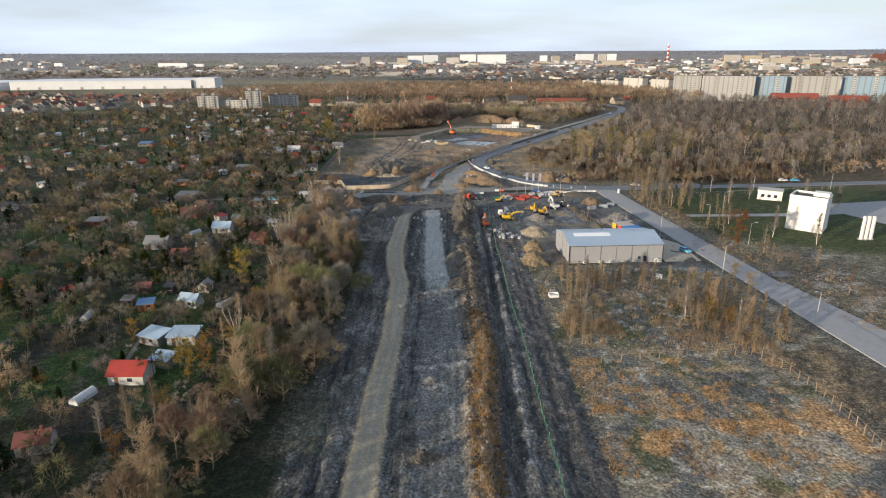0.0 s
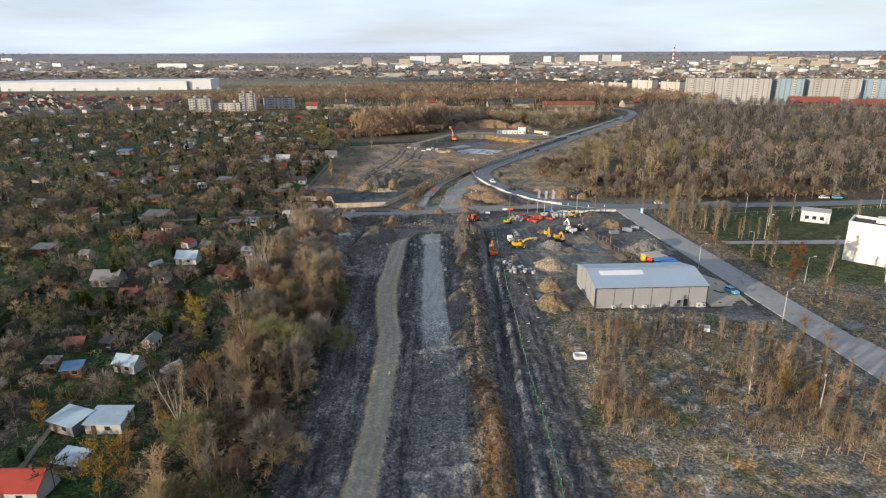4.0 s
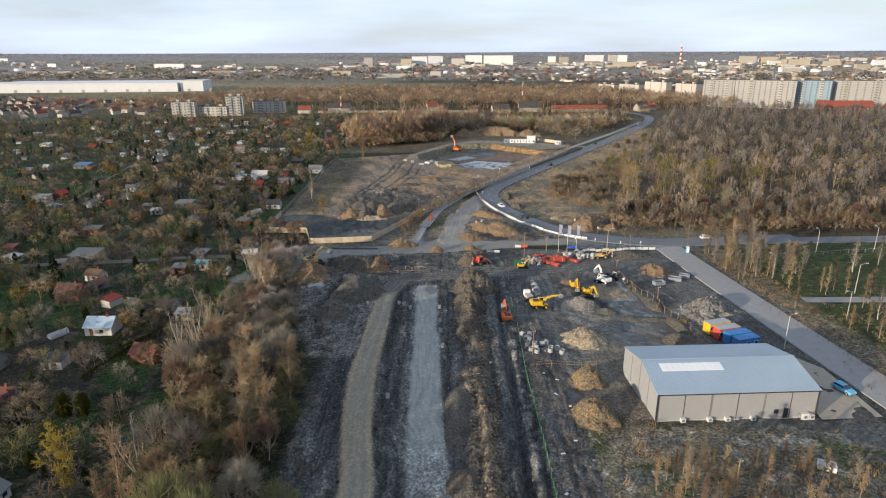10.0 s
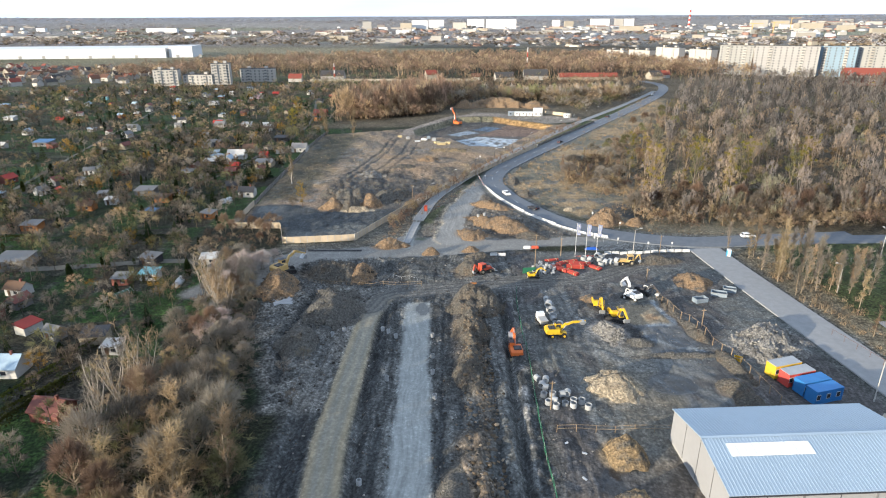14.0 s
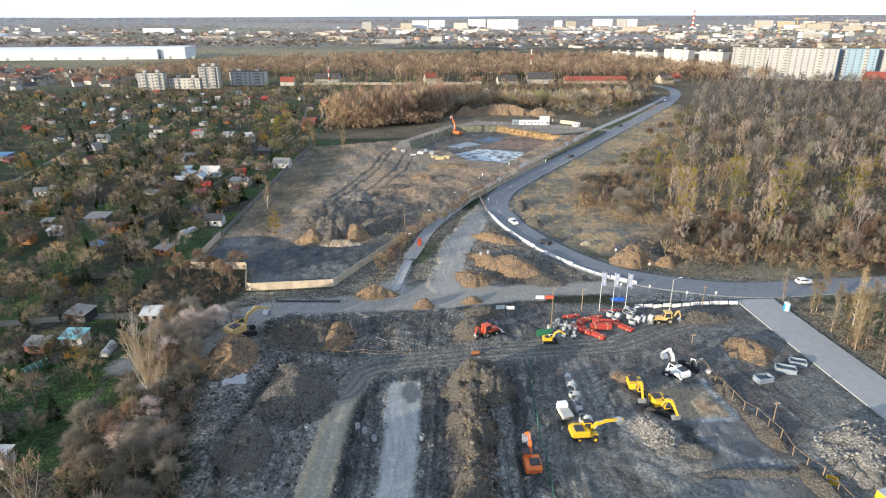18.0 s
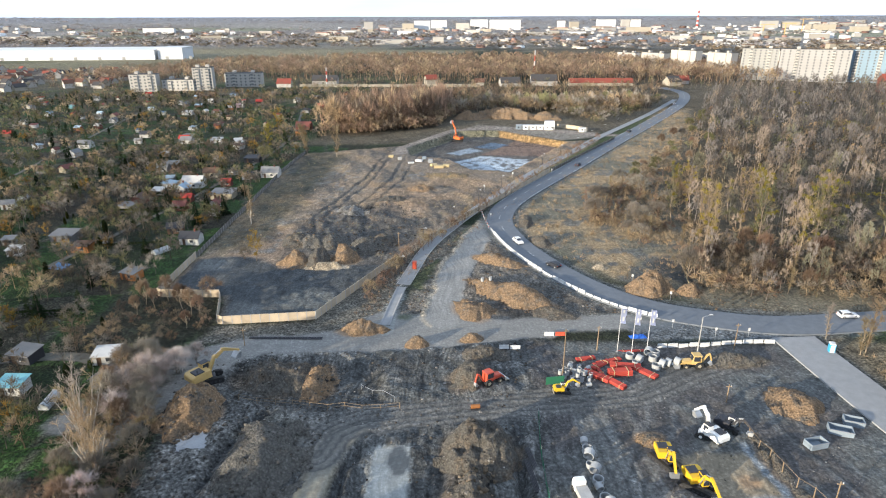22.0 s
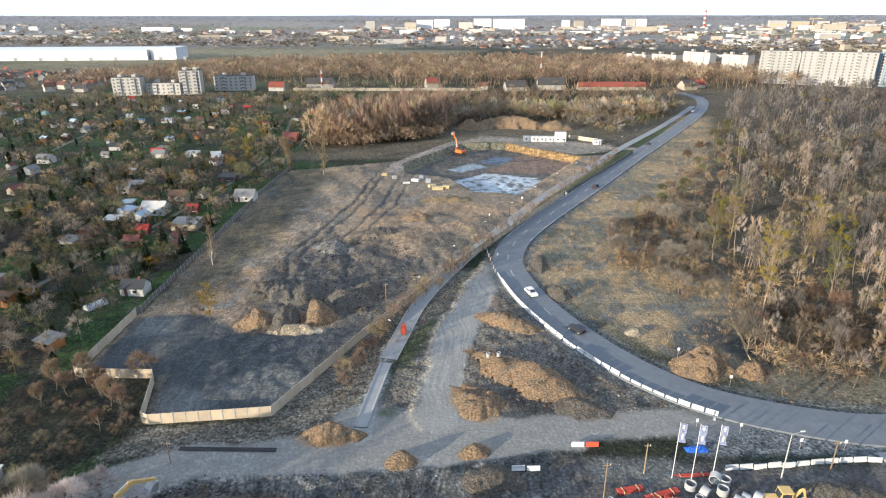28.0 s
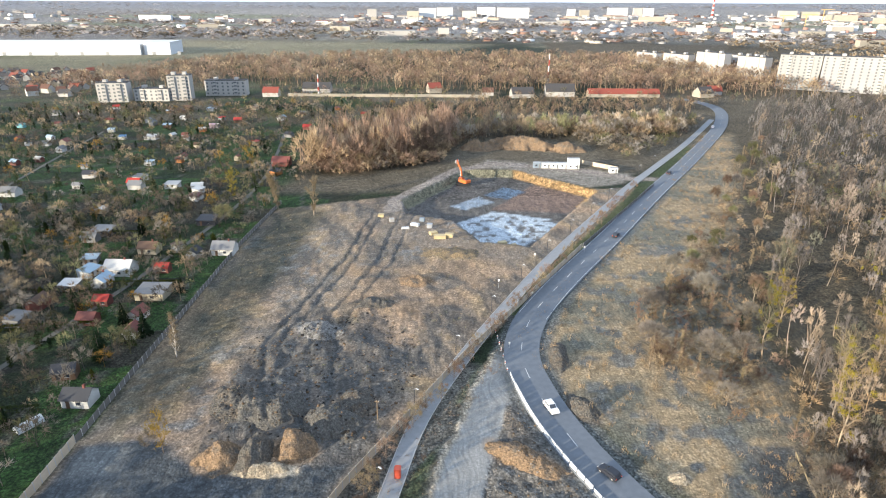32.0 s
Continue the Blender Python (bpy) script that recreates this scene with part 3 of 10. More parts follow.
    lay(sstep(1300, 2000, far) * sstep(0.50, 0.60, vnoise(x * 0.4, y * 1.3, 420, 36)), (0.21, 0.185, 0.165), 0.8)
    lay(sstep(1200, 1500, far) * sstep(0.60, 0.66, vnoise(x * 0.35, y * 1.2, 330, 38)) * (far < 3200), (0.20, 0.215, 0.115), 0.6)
    # blue-grey haze tone painted on up to the horizon
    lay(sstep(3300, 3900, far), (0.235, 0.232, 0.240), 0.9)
    wood = sstep(52, 60, x - np.interp(y, [280, 310, 330, 400, 500, 650], [60, 8, 4, 22, 60, 110])) * (y > 290) * (far < 1500)
    lay(wood, "litter", 0.9)
    lay(area(wx, wy, [(22, 372), (40, 332), (70, 306), (120, 306), (75, 345), (90, 420), (135, 520), (180, 640), (160, 640), (60, 450)], 5), "dry", 0.85)
    lay(area(wx, wy, [(-80, 505), (-76, 540), (-40, 640), (120, 700), (210, 720), (150, 620), (100, 550), (-20, 510)], 6), (0.115, 0.095, 0.066), 0.9)
    lay(area(wx, wy, [(-700, 760), (-330, 690), (-60, 640), (210, 720), (330, 800), (-200, 870), (-600, 1050)], 15) * sstep(0.4, 0.6, vnoise(x, y, 30, 107)), (0.12, 0.10, 0.068), 0.85)
    lay(area(x, y, [(-650, 1150), (-120, 1150), (60, 1500), (-600, 1600)], 40), "field", 0.8)
    lay(area(wx, wy, [(88, 300), (90, 225), (100, 180), (160, 190), (220, 300)], 4), "turf", 0.9)
    lay(area(wx, wy, [(83, 297), (87, 250), (94, 200), (104, 190), (99, 250), (97, 290)], 2), (0.155, 0.130, 0.090), 0.9)
    lay(area(wx, wy, [(92, 230), (104, 120), (118, 40), (160, 40), (150, 190), (100, 215)], 6), "dry", 0.75)
    lay(area(wx, wy, FIELD, 3), "dry")
    lay(area(wx, wy, [(34, 60), (33, 128), (70, 132), (86, 126), (92, 60)], 6) * sstep(0.40, 0.62, n1 * 0.6 + n3 * 0.4), "straw", 0.75)
    lay(area(wx, wy, [(30, 40), (30, 120), (55, 110), (66, 70), (60, 40)], 6) * sstep(0.48, 0.62, vnoise(x, y, 12, 37)), "rubble", 0.3)
    lay(area(wx, wy, [(42, 128), (40, 150), (62, 155), (66, 134)], 4) * sstep(0.4, 0.55, n1), "turf", 0.8)
    waste = area(wx, wy, [(101, 196), (104, 150), (116, 110), (136, 120), (134, 196)], 3)
    lay(waste * sstep(0.42, 0.56, vnoise(x, y, 8, 153)), (0.120, 0.104, 0.080), 0.85)
    lay(waste * sstep(0.60, 0.68, vnoise(x, y, 5, 155)), (0.30, 0.28, 0.24), 0.8)
    fld = area(wx, wy, FIELD, 3)
    lay(sstep(0.60, 0.72, vnoise(x, y, 7, 39)) * fld, "clay", 0.7)
    lay(sstep(0.56, 0.66, vnoise(x, y, 9, 95)) * fld, "turf", 0.7)
    lay(sstep(0.58, 0.66, vnoise(x, y, 5, 97)) * fld, "earth", 0.8)
    lay(sstep(0.62, 0.70, vnoise(x, y, 4, 99)) * fld * (y < 118), (0.34, 0.24, 0.14), 0.8)
    lay(sstep(0.66, 0.72, vnoise(x, y, 3, 101)) * fld, (0.33, 0.31, 0.26), 0.8)
    lay(sstep(0.50, 0.62, vnoise(x, y, 15, 141)) * fld * (y < 122), (0.30, 0.275, 0.22), 0.6)
    lay(sstep(0.58, 0.66, vnoise(x + 7, y, 11, 143)) * fld * (y < 116), (0.095, 0.098, 0.095), 0.8)
    lay(sstep(0.60, 0.68, vnoise(x, y, 6, 145)) * fld * (y < 122), (0.36, 0.21, 0.09), 0.8)
    plough = area(wx, wy, [(71.5, 123), (76.5, 108), (77, 66), (99, 60), (96, 118), (88, 128)], 1.5)
    lay(plough, (0.105, 0.086, 0.060), 0.85)
    fur = np.sin((x * 0.96 + y * 0.28 + 1.5 * (n1 - 0.5)) * 2.6)
    lay(plough * sstep(0.2, 0.8, fur), (0.055, 0.047, 0.036), 0.7)
    lay(plough * sstep(0.55, 0.66, vnoise(x, y, 8, 147)), "straw", 0.6)
    lay(area(wx, wy, [(22, 372), (40, 332), (62, 312), (75, 345), (90, 420), (135, 520), (180, 640), (160, 640), (60, 450)], 4) * sstep(0.38, 0.6, vnoise(x, y, 10, 85)), "straw", 0.8)
    lay(area(wx, wy, [(22, 372), (40, 332), (62, 312), (75, 345), (90, 420), (135, 520), (60, 450)], 4) * sstep(0.56, 0.68, vnoise(x, y, 5, 87)), "earth", 0.8)
    lay(site, "dry")
    lay(site, (0.262, 0.198, 0.140), 0.8)
    lay(site * sstep(0.40, 0.6, vnoise(x, y, 14, 89)), (0.290, 0.205, 0.135), 0.9)
    lay(site * sstep(0.5, 0.66, vnoise(x, y, 18, 41)), (0.130, 0.112, 0.092), 0.75)
    lay(site * sstep(0.55, 0.7, vnoise(x, y, 11, 43)), "clay", 0.6)
    sk = vnoise(x * 0.8 + y * 0.35, y * 0.2 - x * 0.1, 3.0, 67, 3)
    lay(site * sstep(0.54, 0.64, sk), "dark", 0.6)
    lay(site * sstep(0.56, 0.66, 1 - sk) * sstep(0.4, 0.6, n1), "straw", 0.6)
    lay(site * sstep(0.6, 0.7, n2) * sstep(0.5, 0.6, n3), "dust", 0.6)
    for tx in (-38, -34.5, -27, -22):
        tl, _ = line_dist(wx, wy, [(tx, 345), (tx - 6, 380), (tx + 4, 430), (tx + 8, 480)])
        z -= 0.35 * np.exp(-(tl / 0.6) ** 2) * site
        lay(site * np.exp(-(tl / 0.9) ** 2), "dark", 0.8)
    lay(area(wx, wy, [(-71, 400), (-71, 345), (-55, 345), (-50, 480), (-70, 490)], 4), "grass", 0.55)
    lay(area(wx, wy, [(-46, 330), (-50, 372), (-26, 388), (-4, 372), (-14, 336)], 4), "dark", 0.75)
    lay(area(wx, wy, [(-30, 392), (-34, 430), (10, 440), (22, 425), (0, 390)], 4) * sstep(0.42, 0.58, n1), "sand", 0.6)
    lay(area(wx, wy, [(-69.5, 311), (-69.5, 337), (-56, 340), (-40, 330), (-16, 334), (-28, 302), (-49, 299), (-53, 312)], 1.5), "ash")
    lay(area(wx, wy, [(-68, 328), (-68, 337), (-60, 338), (-58, 330)], 1.5), "dust", 0.55)
    lay(area(wx, wy, [(-50, 300), (-50, 310), (-40, 308), (-40, 300)], 1.5), "dust", 0.5)
    lay(area(wx, wy, [(-40, 308), (-34, 318), (-22, 312), (-27, 303)], 2), "earth", 0.9)
    lay(area(wx, wy, [(-50, 296), (-52, 288), (-14, 291), (-6, 326), (14, 368), (6, 371), (-16, 329), (-28, 299)], 1.0), (0.125, 0.116, 0.098), 0.9)
    lay(area(wx, wy, [(-80, 282), (-80, 313), (-54, 312), (-50, 296), (-56, 284)], 2.0), (0.034, 0.032, 0.022), 0.9)
    lay(corridor, "dark")
    lay(corridor * sstep(0.45, 0.65, n1), "earth", 0.5)
    lay(corridor * sstep(0.6, 0.75, n2) * sstep(0.4, 0.6, n3), "rubble", 0.3)
    lay(corridor * sstep(0.52, 0.68, furrow), "dust", 0.3)
    lay(corridor * sstep(0.55, 0.7, 1 - furrow), "wet", 0.5)
    for rx, soil, k in ((-23.5, "wet", 0.8), (-21.6, "wet", 0.7), (-8.8, "dust", 0.6), (-7.2, "wet", 0.7), (0.6, "wet", 0.5), (11.0, "wet", 0.8), (15.6, "dust", 0.5), (17.1, "wet", 0.7), (22.0, "wet", 0.7), (23.8, "wet", 0.7)):
        rut = np.exp(-((x + 3.0 * (n3 - 0.5) + 0.8 * (n1 - 0.5) - rx) / 0.32) ** 2) * corridor * (y < 258)
        lay(rut * sstep(0.3, 0.45, vnoise(x, y, 22, 131)), soil, k)
        z -= 0.22 * rut * (1 - flat)
    lay(tri, (0.125, 0.115, 0.100))
    lay(tri * sstep(0.5, 0.65, n1), "clay", 0.6)
    lay(west, (0.110, 0.110, 0.105))
    lay(west * sstep(0.4, 0.6, n1), (0.170, 0.163, 0.148))
    lay(basin, "dark", 0.8)
    lay(np.exp(-(tren / 1.3) ** 2), "wet", 0.8)
    lay(area(wx, wy, [(-33, 258), (-29, 265), (-19, 260), (-20, 246), (-28, 243)], 2) * sstep(0.4, 0.55, n2), (0.16, 0.15, 0.12), 0.6)
    lay(yard, "purple")
    lay(yard * sstep(0.45, 0.62, vnoise(x, y, 12, 47)), "earth", 0.9)
    lay(area(wx, wy, [(32, 203), (33, 236), (50, 233), (54, 206)], 2), (0.150, 0.138, 0.114), 0.85)
    slabs = area(wx, wy, [(43, 206), (43.5, 229.5), (56.5, 229.5), (60, 208)], 0.6)
    lay(slabs, (0.098, 0.106, 0.112), 0.9)
    lay(slabs * sstep(0.5, 0.6, vnoise(x, y, 9, 105)), "purple", 0.8)
    lay(slabs * (1 - sstep(0.6, 1.0, blob(wx, wy, 39, 214, 8, 5, 20))), (0.20, 0.17, 0.12), 0.7)
    pad = area(wx, wy, [(43.5, 244.5), (53.8, 246), (56, 236), (49, 229), (44, 231), (46.5, 239)], 0.6)
    lay(pad, (0.105, 0.112, 0.118), 0.95)
    sandy = area(wx, wy, [(40.4, 254), (52.2, 255.5), (53.6, 246), (44.4, 244.6), (40.8, 249)], 0.7)
    lay(sandy, (0.210, 0.176, 0.126), 0.95)
    lay(sandy * (1 - sstep(0.5, 1.1, blob(wx, wy, 49.5, 248.4, 2.6, 1.6, 30))), "sand", 0.9)
    rim, _ = line_dist(wx, wy, [(52.2, 257), (53.9, 249), (53.7, 245.6), (47.5, 244.8)])
    lay(1 - sstep(0.3, 0.9, rim), (0.21, 0.24, 0.265), 0.8)
    rim, _ = line_dist(wx, wy, [(45.3, 242), (46.2, 238.6), (51, 235), (56.4, 233)])
    lay(1 - sstep(0.2, 0.6, rim), (0.19, 0.215, 0.235), 0.7)
    lay(area(wx, wy, [(40, 242.5), (45, 243), (46, 238.5), (41, 236.5)], 0.8), "wet", 0.9)
    lane, _ = line_dist(wx, wy, [(28, 262), (31, 250), (33, 235), (40, 228), (52, 226)])
    lay(1 - sstep(2.2, 3.8, lane), "dust", 0.55)
    for line in ([(28, 268), (30, 250), (31, 230), (30, 205)], [(34, 268), (33, 255), (36, 234), (46, 226), (58, 214)], [(42, 268), (40, 262), (32, 248), (30, 238)], [(64, 276), (62, 262), (66, 246)]):
        d, _ = line_dist(x + (n1 - 0.5) * 1.2, y, line)
        mk = np.exp(-((np.abs(d - 1.1) - 0.0) / 0.32) ** 2) * yard
        lay(mk, "dark", 0.7)
        z -= 0.10 * mk
        lay(np.exp(-((d - 2.2) / 0.5) ** 2) * yard, "dust", 0.45)
    lay(area(wx, wy, [(33, 191), (33, 200), (42, 200), (42, 186), (36, 180)], 2), "clay", 0.5)
    lay(area(wx, wy, [(24, 40), (22, 130), (19.5, 190), (24, 195), (25.5, 130), (29, 40)], 1.2), "purple")
    # light cement-bound strip, haul road, crossing
    lay(conc * (1 - sstep(168, 182, y)), "earth", 0.9)
    lay(conc * (1 - sstep(168, 182, y)) * sstep(0.40, 0.60, vnoise(x * 6, y, 10, 49)), "dust", 0.4)
    lay(conc * sstep(160, 178, y + 10 * n1), "conc", 0.95)
    lay(conc * sstep(0.55, 0.7, n1) * (y < 190), "dust", 0.3)
    lay(np.exp(-((wx - ridge) / 1.9) ** 2) * gate, "clay", 1.0)
    lay(np.exp(-((wx - ridge + 2.6) / 1.4) ** 2) * gate, "clay", 0.7)
    lay(np.exp(-((wx - tr - 1.4) / 0.6) ** 2) * along * sstep(0.45, 0.6, n2), "rubble", 0.8)
    lay(haul, "haul")
    lay(haul * np.exp(-((np.abs(x - (np.interp(y, [p[1] for p in HAUL_L], [p[0] for p in HAUL_L]) + 2.9)) - 1.0) / 0.5) ** 2), "dust", 0.5)
    hx0 = np.interp(y, [p[1] for p in HAUL_L], [p[0] for p in HAUL_L])
    lay(haul * np.exp(-((x - hx0 - 0.5) / 0.5) ** 2), (0.30, 0.245, 0.16), 0.8)
    lay(haul * np.exp(-((x - hx0 - 5.2) / 0.5) ** 2), (0.30, 0.245, 0.16), 0.7)
    lay(haul * np.exp(-((x - hx0 - 2.9) / 0.35) ** 2) * sstep(0.35, 0.6, n1), (0.29, 0.27, 0.22), 0.6)
    lay(track, (0.135, 0.131, 0.122), 0.9)
    tk, _ = line_dist(x + (n1 - 0.5) * 0.8, y, [(-17.2, 253), (-15.5, 259), (-11, 262.4), (-5, 264), (4, 265.4), (15.3, 267.6), (27, 269), (39, 271.3), (50, 278), (62, 284)])
    lay(track * sstep(0.55, 0.9, np.sin(tk * 4.2) * 0.5 + 0.5), "dark", 0.75)
    z -= 0.12 * track * np.sin(tk * 4.2)
    lay(cross, (0.205, 0.200, 0.186))
    lay(spur, (0.235, 0.230, 0.215))
    rw, _ = line_dist(wx, wy, [(-10.5, 295), (-10.7, 303.6), (-8.7, 323.8), (-5.8, 334)])
    lay(1 - sstep(1.2, 2.2, rw), "conc", 0.7)
    lay(area(wx, wy, [(-8.3, 300), (-6.2, 322), (1, 345), (11, 371), (7.5, 360), (1, 337), (-3, 318), (-5, 300)], 1.2) * sstep(0.35, 0.55, n1), "turf", 0.75)
    lay(area(wx, wy, [(61, 338), (69, 341), (73, 330), (66.6, 318.6), (64, 320.7), (59.4, 330)], 1.5), "dark", 0.9)
    pt, _ = line_dist(wx, wy, [(60, 334), (54, 322), (50, 313)])
    lay((1 - sstep(1.5, 4.0, pt)) * sstep(0.35, 0.5, vnoise(x * 2.5, y, 4, 83)), "dark", 0.9)
    lay(area(wx, wy, [(14, 309), (23, 310), (26, 303), (18, 301)], 1.5), "wet", 0.85)
    lay(area(wx, wy, [(30, 322), (34, 312), (44, 304), (30, 303), (24, 312)], 2), "dark", 0.6)
    lay(np.clip(1 - np.abs(sp - 4.4) / 0.9, 0, 1) * (x < np.interp(y, [300, 372], [0, 14])), "pale", 0.8)
    d, _ = line_dist(wx, wy, MAIN_C)
    lay((1 - sstep(5.5, 8, d)) * (x < 100), "earth", 0.8)
    d, _ = line_dist(wx, wy, SIDE_C)
    lay(1 - sstep(5.5, 8.5, d), "earth", 0.6)
    lay(area(wx, wy, [(17, 393), (40, 437), (73, 495), (91, 527), (140, 610), (146, 606), (97, 524), (79, 493), (46, 436), (23, 393)], 0.8), "turf", 0.85)
    for mk, soil in soilmix:
        lay(mk, soil, 0.8)
    lay(area(wx, wy, [(-34, 480), (-10, 478), (10, 446), (32, 440), (24, 428), (-24, 452)], 3), (0.19, 0.155, 0.12), 0.8)
    lay(area(wx, wy, [(20, 572), (92, 545), (84, 528), (66, 520), (30, 552), (10, 552)], 2), (0.23, 0.205, 0.17), 0.9)
    ac, _ = line_dist(wx, wy, [(-24, 484), (-22, 498), (4, 550), (22, 562), (60, 553), (90, 536), (100, 535)])
    lay(1 - sstep(3.0, 4.4, ac), (0.26, 0.22, 0.185), 0.95)
    lay(pit, (0.095, 0.088, 0.080))
    lay(area(wx, wy, [(19, 495), (42, 536), (64, 512), (52, 492)], 1.5), (0.175, 0.120, 0.092), 0.9)
    sl1 = area(wx, wy, [(3, 476), (19, 492), (49, 481), (29, 453), (15, 453)], 0.8)
    lay(sl1 * sstep(0.30, 0.42, n2), (0.37, 0.42, 0.46), 0.9)
    lay(area(wx, wy, [(1, 499), (14, 514), (20, 505), (7, 494)], 0.8), (0.30, 0.36, 0.42), 0.75)
    lay(area(wx, wy, [(16, 516), (26, 530), (36, 522), (26, 510)], 0.8), (0.10, 0.16, 0.24), 0.7)
    bankd, _ = line_dist(wx, wy, [(33, 547), (66, 514.5), (58, 500)])
    lay(1 - sstep(1.6, 2.8, bankd), (0.30, 0.19, 0.085), 0.9)
    bankd, _ = line_dist(wx, wy, [(-19, 497), (8, 548), (30, 548)])
    lay(1 - sstep(1.6, 2.8, bankd), (0.16, 0.15, 0.10), 0.9)
    for a, b in (((-6.3, 160.7), (3.3, 164.0)), ((-6.2, 117.2), (4.0, 120.0))):
        d, _ = line_dist(wx, y + (n1 - 0.5), [a, b])
        lay(1 - sstep(0.5, 1.1, d), "rubble", 0.9)
        z += 0.5 * np.exp(-(d / 0.7) ** 2)
    lay(area(wx, wy, [(44, 291.5), (44, 299), (60, 300), (80, 298), (80, 291), (66, 292)], 1.0), (0.125, 0.135, 0.142), 0.95)
    lay(1 - sstep(0.7, 1.0, blob(wx, wy, -41, 104, 3, 2, 10)), (0.30, 0.32, 0.34), 0.8)
    lay(area(wx, wy, [(-31, 88), (-31, 110), (-23, 110), (-20, 88)], 2.5), (0.072, 0.075, 0.055), 0.8)
    # puddles
    for cx, cy, rx, ry, turn in ((52, 237, 2.2, 2.6, 15), (45, 221, 5, 4, 0), (78, 180, 7, 2.2, 0), (27, 303.8, 2.2, 1.4, 0), (-4.5, 252, 2, 4, 0), (28, 195, 2, 4, 0), (20.5, 185, 1.2, 5, 0), (16, 302, 3, 1.2, 0), (103, 176, 3.5, 3, 20), (14, 341, 1.2, 3, -20)):
        w = 1 - sstep(0.8, 1.05, blob(wx, wy, cx, cy, rx, ry, turn))
        lay(w, "wet", 0.75)
        wet = np.maximum(wet, w)
    wet = np.maximum(wet, sl1 * 0.5)
    even = np.clip(np.maximum.reduce([haul * 0.78, conc * sstep(165, 185, y) * 0.8, cross * 0.75, spur * 0.8, pad * 0.75, sandy * 0.7, yard * 0.45, slabs * 0.7, site * 0.45, corridor * 0.25, tri * 0.25, area(x, y, [(22, 372), (40, 332), (62, 308), (130, 308), (90, 420), (180, 640), (160, 640), (60, 450)], 4) * 0.5, area(x, y, FIELD, 3) * 0.1, area(wx, wy, [(-69.5, 311), (-69.5, 337), (-56, 340), (-28, 302), (-49, 299), (-53, 312)], 1.5) * 0.6, track * 0.5]), 0, 1)
    streak = np.clip(np.maximum.reduce([corridor * (1 - 0.75 * haul) * (1 - 0.55 * conc), yard * 0.45, slabs * 0.7, site * 0.45, corridor * 0.25, tri * 0.25, area(x, y, [(22, 372), (40, 332), (62, 308), (130, 308), (90, 420), (180, 640), (160, 640), (60, 450)], 4) * 0.5, area(x, y, FIELD, 3) * 0.1, tri * 0.5, west * 0.5, spur * 0.2, 0 * x]), 0, 1) * (1 - 0.6 * wet) * (1 - 0.8 * np.maximum(track, cross))
    return z, C, wet, even, streak


def axis(knots):
    """Grid lines from rows of (start, step), ending at the last start."""
    out = []
    for (a, s), (b, _) in zip(knots, knots[1:]):
        k = max(1, round((b - a) / s))
        out += [a + (b - a) * i / k for i in range(k)]
    return np.array(out + [knots[-1][0]])


gx = axis([(-4900, 350), (-1400, 90), (-500, 20), (-190, 4), (-140, 2.2), (-76, 1.3), (-46, 0.5), (66, 1.2), (80, 1.8), (120, 5), (200, 20), (600, 90), (1500, 350), (4900, 0)])
gy = axis([(-1500, 150), (-100, 20), (40, 1.2), (72, 0.7), (170, 0.5), (335, 1.0), (420, 1.8), (560, 4), (640, 14), (1000, 50), (1800, 120), (4950, 0)])
GX, GY = np.meshgrid(gx, gy)
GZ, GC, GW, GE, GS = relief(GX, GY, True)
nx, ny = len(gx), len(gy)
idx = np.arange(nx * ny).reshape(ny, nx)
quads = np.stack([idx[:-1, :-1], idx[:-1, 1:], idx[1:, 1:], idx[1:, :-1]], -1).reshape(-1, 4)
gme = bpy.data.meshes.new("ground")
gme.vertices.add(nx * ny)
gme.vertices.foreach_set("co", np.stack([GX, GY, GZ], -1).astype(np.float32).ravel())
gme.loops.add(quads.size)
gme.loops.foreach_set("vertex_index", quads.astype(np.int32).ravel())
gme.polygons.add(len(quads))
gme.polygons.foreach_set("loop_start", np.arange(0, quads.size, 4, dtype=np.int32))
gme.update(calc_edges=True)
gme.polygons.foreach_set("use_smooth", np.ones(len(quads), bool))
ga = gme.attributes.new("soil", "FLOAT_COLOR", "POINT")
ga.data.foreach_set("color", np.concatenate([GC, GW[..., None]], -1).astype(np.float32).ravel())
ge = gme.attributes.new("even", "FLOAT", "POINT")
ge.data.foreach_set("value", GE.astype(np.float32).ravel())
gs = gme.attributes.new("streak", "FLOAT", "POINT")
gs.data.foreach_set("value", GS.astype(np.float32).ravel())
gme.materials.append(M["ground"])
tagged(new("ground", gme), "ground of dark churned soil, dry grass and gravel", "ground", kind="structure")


def heap_top(x, y, h):
    """Height of one heap over its foot: steep lumpy sides with gullies, and a broken crest."""
    cx, cy, rx, ry, turn, hh, soil = h
    n1, n2, n3 = vnoise(x, y, 4.2, 71, 3), vnoise(x, y, 1.5, 73, 3), vnoise(x, y, 0.6, 75, 2)
    d = blob(x, y, cx, cy, rx * 1.1, ry * 1.15, turn) + (n1 - 0.5) * 1.0 + (n2 - 0.5) * 0.4
    up = np.clip(1 - d, 0, None)
    ridge = 1 - np.abs(2 * n2 - 1)
    body = 1.3 * hh * np.minimum(up * 1.5, 0.62 + 0.5 * up) * (0.45 + 0.55 * n1 + 0.45 * ridge)
    return np.clip(body + (n2 - 0.5) * 0.7 * sstep(0.0, 0.3, up) + (n3 - 0.5) * 0.42 * sstep(0, 0.2, up), -1, None) * (up > 0) - 0.12 * (up <= 0)


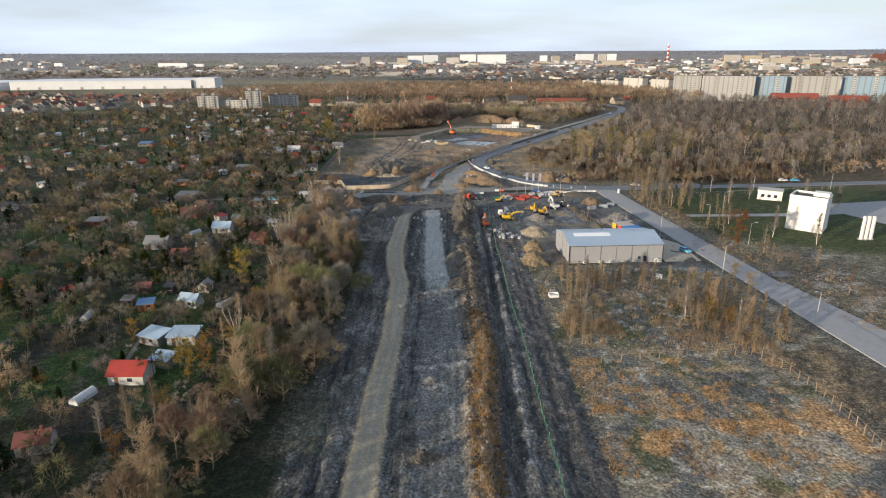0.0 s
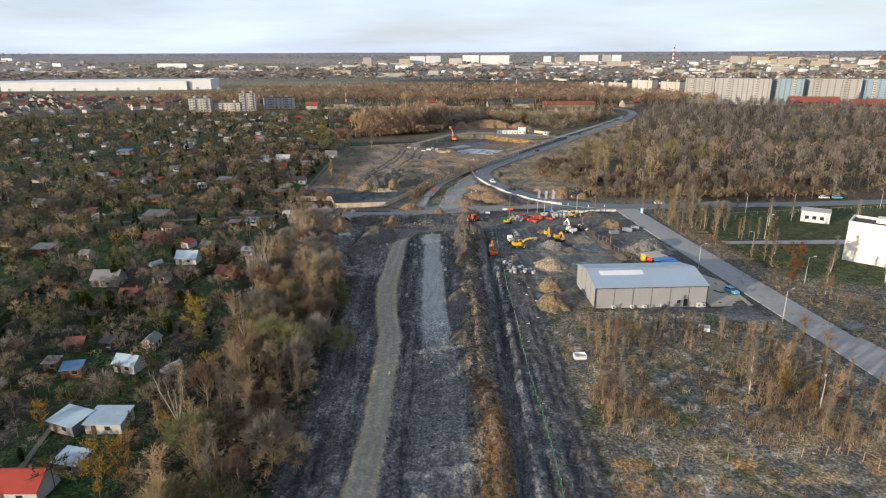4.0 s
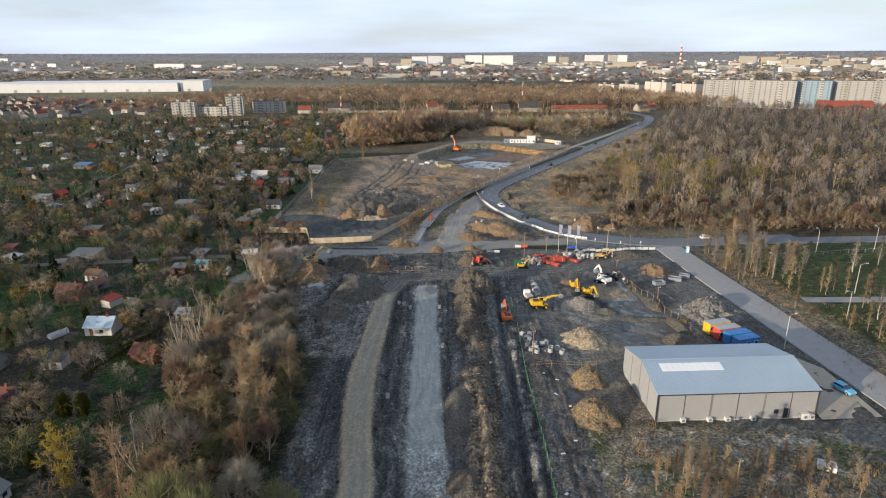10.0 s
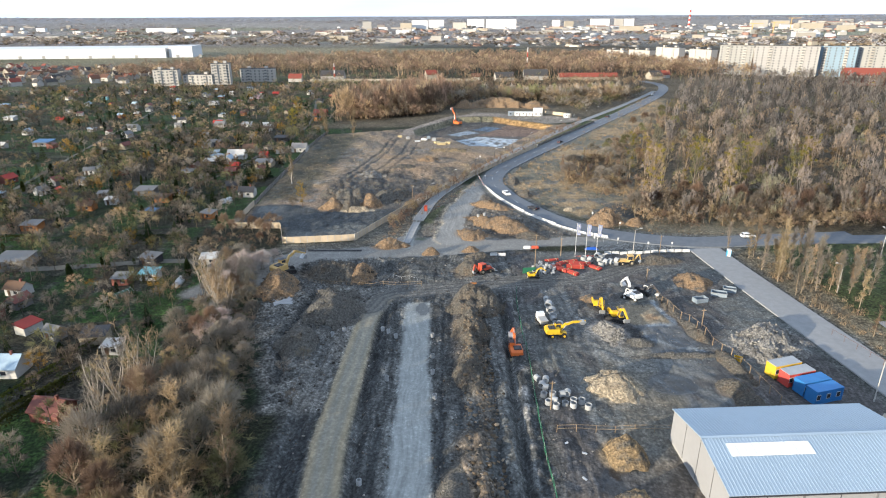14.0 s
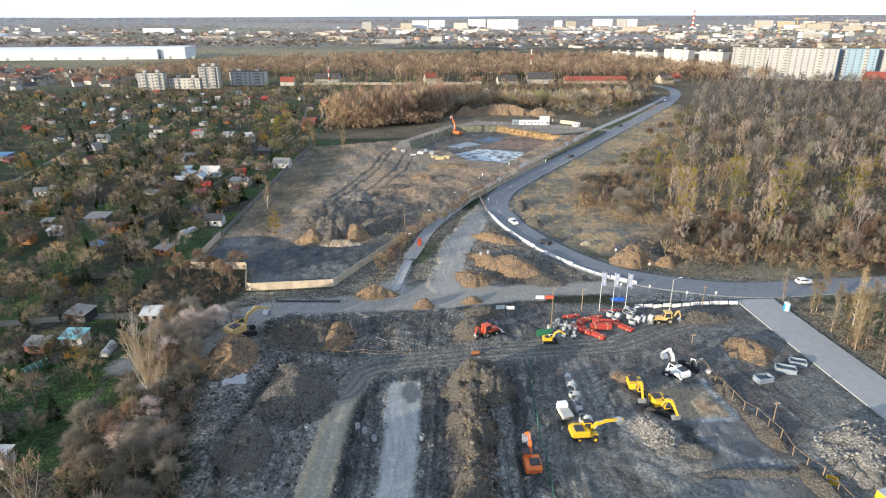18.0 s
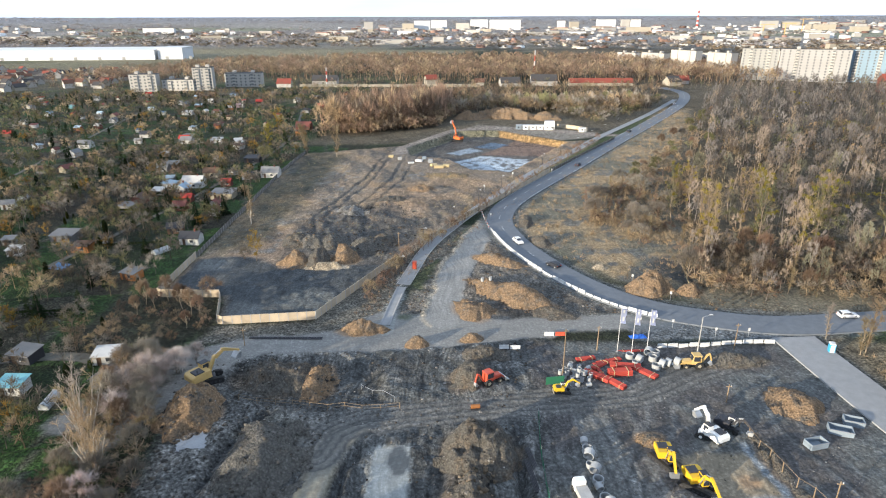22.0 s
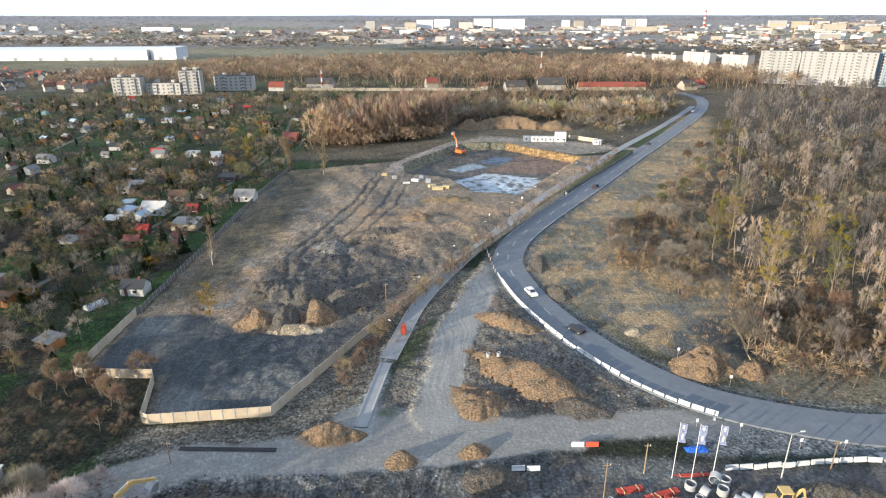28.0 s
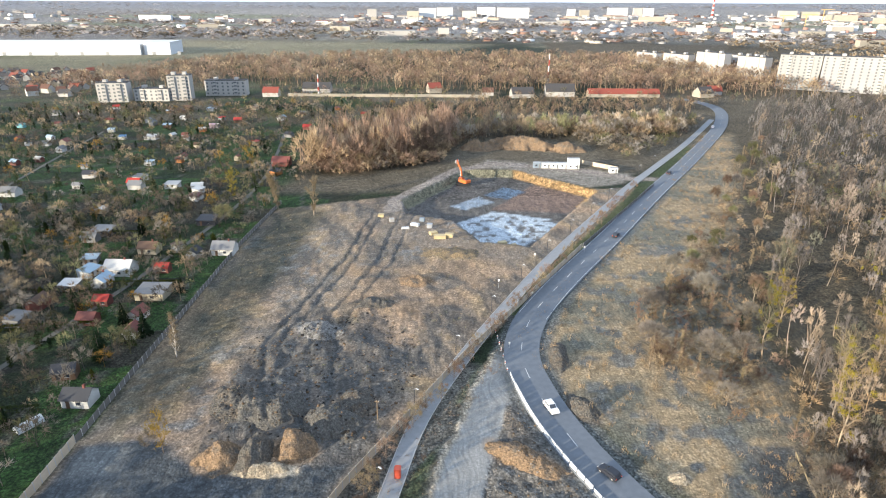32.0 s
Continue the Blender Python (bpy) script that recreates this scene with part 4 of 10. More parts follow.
def sheet_z(x, y):
    """Height of the sheet itself at a place."""
    i, j = np.clip(np.searchsorted(gx, x) - 1, 0, nx - 2), np.clip(np.searchsorted(gy, y) - 1, 0, ny - 2)
    u, v = (x - gx[i]) / (gx[i + 1] - gx[i]), (y - gy[j]) / (gy[j + 1] - gy[j])
    return (GZ[j, i] * (1 - u) + GZ[j, i + 1] * u) * (1 - v) + (GZ[j + 1, i] * (1 - u) + GZ[j + 1, i + 1] * u) * v


def ground_z(x, y):
    """Height of the ground with the heaps on it."""
    z = sheet_z(x, y)
    for h in HEAPS:
        if abs(x - h[0]) < max(h[2], h[3]) * 1.3 and abs(y - h[1]) < max(h[2], h[3]) * 1.3:
            z = max(z, sheet_z(x, y) + float(heap_top(np.array(x), np.array(y), h)))
    return z


HEAP_LOOK = dict(sand="heap of orange-brown sandy soil", clay="heap of brown clay soil", pale="mound of pale yellow sand", rubble="mound of grey rubble and soil", dark="bank of dark churned earth", straw="low mound of straw-coloured soil")
for key in HEAP_LOOK:
    M["heap_" + key] = mound_mat("heap_" + key, SOILS[key] if key != "dark" else (0.150, 0.143, 0.129), (0.128, 0.119, 0.104) if key != "pale" else (0.22, 0.18, 0.13), dict(sand=0.42, clay=0.56).get(key, 0.45))
for h in HEAPS:
    cx, cy, rx, ry, turn, hh, soil = h
    ext = max(rx, ry) * 1.35
    step = 0.3 if ext < 12 else 0.8
    k = max(8, int(2 * ext / step))
    hx, hy = np.meshgrid(np.linspace(cx - ext, cx + ext, k), np.linspace(cy - ext, cy + ext, k))
    up = heap_top(hx, hy, h)
    hzz = sheet_z(hx, hy) + up
    num = np.full(hx.shape, -1)
    live = up > -0.1
    grown = live.copy()
    grown[1:] |= live[:-1]
    grown[:-1] |= live[1:]
    grown[:, 1:] |= live[:, :-1]
    grown[:, :-1] |= live[:, 1:]
    num[grown] = np.arange(grown.sum())
    qd = np.stack([num[:-1, :-1], num[:-1, 1:], num[1:, 1:], num[1:, :-1]], -1).reshape(-1, 4)
    qd = qd[(qd >= 0).all(1)]
    ob = raw("earth_mound", np.stack([hx[grown], hy[grown], hzz[grown]], -1).tolist(), qd.tolist(), "heap_" + soil, smooth=True)
    tagged(ob, HEAP_LOOK[soil], "mound", "earth mounds")

# ---- roads, pavements ----
def resample(pts, step, smooth=True):
    """A polyline rounded through its points, at even steps."""
    P = [Vector((*p, 0)) for p in pts]
    dense = []
    for i in range(len(P) - 1):
        p0, p1, p2, p3 = P[max(i - 1, 0)], P[i], P[i + 1], P[min(i + 2, len(P) - 1)]
        k = max(2, int((p2 - p1).length / 1.0))
        for j in range(k):
            t = j / k
            if smooth:
                dense.append(0.5 * ((2 * p1) + (p2 - p0) * t + (2 * p0 - 5 * p1 + 4 * p2 - p3) * t * t + (3 * p1 - p0 - 3 * p2 + p3) * t ** 3))
            else:
                dense.append(p1.lerp(p2, t))
    dense.append(P[-1])
    out, carry = [dense[0]], 0.0
    for a, b in zip(dense, dense[1:]):
        d = (b - a).length
        while carry + d >= step:
            r = (step - carry) / d
            a = a.lerp(b, r)
            out.append(a.copy())
            d = (b - a).length
            carry = 0.0
        carry += d
    return [(v.x, v.y) for v in out]


def normals(pts):
    out = []
    for i in range(len(pts)):
        a, b = pts[max(i - 1, 0)], pts[min(i + 1, len(pts) - 1)]
        d = Vector((b[0] - a[0], b[1] - a[1])).normalized()
        out.append((d.y, -d.x))            # to the right of the way
    return out


def ribbon(name, pts, offs, mat, step=3.0, label="", kind="structure", parent=None):
    """A road body: offs are (offset to the right, height) from left to right, with closed sides down into the soil."""
    c = resample(pts, step)
    nn = normals(c)
    verts, faces, k = [], [], len(offs)
    for (x, y), (ux, uy) in zip(c, nn):
        verts += [(x + ux * o, y + uy * o, z) for o, z in offs]
    for i in range(len(c) - 1):
        for j in range(k - 1):
            a = i * k + j
            faces.append((a, a + 1, a + k + 1, a + k))
    ob = raw(name, verts, faces, mat, parent)
    return tagged(ob, label, name, kind=kind) if label else ob


def dashes(name, pts, off, z, width, length, gap, mat, parent):
    c = resample(pts, 0.5)
    nn = normals(c)
    verts, faces = [], []
    on, off_n = max(1, int(length * 2)), max(0, int(gap * 2))
    i = 0
    while i + on < len(c):
        base = len(verts)
        for j in range(i, i + on + 1):
            (x, y), (ux, uy) = c[j], nn[j]
            verts += [(x + ux * (off - width / 2), y + uy * (off - width / 2), z), (x + ux * (off + width / 2), y + uy * (off + width / 2), z)]
        for j in range(on):
            a = base + 2 * j
            faces.append((a, a + 1, a + 3, a + 2))
        i += on + off_n
    return raw(name, verts, faces, mat, parent)


main_road = ribbon("road", MAIN_C, [(-4.6, -0.6), (-4.4, 0.30), (0, 0.36), (4.4, 0.30), (4.6, -0.6)], "asphalt", label="two-lane grey asphalt road curving round the site")
dashes("marking", MAIN_C[6:], 0.0, 0.37, 0.14, 4, 8, "white_paint", main_road)
dashes("edge_marking", MAIN_C[9:], 4.0, 0.325, 0.12, 300, 0, "white_paint", main_road)
dashes("edge_marking", MAIN_C[9:], -4.0, 0.325, 0.12, 300, 0, "white_paint", main_road)
side_road = ribbon("road", SIDE_C, [(-5.0, -0.6), (-4.8, 0.24), (0, 0.28), (4.8, 0.24), (5.0, -0.6)], "slab", label="straight pale concrete slab road beside the yard")
for s in (-1, 1):
    dashes("slab_joint", SIDE_C, s * 1.6, 0.285 - abs(s) * 0.004, 0.05, 300, 0, "dark_metal", side_road)
sidewalk = ribbon("pavement", SIDEWALK_C, [(-1.7, -0.5), (-1.7, 0.15), (1.7, 0.15), (1.7, -0.5)], "paving", label="grey block-paved footway along the road")
for s in (-1, 1):
    kerb = ribbon("kerb", SIDEWALK_C, [(s * 1.78 - 0.07, -0.4), (s * 1.78 - 0.07, 0.21), (s * 1.78 + 0.07, 0.21), (s * 1.78 + 0.07, -0.4)], "concrete", parent=sidewalk)
trough = ribbon("pavement", TROUGH_C, [(-1.2, -0.5), (-1.2, 0.30), (-0.95, 0.30), (-0.8, 0.16), (0.8, 0.16), (0.95, 0.30), (1.2, 0.30), (1.2, -0.5)], "slab", label="shallow grey concrete drainage trough beside the track")
cross_road = ribbon("road", [(80, 297.5), (110, 300.5), (160, 303), (260, 312), (520, 330)], [(-3.6, -0.5), (-3.4, 0.26), (3.4, 0.26), (3.6, -0.5)], "asphalt", label="narrow grey asphalt road along the wood")

# ---- vegetation ----
def tint_mat(name, col, rough=0.9, vary=0.22, stuff=False, translucent=0.4):
    """Twigs and leaves: colour varied from clump to clump, and from plant to plant."""
    m, n, l, b = node_mat(name, rough)
    b.inputs["Specular IOR Level"].default_value = 0.15
    geo = n.new("ShaderNodeNewGeometry")
    a = n.new("ShaderNodeMath")
    a.operation = "MULTIPLY_ADD"
    a.inputs[1].default_value, a.inputs[2].default_value = 2 * vary, 1 - vary
    l.new(geo.outputs["Random Per Island"], a.inputs[0])
    vm = n.new("ShaderNodeVectorMath")
    vm.operation = "SCALE"
    l.new(a.outputs[0], vm.inputs["Scale"])
    if stuff:
        at = n.new("ShaderNodeAttribute")
        at.attribute_name = "tint"
        l.new(at.outputs["Color"], vm.inputs[0])
    else:
        oi = n.new("ShaderNodeObjectInfo")
        hs = n.new("ShaderNodeHueSaturation")
        hs.inputs["Color"].default_value = (*col, 1)
        r = n.new("ShaderNodeMapRange")
        r.inputs["To Min"].default_value, r.inputs["To Max"].default_value = 0.65, 1.35
        l.new(oi.outputs["Random"], r.inputs["Value"])
        l.new(r.outputs[0], hs.inputs["Value"])
        hr = n.new("ShaderNodeMath")
        hr.operation = "MULTIPLY_ADD"
        hr.inputs[1].default_value, hr.inputs[2].default_value = 37.0, 0.0
        fr = n.new("ShaderNodeMath")
        fr.operation = "FRACT"
        hm = n.new("ShaderNodeMapRange")
        hm.inputs["To Min"].default_value, hm.inputs["To Max"].default_value = 0.490, 0.515
        l.new(oi.outputs["Random"], hr.inputs[0])
        l.new(hr.outputs[0], fr.inputs[0])
        l.new(fr.outputs[0], hm.inputs["Value"])
        l.new(hm.outputs[0], hs.inputs["Hue"])
        l.new(hs.outputs["Color"], vm.inputs[0])
    l.new(vm.outputs["Vector"], b.inputs["Base Color"])
    tr = n.new("ShaderNodeBsdfTranslucent")
    l.new(vm.outputs["Vector"], tr.inputs["Color"])
    mx = n.new("ShaderNodeMixShader")
    mx.inputs["Fac"].default_value = translucent
    l.new(b.outputs["BSDF"], mx.inputs[1])
    l.new(tr.outputs["BSDF"], mx.inputs[2])
    l.new(mx.outputs["Shader"], n["Material Output"].inputs["Surface"])
    return m


TWIG = dict(tan=(0.300, 0.226, 0.142), brown=(0.172, 0.138, 0.102), red=(0.205, 0.142, 0.102), grey=(0.228, 0.200, 0.164), olive=(0.168, 0.160, 0.082), yellow=(0.30, 0.235, 0.052),
            rust=(0.165, 0.078, 0.038), blossom=(0.54, 0.45, 0.40), conifer=(0.016, 0.027, 0.012), thuja=(0.050, 0.056, 0.012), mistletoe=(0.20, 0.165, 0.022), weed=(0.36, 0.215, 0.095), reed=(0.32, 0.225, 0.128), gold=(0.24, 0.145, 0.035),
            hedge=(0.026, 0.038, 0.012))
for key, c in TWIG.items():
    M["twig_" + key] = tint_mat("twig_" + key, c)
M["stuff_plants"] = tint_mat("plants_massed", (1, 1, 1), stuff=True)
M["stuff_built"] = tint_mat("houses_massed", (1, 1, 1), vary=0.1, stuff=True, translucent=0.0)
M["bark"] = surf("bark", (0.125, 0.095, 0.07), 0.9, grain=9, vary=0.3, stain=0.3, rand=0.25)
M["birch_bark"] = surf("birch_bark", (0.42, 0.375, 0.32), 0.8, grain=7, vary=0.35, stain=0.3, rand=0.1)
M["pale_bark"] = surf("pale_bark", (0.27, 0.215, 0.15), 0.85, grain=7, vary=0.3, stain=0.3, rand=0.15)


class Geo:
    """Loose triangles gathered as arrays."""

    def __init__(self):
        self.v, self.f = [], []

    def tube(self, a, b, r0, r1, k=4):
        d = (b - a).normalized()
        s = d.orthogonal().normalized()
        t = d.cross(s)
        o = len(self.v)
        for p, r in ((a, r0), (b, r1)):
            for i in range(k):
                w = 2 * math.pi * i / k
                self.v.append(p + (s * math.cos(w) + t * math.sin(w)) * r)
        for i in range(k):
            j = (i + 1) % k
            self.f += [(o + i, o + j, o + k + j), (o + i, o + k + j, o + k + i)]

    def sliver(self, a, b, w, rng):
        d = b - a
        s = d.cross(Vector((rng.uniform(-1, 1), rng.uniform(-1, 1), rng.uniform(-1, 1))))
        if s.length < 1e-6:
            s = d.orthogonal()
        s = s.normalized() * w * 0.5
        o = len(self.v)
        self.v += [a - s, a + s, b]
        self.f.append((o, o + 1, o + 2))

    def leaf(self, p, size, rng):
        u = Vector((rng.gauss(0, 1), rng.gauss(0, 1), rng.gauss(0, 1))).normalized()
        s = u.orthogonal().normalized()
        t = u.cross(s)
        o = len(self.v)
        self.v += [p + s * size, p - s * size * 0.5 + t * size * 0.8, p - s * size * 0.5 - t * size * 0.8]
        self.f.append((o, o + 1, o + 2))

    def arrays(self):
        return np.array([tuple(v) for v in self.v], np.float32), np.array(self.f, np.int32)


def tri_mesh(name, V, F, mat, tint=None):
    me = bpy.data.meshes.new(name)
    me.vertices.add(len(V))
    me.vertices.foreach_set("co", np.ascontiguousarray(V, np.float32).ravel())
    me.loops.add(F.size)
    me.loops.foreach_set("vertex_index", np.ascontiguousarray(F, np.int32).ravel())
    me.polygons.add(len(F))
    me.polygons.foreach_set("loop_start", np.arange(0, F.size, 3, dtype=np.int32))
    me.update(calc_edges=True)
    if tint is not None:
        a = me.attributes.new("tint", "FLOAT_COLOR", "POINT")
        a.data.foreach_set("color", np.concatenate([tint, np.ones((len(tint), 1))], 1).astype(np.float32).ravel())
    me.materials.append(M[mat])
    return me


def grow(seed, h, bole, spread, limbs, lift, subs, twigs, twig_len, width, stems=1, top=1.0, lean=0.06, leaves=0, leaf=0.15, balls=0, lite=False):
    """A bare tree: wood (trunk and limbs) and crown (branches, twigs, leaves if any). lift: degrees of the limbs over level."""
    rng = random.Random(seed)
    width *= 1.25
    wood, crown = Geo(), Geo()
    clumps = Geo()
    for st in range(stems):
        az0 = rng.uniform(0, 6.28)
        out = 0.0 if stems == 1 else rng.uniform(0.1, 0.35)
        base = Vector((0, 0, -0.15)) if stems == 1 else Vector((math.cos(az0), math.sin(az0), 0)) * rng.uniform(0, 0.3) + Vector((0, 0, -0.15))
        hh = h * (1 if stems == 1 else rng.uniform(0.7, 1.0))
        pts, p = [base], base.copy()
        for i in range(5):
            p = p + Vector((rng.gauss(0, lean) + out * math.cos(az0), rng.gauss(0, lean) + out * math.sin(az0), 1)) * hh * 0.19
            pts.append(p.copy())
        r0 = 0.0115 * hh + 0.03
        rad = [r0 * (1 - 0.17 * i) for i in range(6)]
        for i in range(5):
            if not lite:
                wood.tube(pts[i], pts[i + 1], rad[i], rad[i + 1], 5)
            elif i in (0, 2):
                wood.tube(pts[i], pts[i + 2], rad[i], rad[i + 2], 3)
        for k in range(limbs):
            u = bole + (1 - bole) * ((k + rng.random()) / limbs)
            fi = min(4.999, u * 5)
            i = int(fi)
            s = pts[i].lerp(pts[i + 1], fi - i)
            prof = math.sin(math.pi * min(1, 0.18 + 0.82 * (1 - (u - bole) / (1 - bole + 1e-6)) ** 0.8 * top)) ** 0.7 if top < 1.5 else 1 - 0.75 * u
            ln = spread * max(0.25, prof) * rng.uniform(0.75, 1.15)
            az = k * 2.4 + rng.uniform(-0.5, 0.5)
            el = radians(lift + rng.uniform(-12, 12) + 25 * (u - bole))
            d = Vector((math.cos(az) * math.cos(el), math.sin(az) * math.cos(el), math.sin(el)))
            q, r = s.copy(), max(0.02, rad[i] * 0.5)
            limb = [q.copy()]
            for j in range(3):
                d = (d + Vector((rng.gauss(0, 0.16), rng.gauss(0, 0.16), 0.14))).normalized()
                q2 = q + d * ln / 3
                if not lite:
                    wood.tube(q, q2, r, r * 0.66, 3)
                elif j < 2:
                    wood.sliver(q, q2 + d * 0.1 * ln, r * 2.4, rng)
                q, r = q2, r * 0.66
                limb.append(q.copy())
            for j in range(subs):
                w = rng.uniform(0.25, 1.0) * 2.999
                a = limb[int(w)].lerp(limb[int(w) + 1], w - int(w))
                e = (d + Vector((rng.gauss(0, 0.75), rng.gauss(0, 0.75), rng.gauss(0.25, 0.5)))).normalized()
                bl = ln * rng.uniform(0.28, 0.5)
                b2 = a + e * bl
                crown.sliver(a, b2, max(width * 1.6, 0.035), rng)
                for _ in range(twigs):
                    c = a.lerp(b2, rng.uniform(0.2, 1.0))
                    e2 = (e + Vector((rng.gauss(0, 0.6), rng.gauss(0, 0.6), rng.gauss(0.2, 0.5)))).normalized()
                    tip = c + e2 * twig_len * rng.uniform(0.5, 1.2)
                    crown.sliver(c, tip, width * rng.uniform(0.6, 1.3), rng)
                    for _ in range(leaves):
                        crown.leaf(c.lerp(tip, rng.uniform(0.3, 1.1)) + Vector((rng.gauss(0, 0.1), rng.gauss(0, 0.1), rng.gauss(0, 0.1))), leaf * rng.uniform(0.6, 1.3), rng)
                if balls and rng.random() < balls:
                    for _ in range(60):
                        v = Vector((rng.gauss(0, 1), rng.gauss(0, 1), rng.gauss(0, 1))).normalized() * rng.uniform(0.2, 0.62)
                        clumps.leaf(b2 + v, rng.uniform(0.08, 0.17), rng)
    return wood.arrays(), crown.arrays(), (clumps.arrays() if balls else None)


def domed(seed, h, low, r, lobes, per, w, up=0.35, stems=1, limb=True, bole=0.012):
    """A bare tree or bush with a rounded crown: limbs to a few billows, each a dense brush of fine twigs."""
    rng = np.random.RandomState(seed)
    wood, zc, rz = Geo(), (low + 1) / 2 * h, (1 - low) / 2 * h
    r0 = bole * h + 0.03
    fork = Vector((rng.normal(0, 0.03) * h, rng.normal(0, 0.03) * h, max(0.15, low * 0.9) * h))
    if stems == 1:
        wood.tube(Vector((0, 0, -0.2)), fork, r0, r0 * 0.75, 5)
        wood.tube(fork, Vector((fork.x * 1.5, fork.y * 1.5, zc + rz * 0.5)), r0 * 0.75, 0.03, 4)
    A, B, W = [], [], []
    for i in range(lobes):
        dz = 1 - 1.4 * (i + rng.uniform(0.2, 0.8)) / lobes
        az = 2.4 * i + rng.uniform(-0.4, 0.4)
        dh = math.sqrt(max(0, 1 - dz * dz))
        D = np.array([dh * math.cos(az), dh * math.sin(az), dz])
        f = rng.uniform(0.42, 0.68)
        c = np.array([D[0] * r * f, D[1] * r * f, zc + D[2] * rz * f])
        R = r * rng.uniform(0.42, 0.62)
        if limb:
            a = Vector((0, 0, -0.1)) if stems > 1 else fork.lerp(Vector((0, 0, zc)), max(0, dz) * 0.7)
            e = Vector(c + D * R * 0.35)
            mid = a.lerp(e, 0.5) + Vector((D[0], D[1], -0.3)) * r * 0.10
            wood.tube(a, mid, r0 * 0.5, r0 * 0.32, 3)
            wood.tube(mid, e, r0 * 0.32, 0.02, 3)
        g = rng.normal(size=(per, 3)) * 0.62 + D * 0.75 + np.array([0, 0, up])
        g /= np.linalg.norm(g, axis=1)[:, None]
        sq = np.array([1, 1, min(1.7, max(0.75, rz / r))])
        s0, s1 = rng.uniform(-0.1, 0.55, per)[:, None], rng.uniform(0.72, 1.12, per)[:, None]
        side = rng.normal(size=(per, 3)) * 0.16 * R
        A.append(c + g * R * s0 * sq + side * 0.6)
        B.append(c + g * R * s1 * sq + side)
        W.append(w * rng.uniform(0.6, 1.4, per))
    A, B, W = np.concatenate(A), np.concatenate(B), np.concatenate(W)
    S = np.cross(B - A, rng.normal(size=A.shape))
    S *= (W / (np.linalg.norm(S, axis=1) + 1e-9))[:, None] * 0.5
    V = np.stack([A - S, A + S, B], 1).reshape(-1, 3).astype(np.float32)
    V[:, 2] = np.maximum(V[:, 2], 0.02)
    F = np.arange(len(V), dtype=np.int32).reshape(-1, 3)
    wd = wood.arrays() if wood.f else (V[:3], np.array([[0, 1, 2]], np.int32))
    return wd, (V, F), None


def evergreen(seed, h, r, column=False, n=520):
    """Conifer (tiers of drooping sprays) or columnar cypress (upright sprays round a dense body)."""
    rng = random.Random(seed)
    wood, crown = Geo(), Geo()
    wood.tube(Vector((0, 0, -0.1)), Vector((0, 0, h * 0.92)), 0.02 * h + 0.04, 0.02, 5)
    for i in range(n):
        u = rng.random() ** 0.8
        az = rng.uniform(0, 6.283)
        if column:
            z = h * (0.04 + 0.94 * u)
            rr = r * math.sin(math.pi * min(1, 0.12 + 0.86 * u)) ** 0.55 * rng.uniform(0.45, 1.0)
            a = Vector((math.cos(az) * rr * 0.75, math.sin(az) * rr * 0.75, z - 0.25))
            b = Vector((math.cos(az) * rr, math.sin(az) * rr, z + rng.uniform(0.25, 0.6)))
            crown.sliver(a, b, rng.uniform(0.28, 0.5), rng)
        else:
            z = h * (0.06 + 0.92 * u)
            rr = r * (1.02 - u) * rng.uniform(0.55, 1.1)
            a = Vector((math.cos(az) * rr * 0.15, math.sin(az) * rr * 0.15, z))
            b = Vector((math.cos(az) * rr, math.sin(az) * rr, z - rr * rng.uniform(0.15, 0.4)))
            crown.sliver(b, a, rng.uniform(0.3, 0.55) * (1.1 - 0.6 * u), rng)
    return wood.arrays(), crown.arrays(), None


def plant_meshes(key, arrs, bark, twig, ball="twig_mistletoe"):
    wood, crown, clumps = arrs
    out = [("trunk", tri_mesh(key + "_trunk", *wood, bark)), ("crown", tri_mesh(key + "_crown", *crown, twig))]
    if clumps is not None and len(clumps[1]):
        out.append(("mistletoe", tri_mesh(key + "_mistletoe", *clumps, ball)))
    return out


PLANTS = {}
for s in range(6):
    PLANTS["bare%d" % s] = (plant_meshes("bare", grow(10 + s, (10, 9.5, 0, 10.5, 0, 0)[s], 0.08, (3.0, 2.4, 0, 2.8, 0, 0)[s], 17, (56, 64, 0, 60, 0, 0)[s], 7, 9, 1.15, 0.052, stems=(1, 1, 1, 2, 1, 1)[s], lean=0.05) if s in (0, 1, 3) else domed(10 + s, 9, (0.22, 0.3, 0.15, 0.2, 0.3, 0.12)[s], (3.4, 2.8, 3.6, 3.0, 2.6, 3.8)[s], 13, 110, 0.078, 0.7), "pale_bark", ("twig_tan", "twig_grey", "twig_grey", "twig_tan", "twig_red", "twig_olive")[s]), "bare leafless deciduous tree with fine brown twigs", "tree")
for s in range(4):
    PLANTS["fruit%d" % s] = (plant_meshes("fruit", domed(30 + s, 4.8, 0.22, 2.3, 9, 62, 0.05), "bark", ("twig_brown", "twig_grey", "twig_red", "twig_tan")[s]), "small bare fruit tree in an allotment", "tree")
    PLANTS["bush%d" % s] = (plant_meshes("bush", domed(50 + s, 3.6, 0.0, 2.0, 8, 75, 0.055, 0.5, stems=4), "bark", ("twig_tan", "twig_brown", "twig_olive", "twig_red")[s]), "leafless many-stemmed bush with brown twigs", "bush")
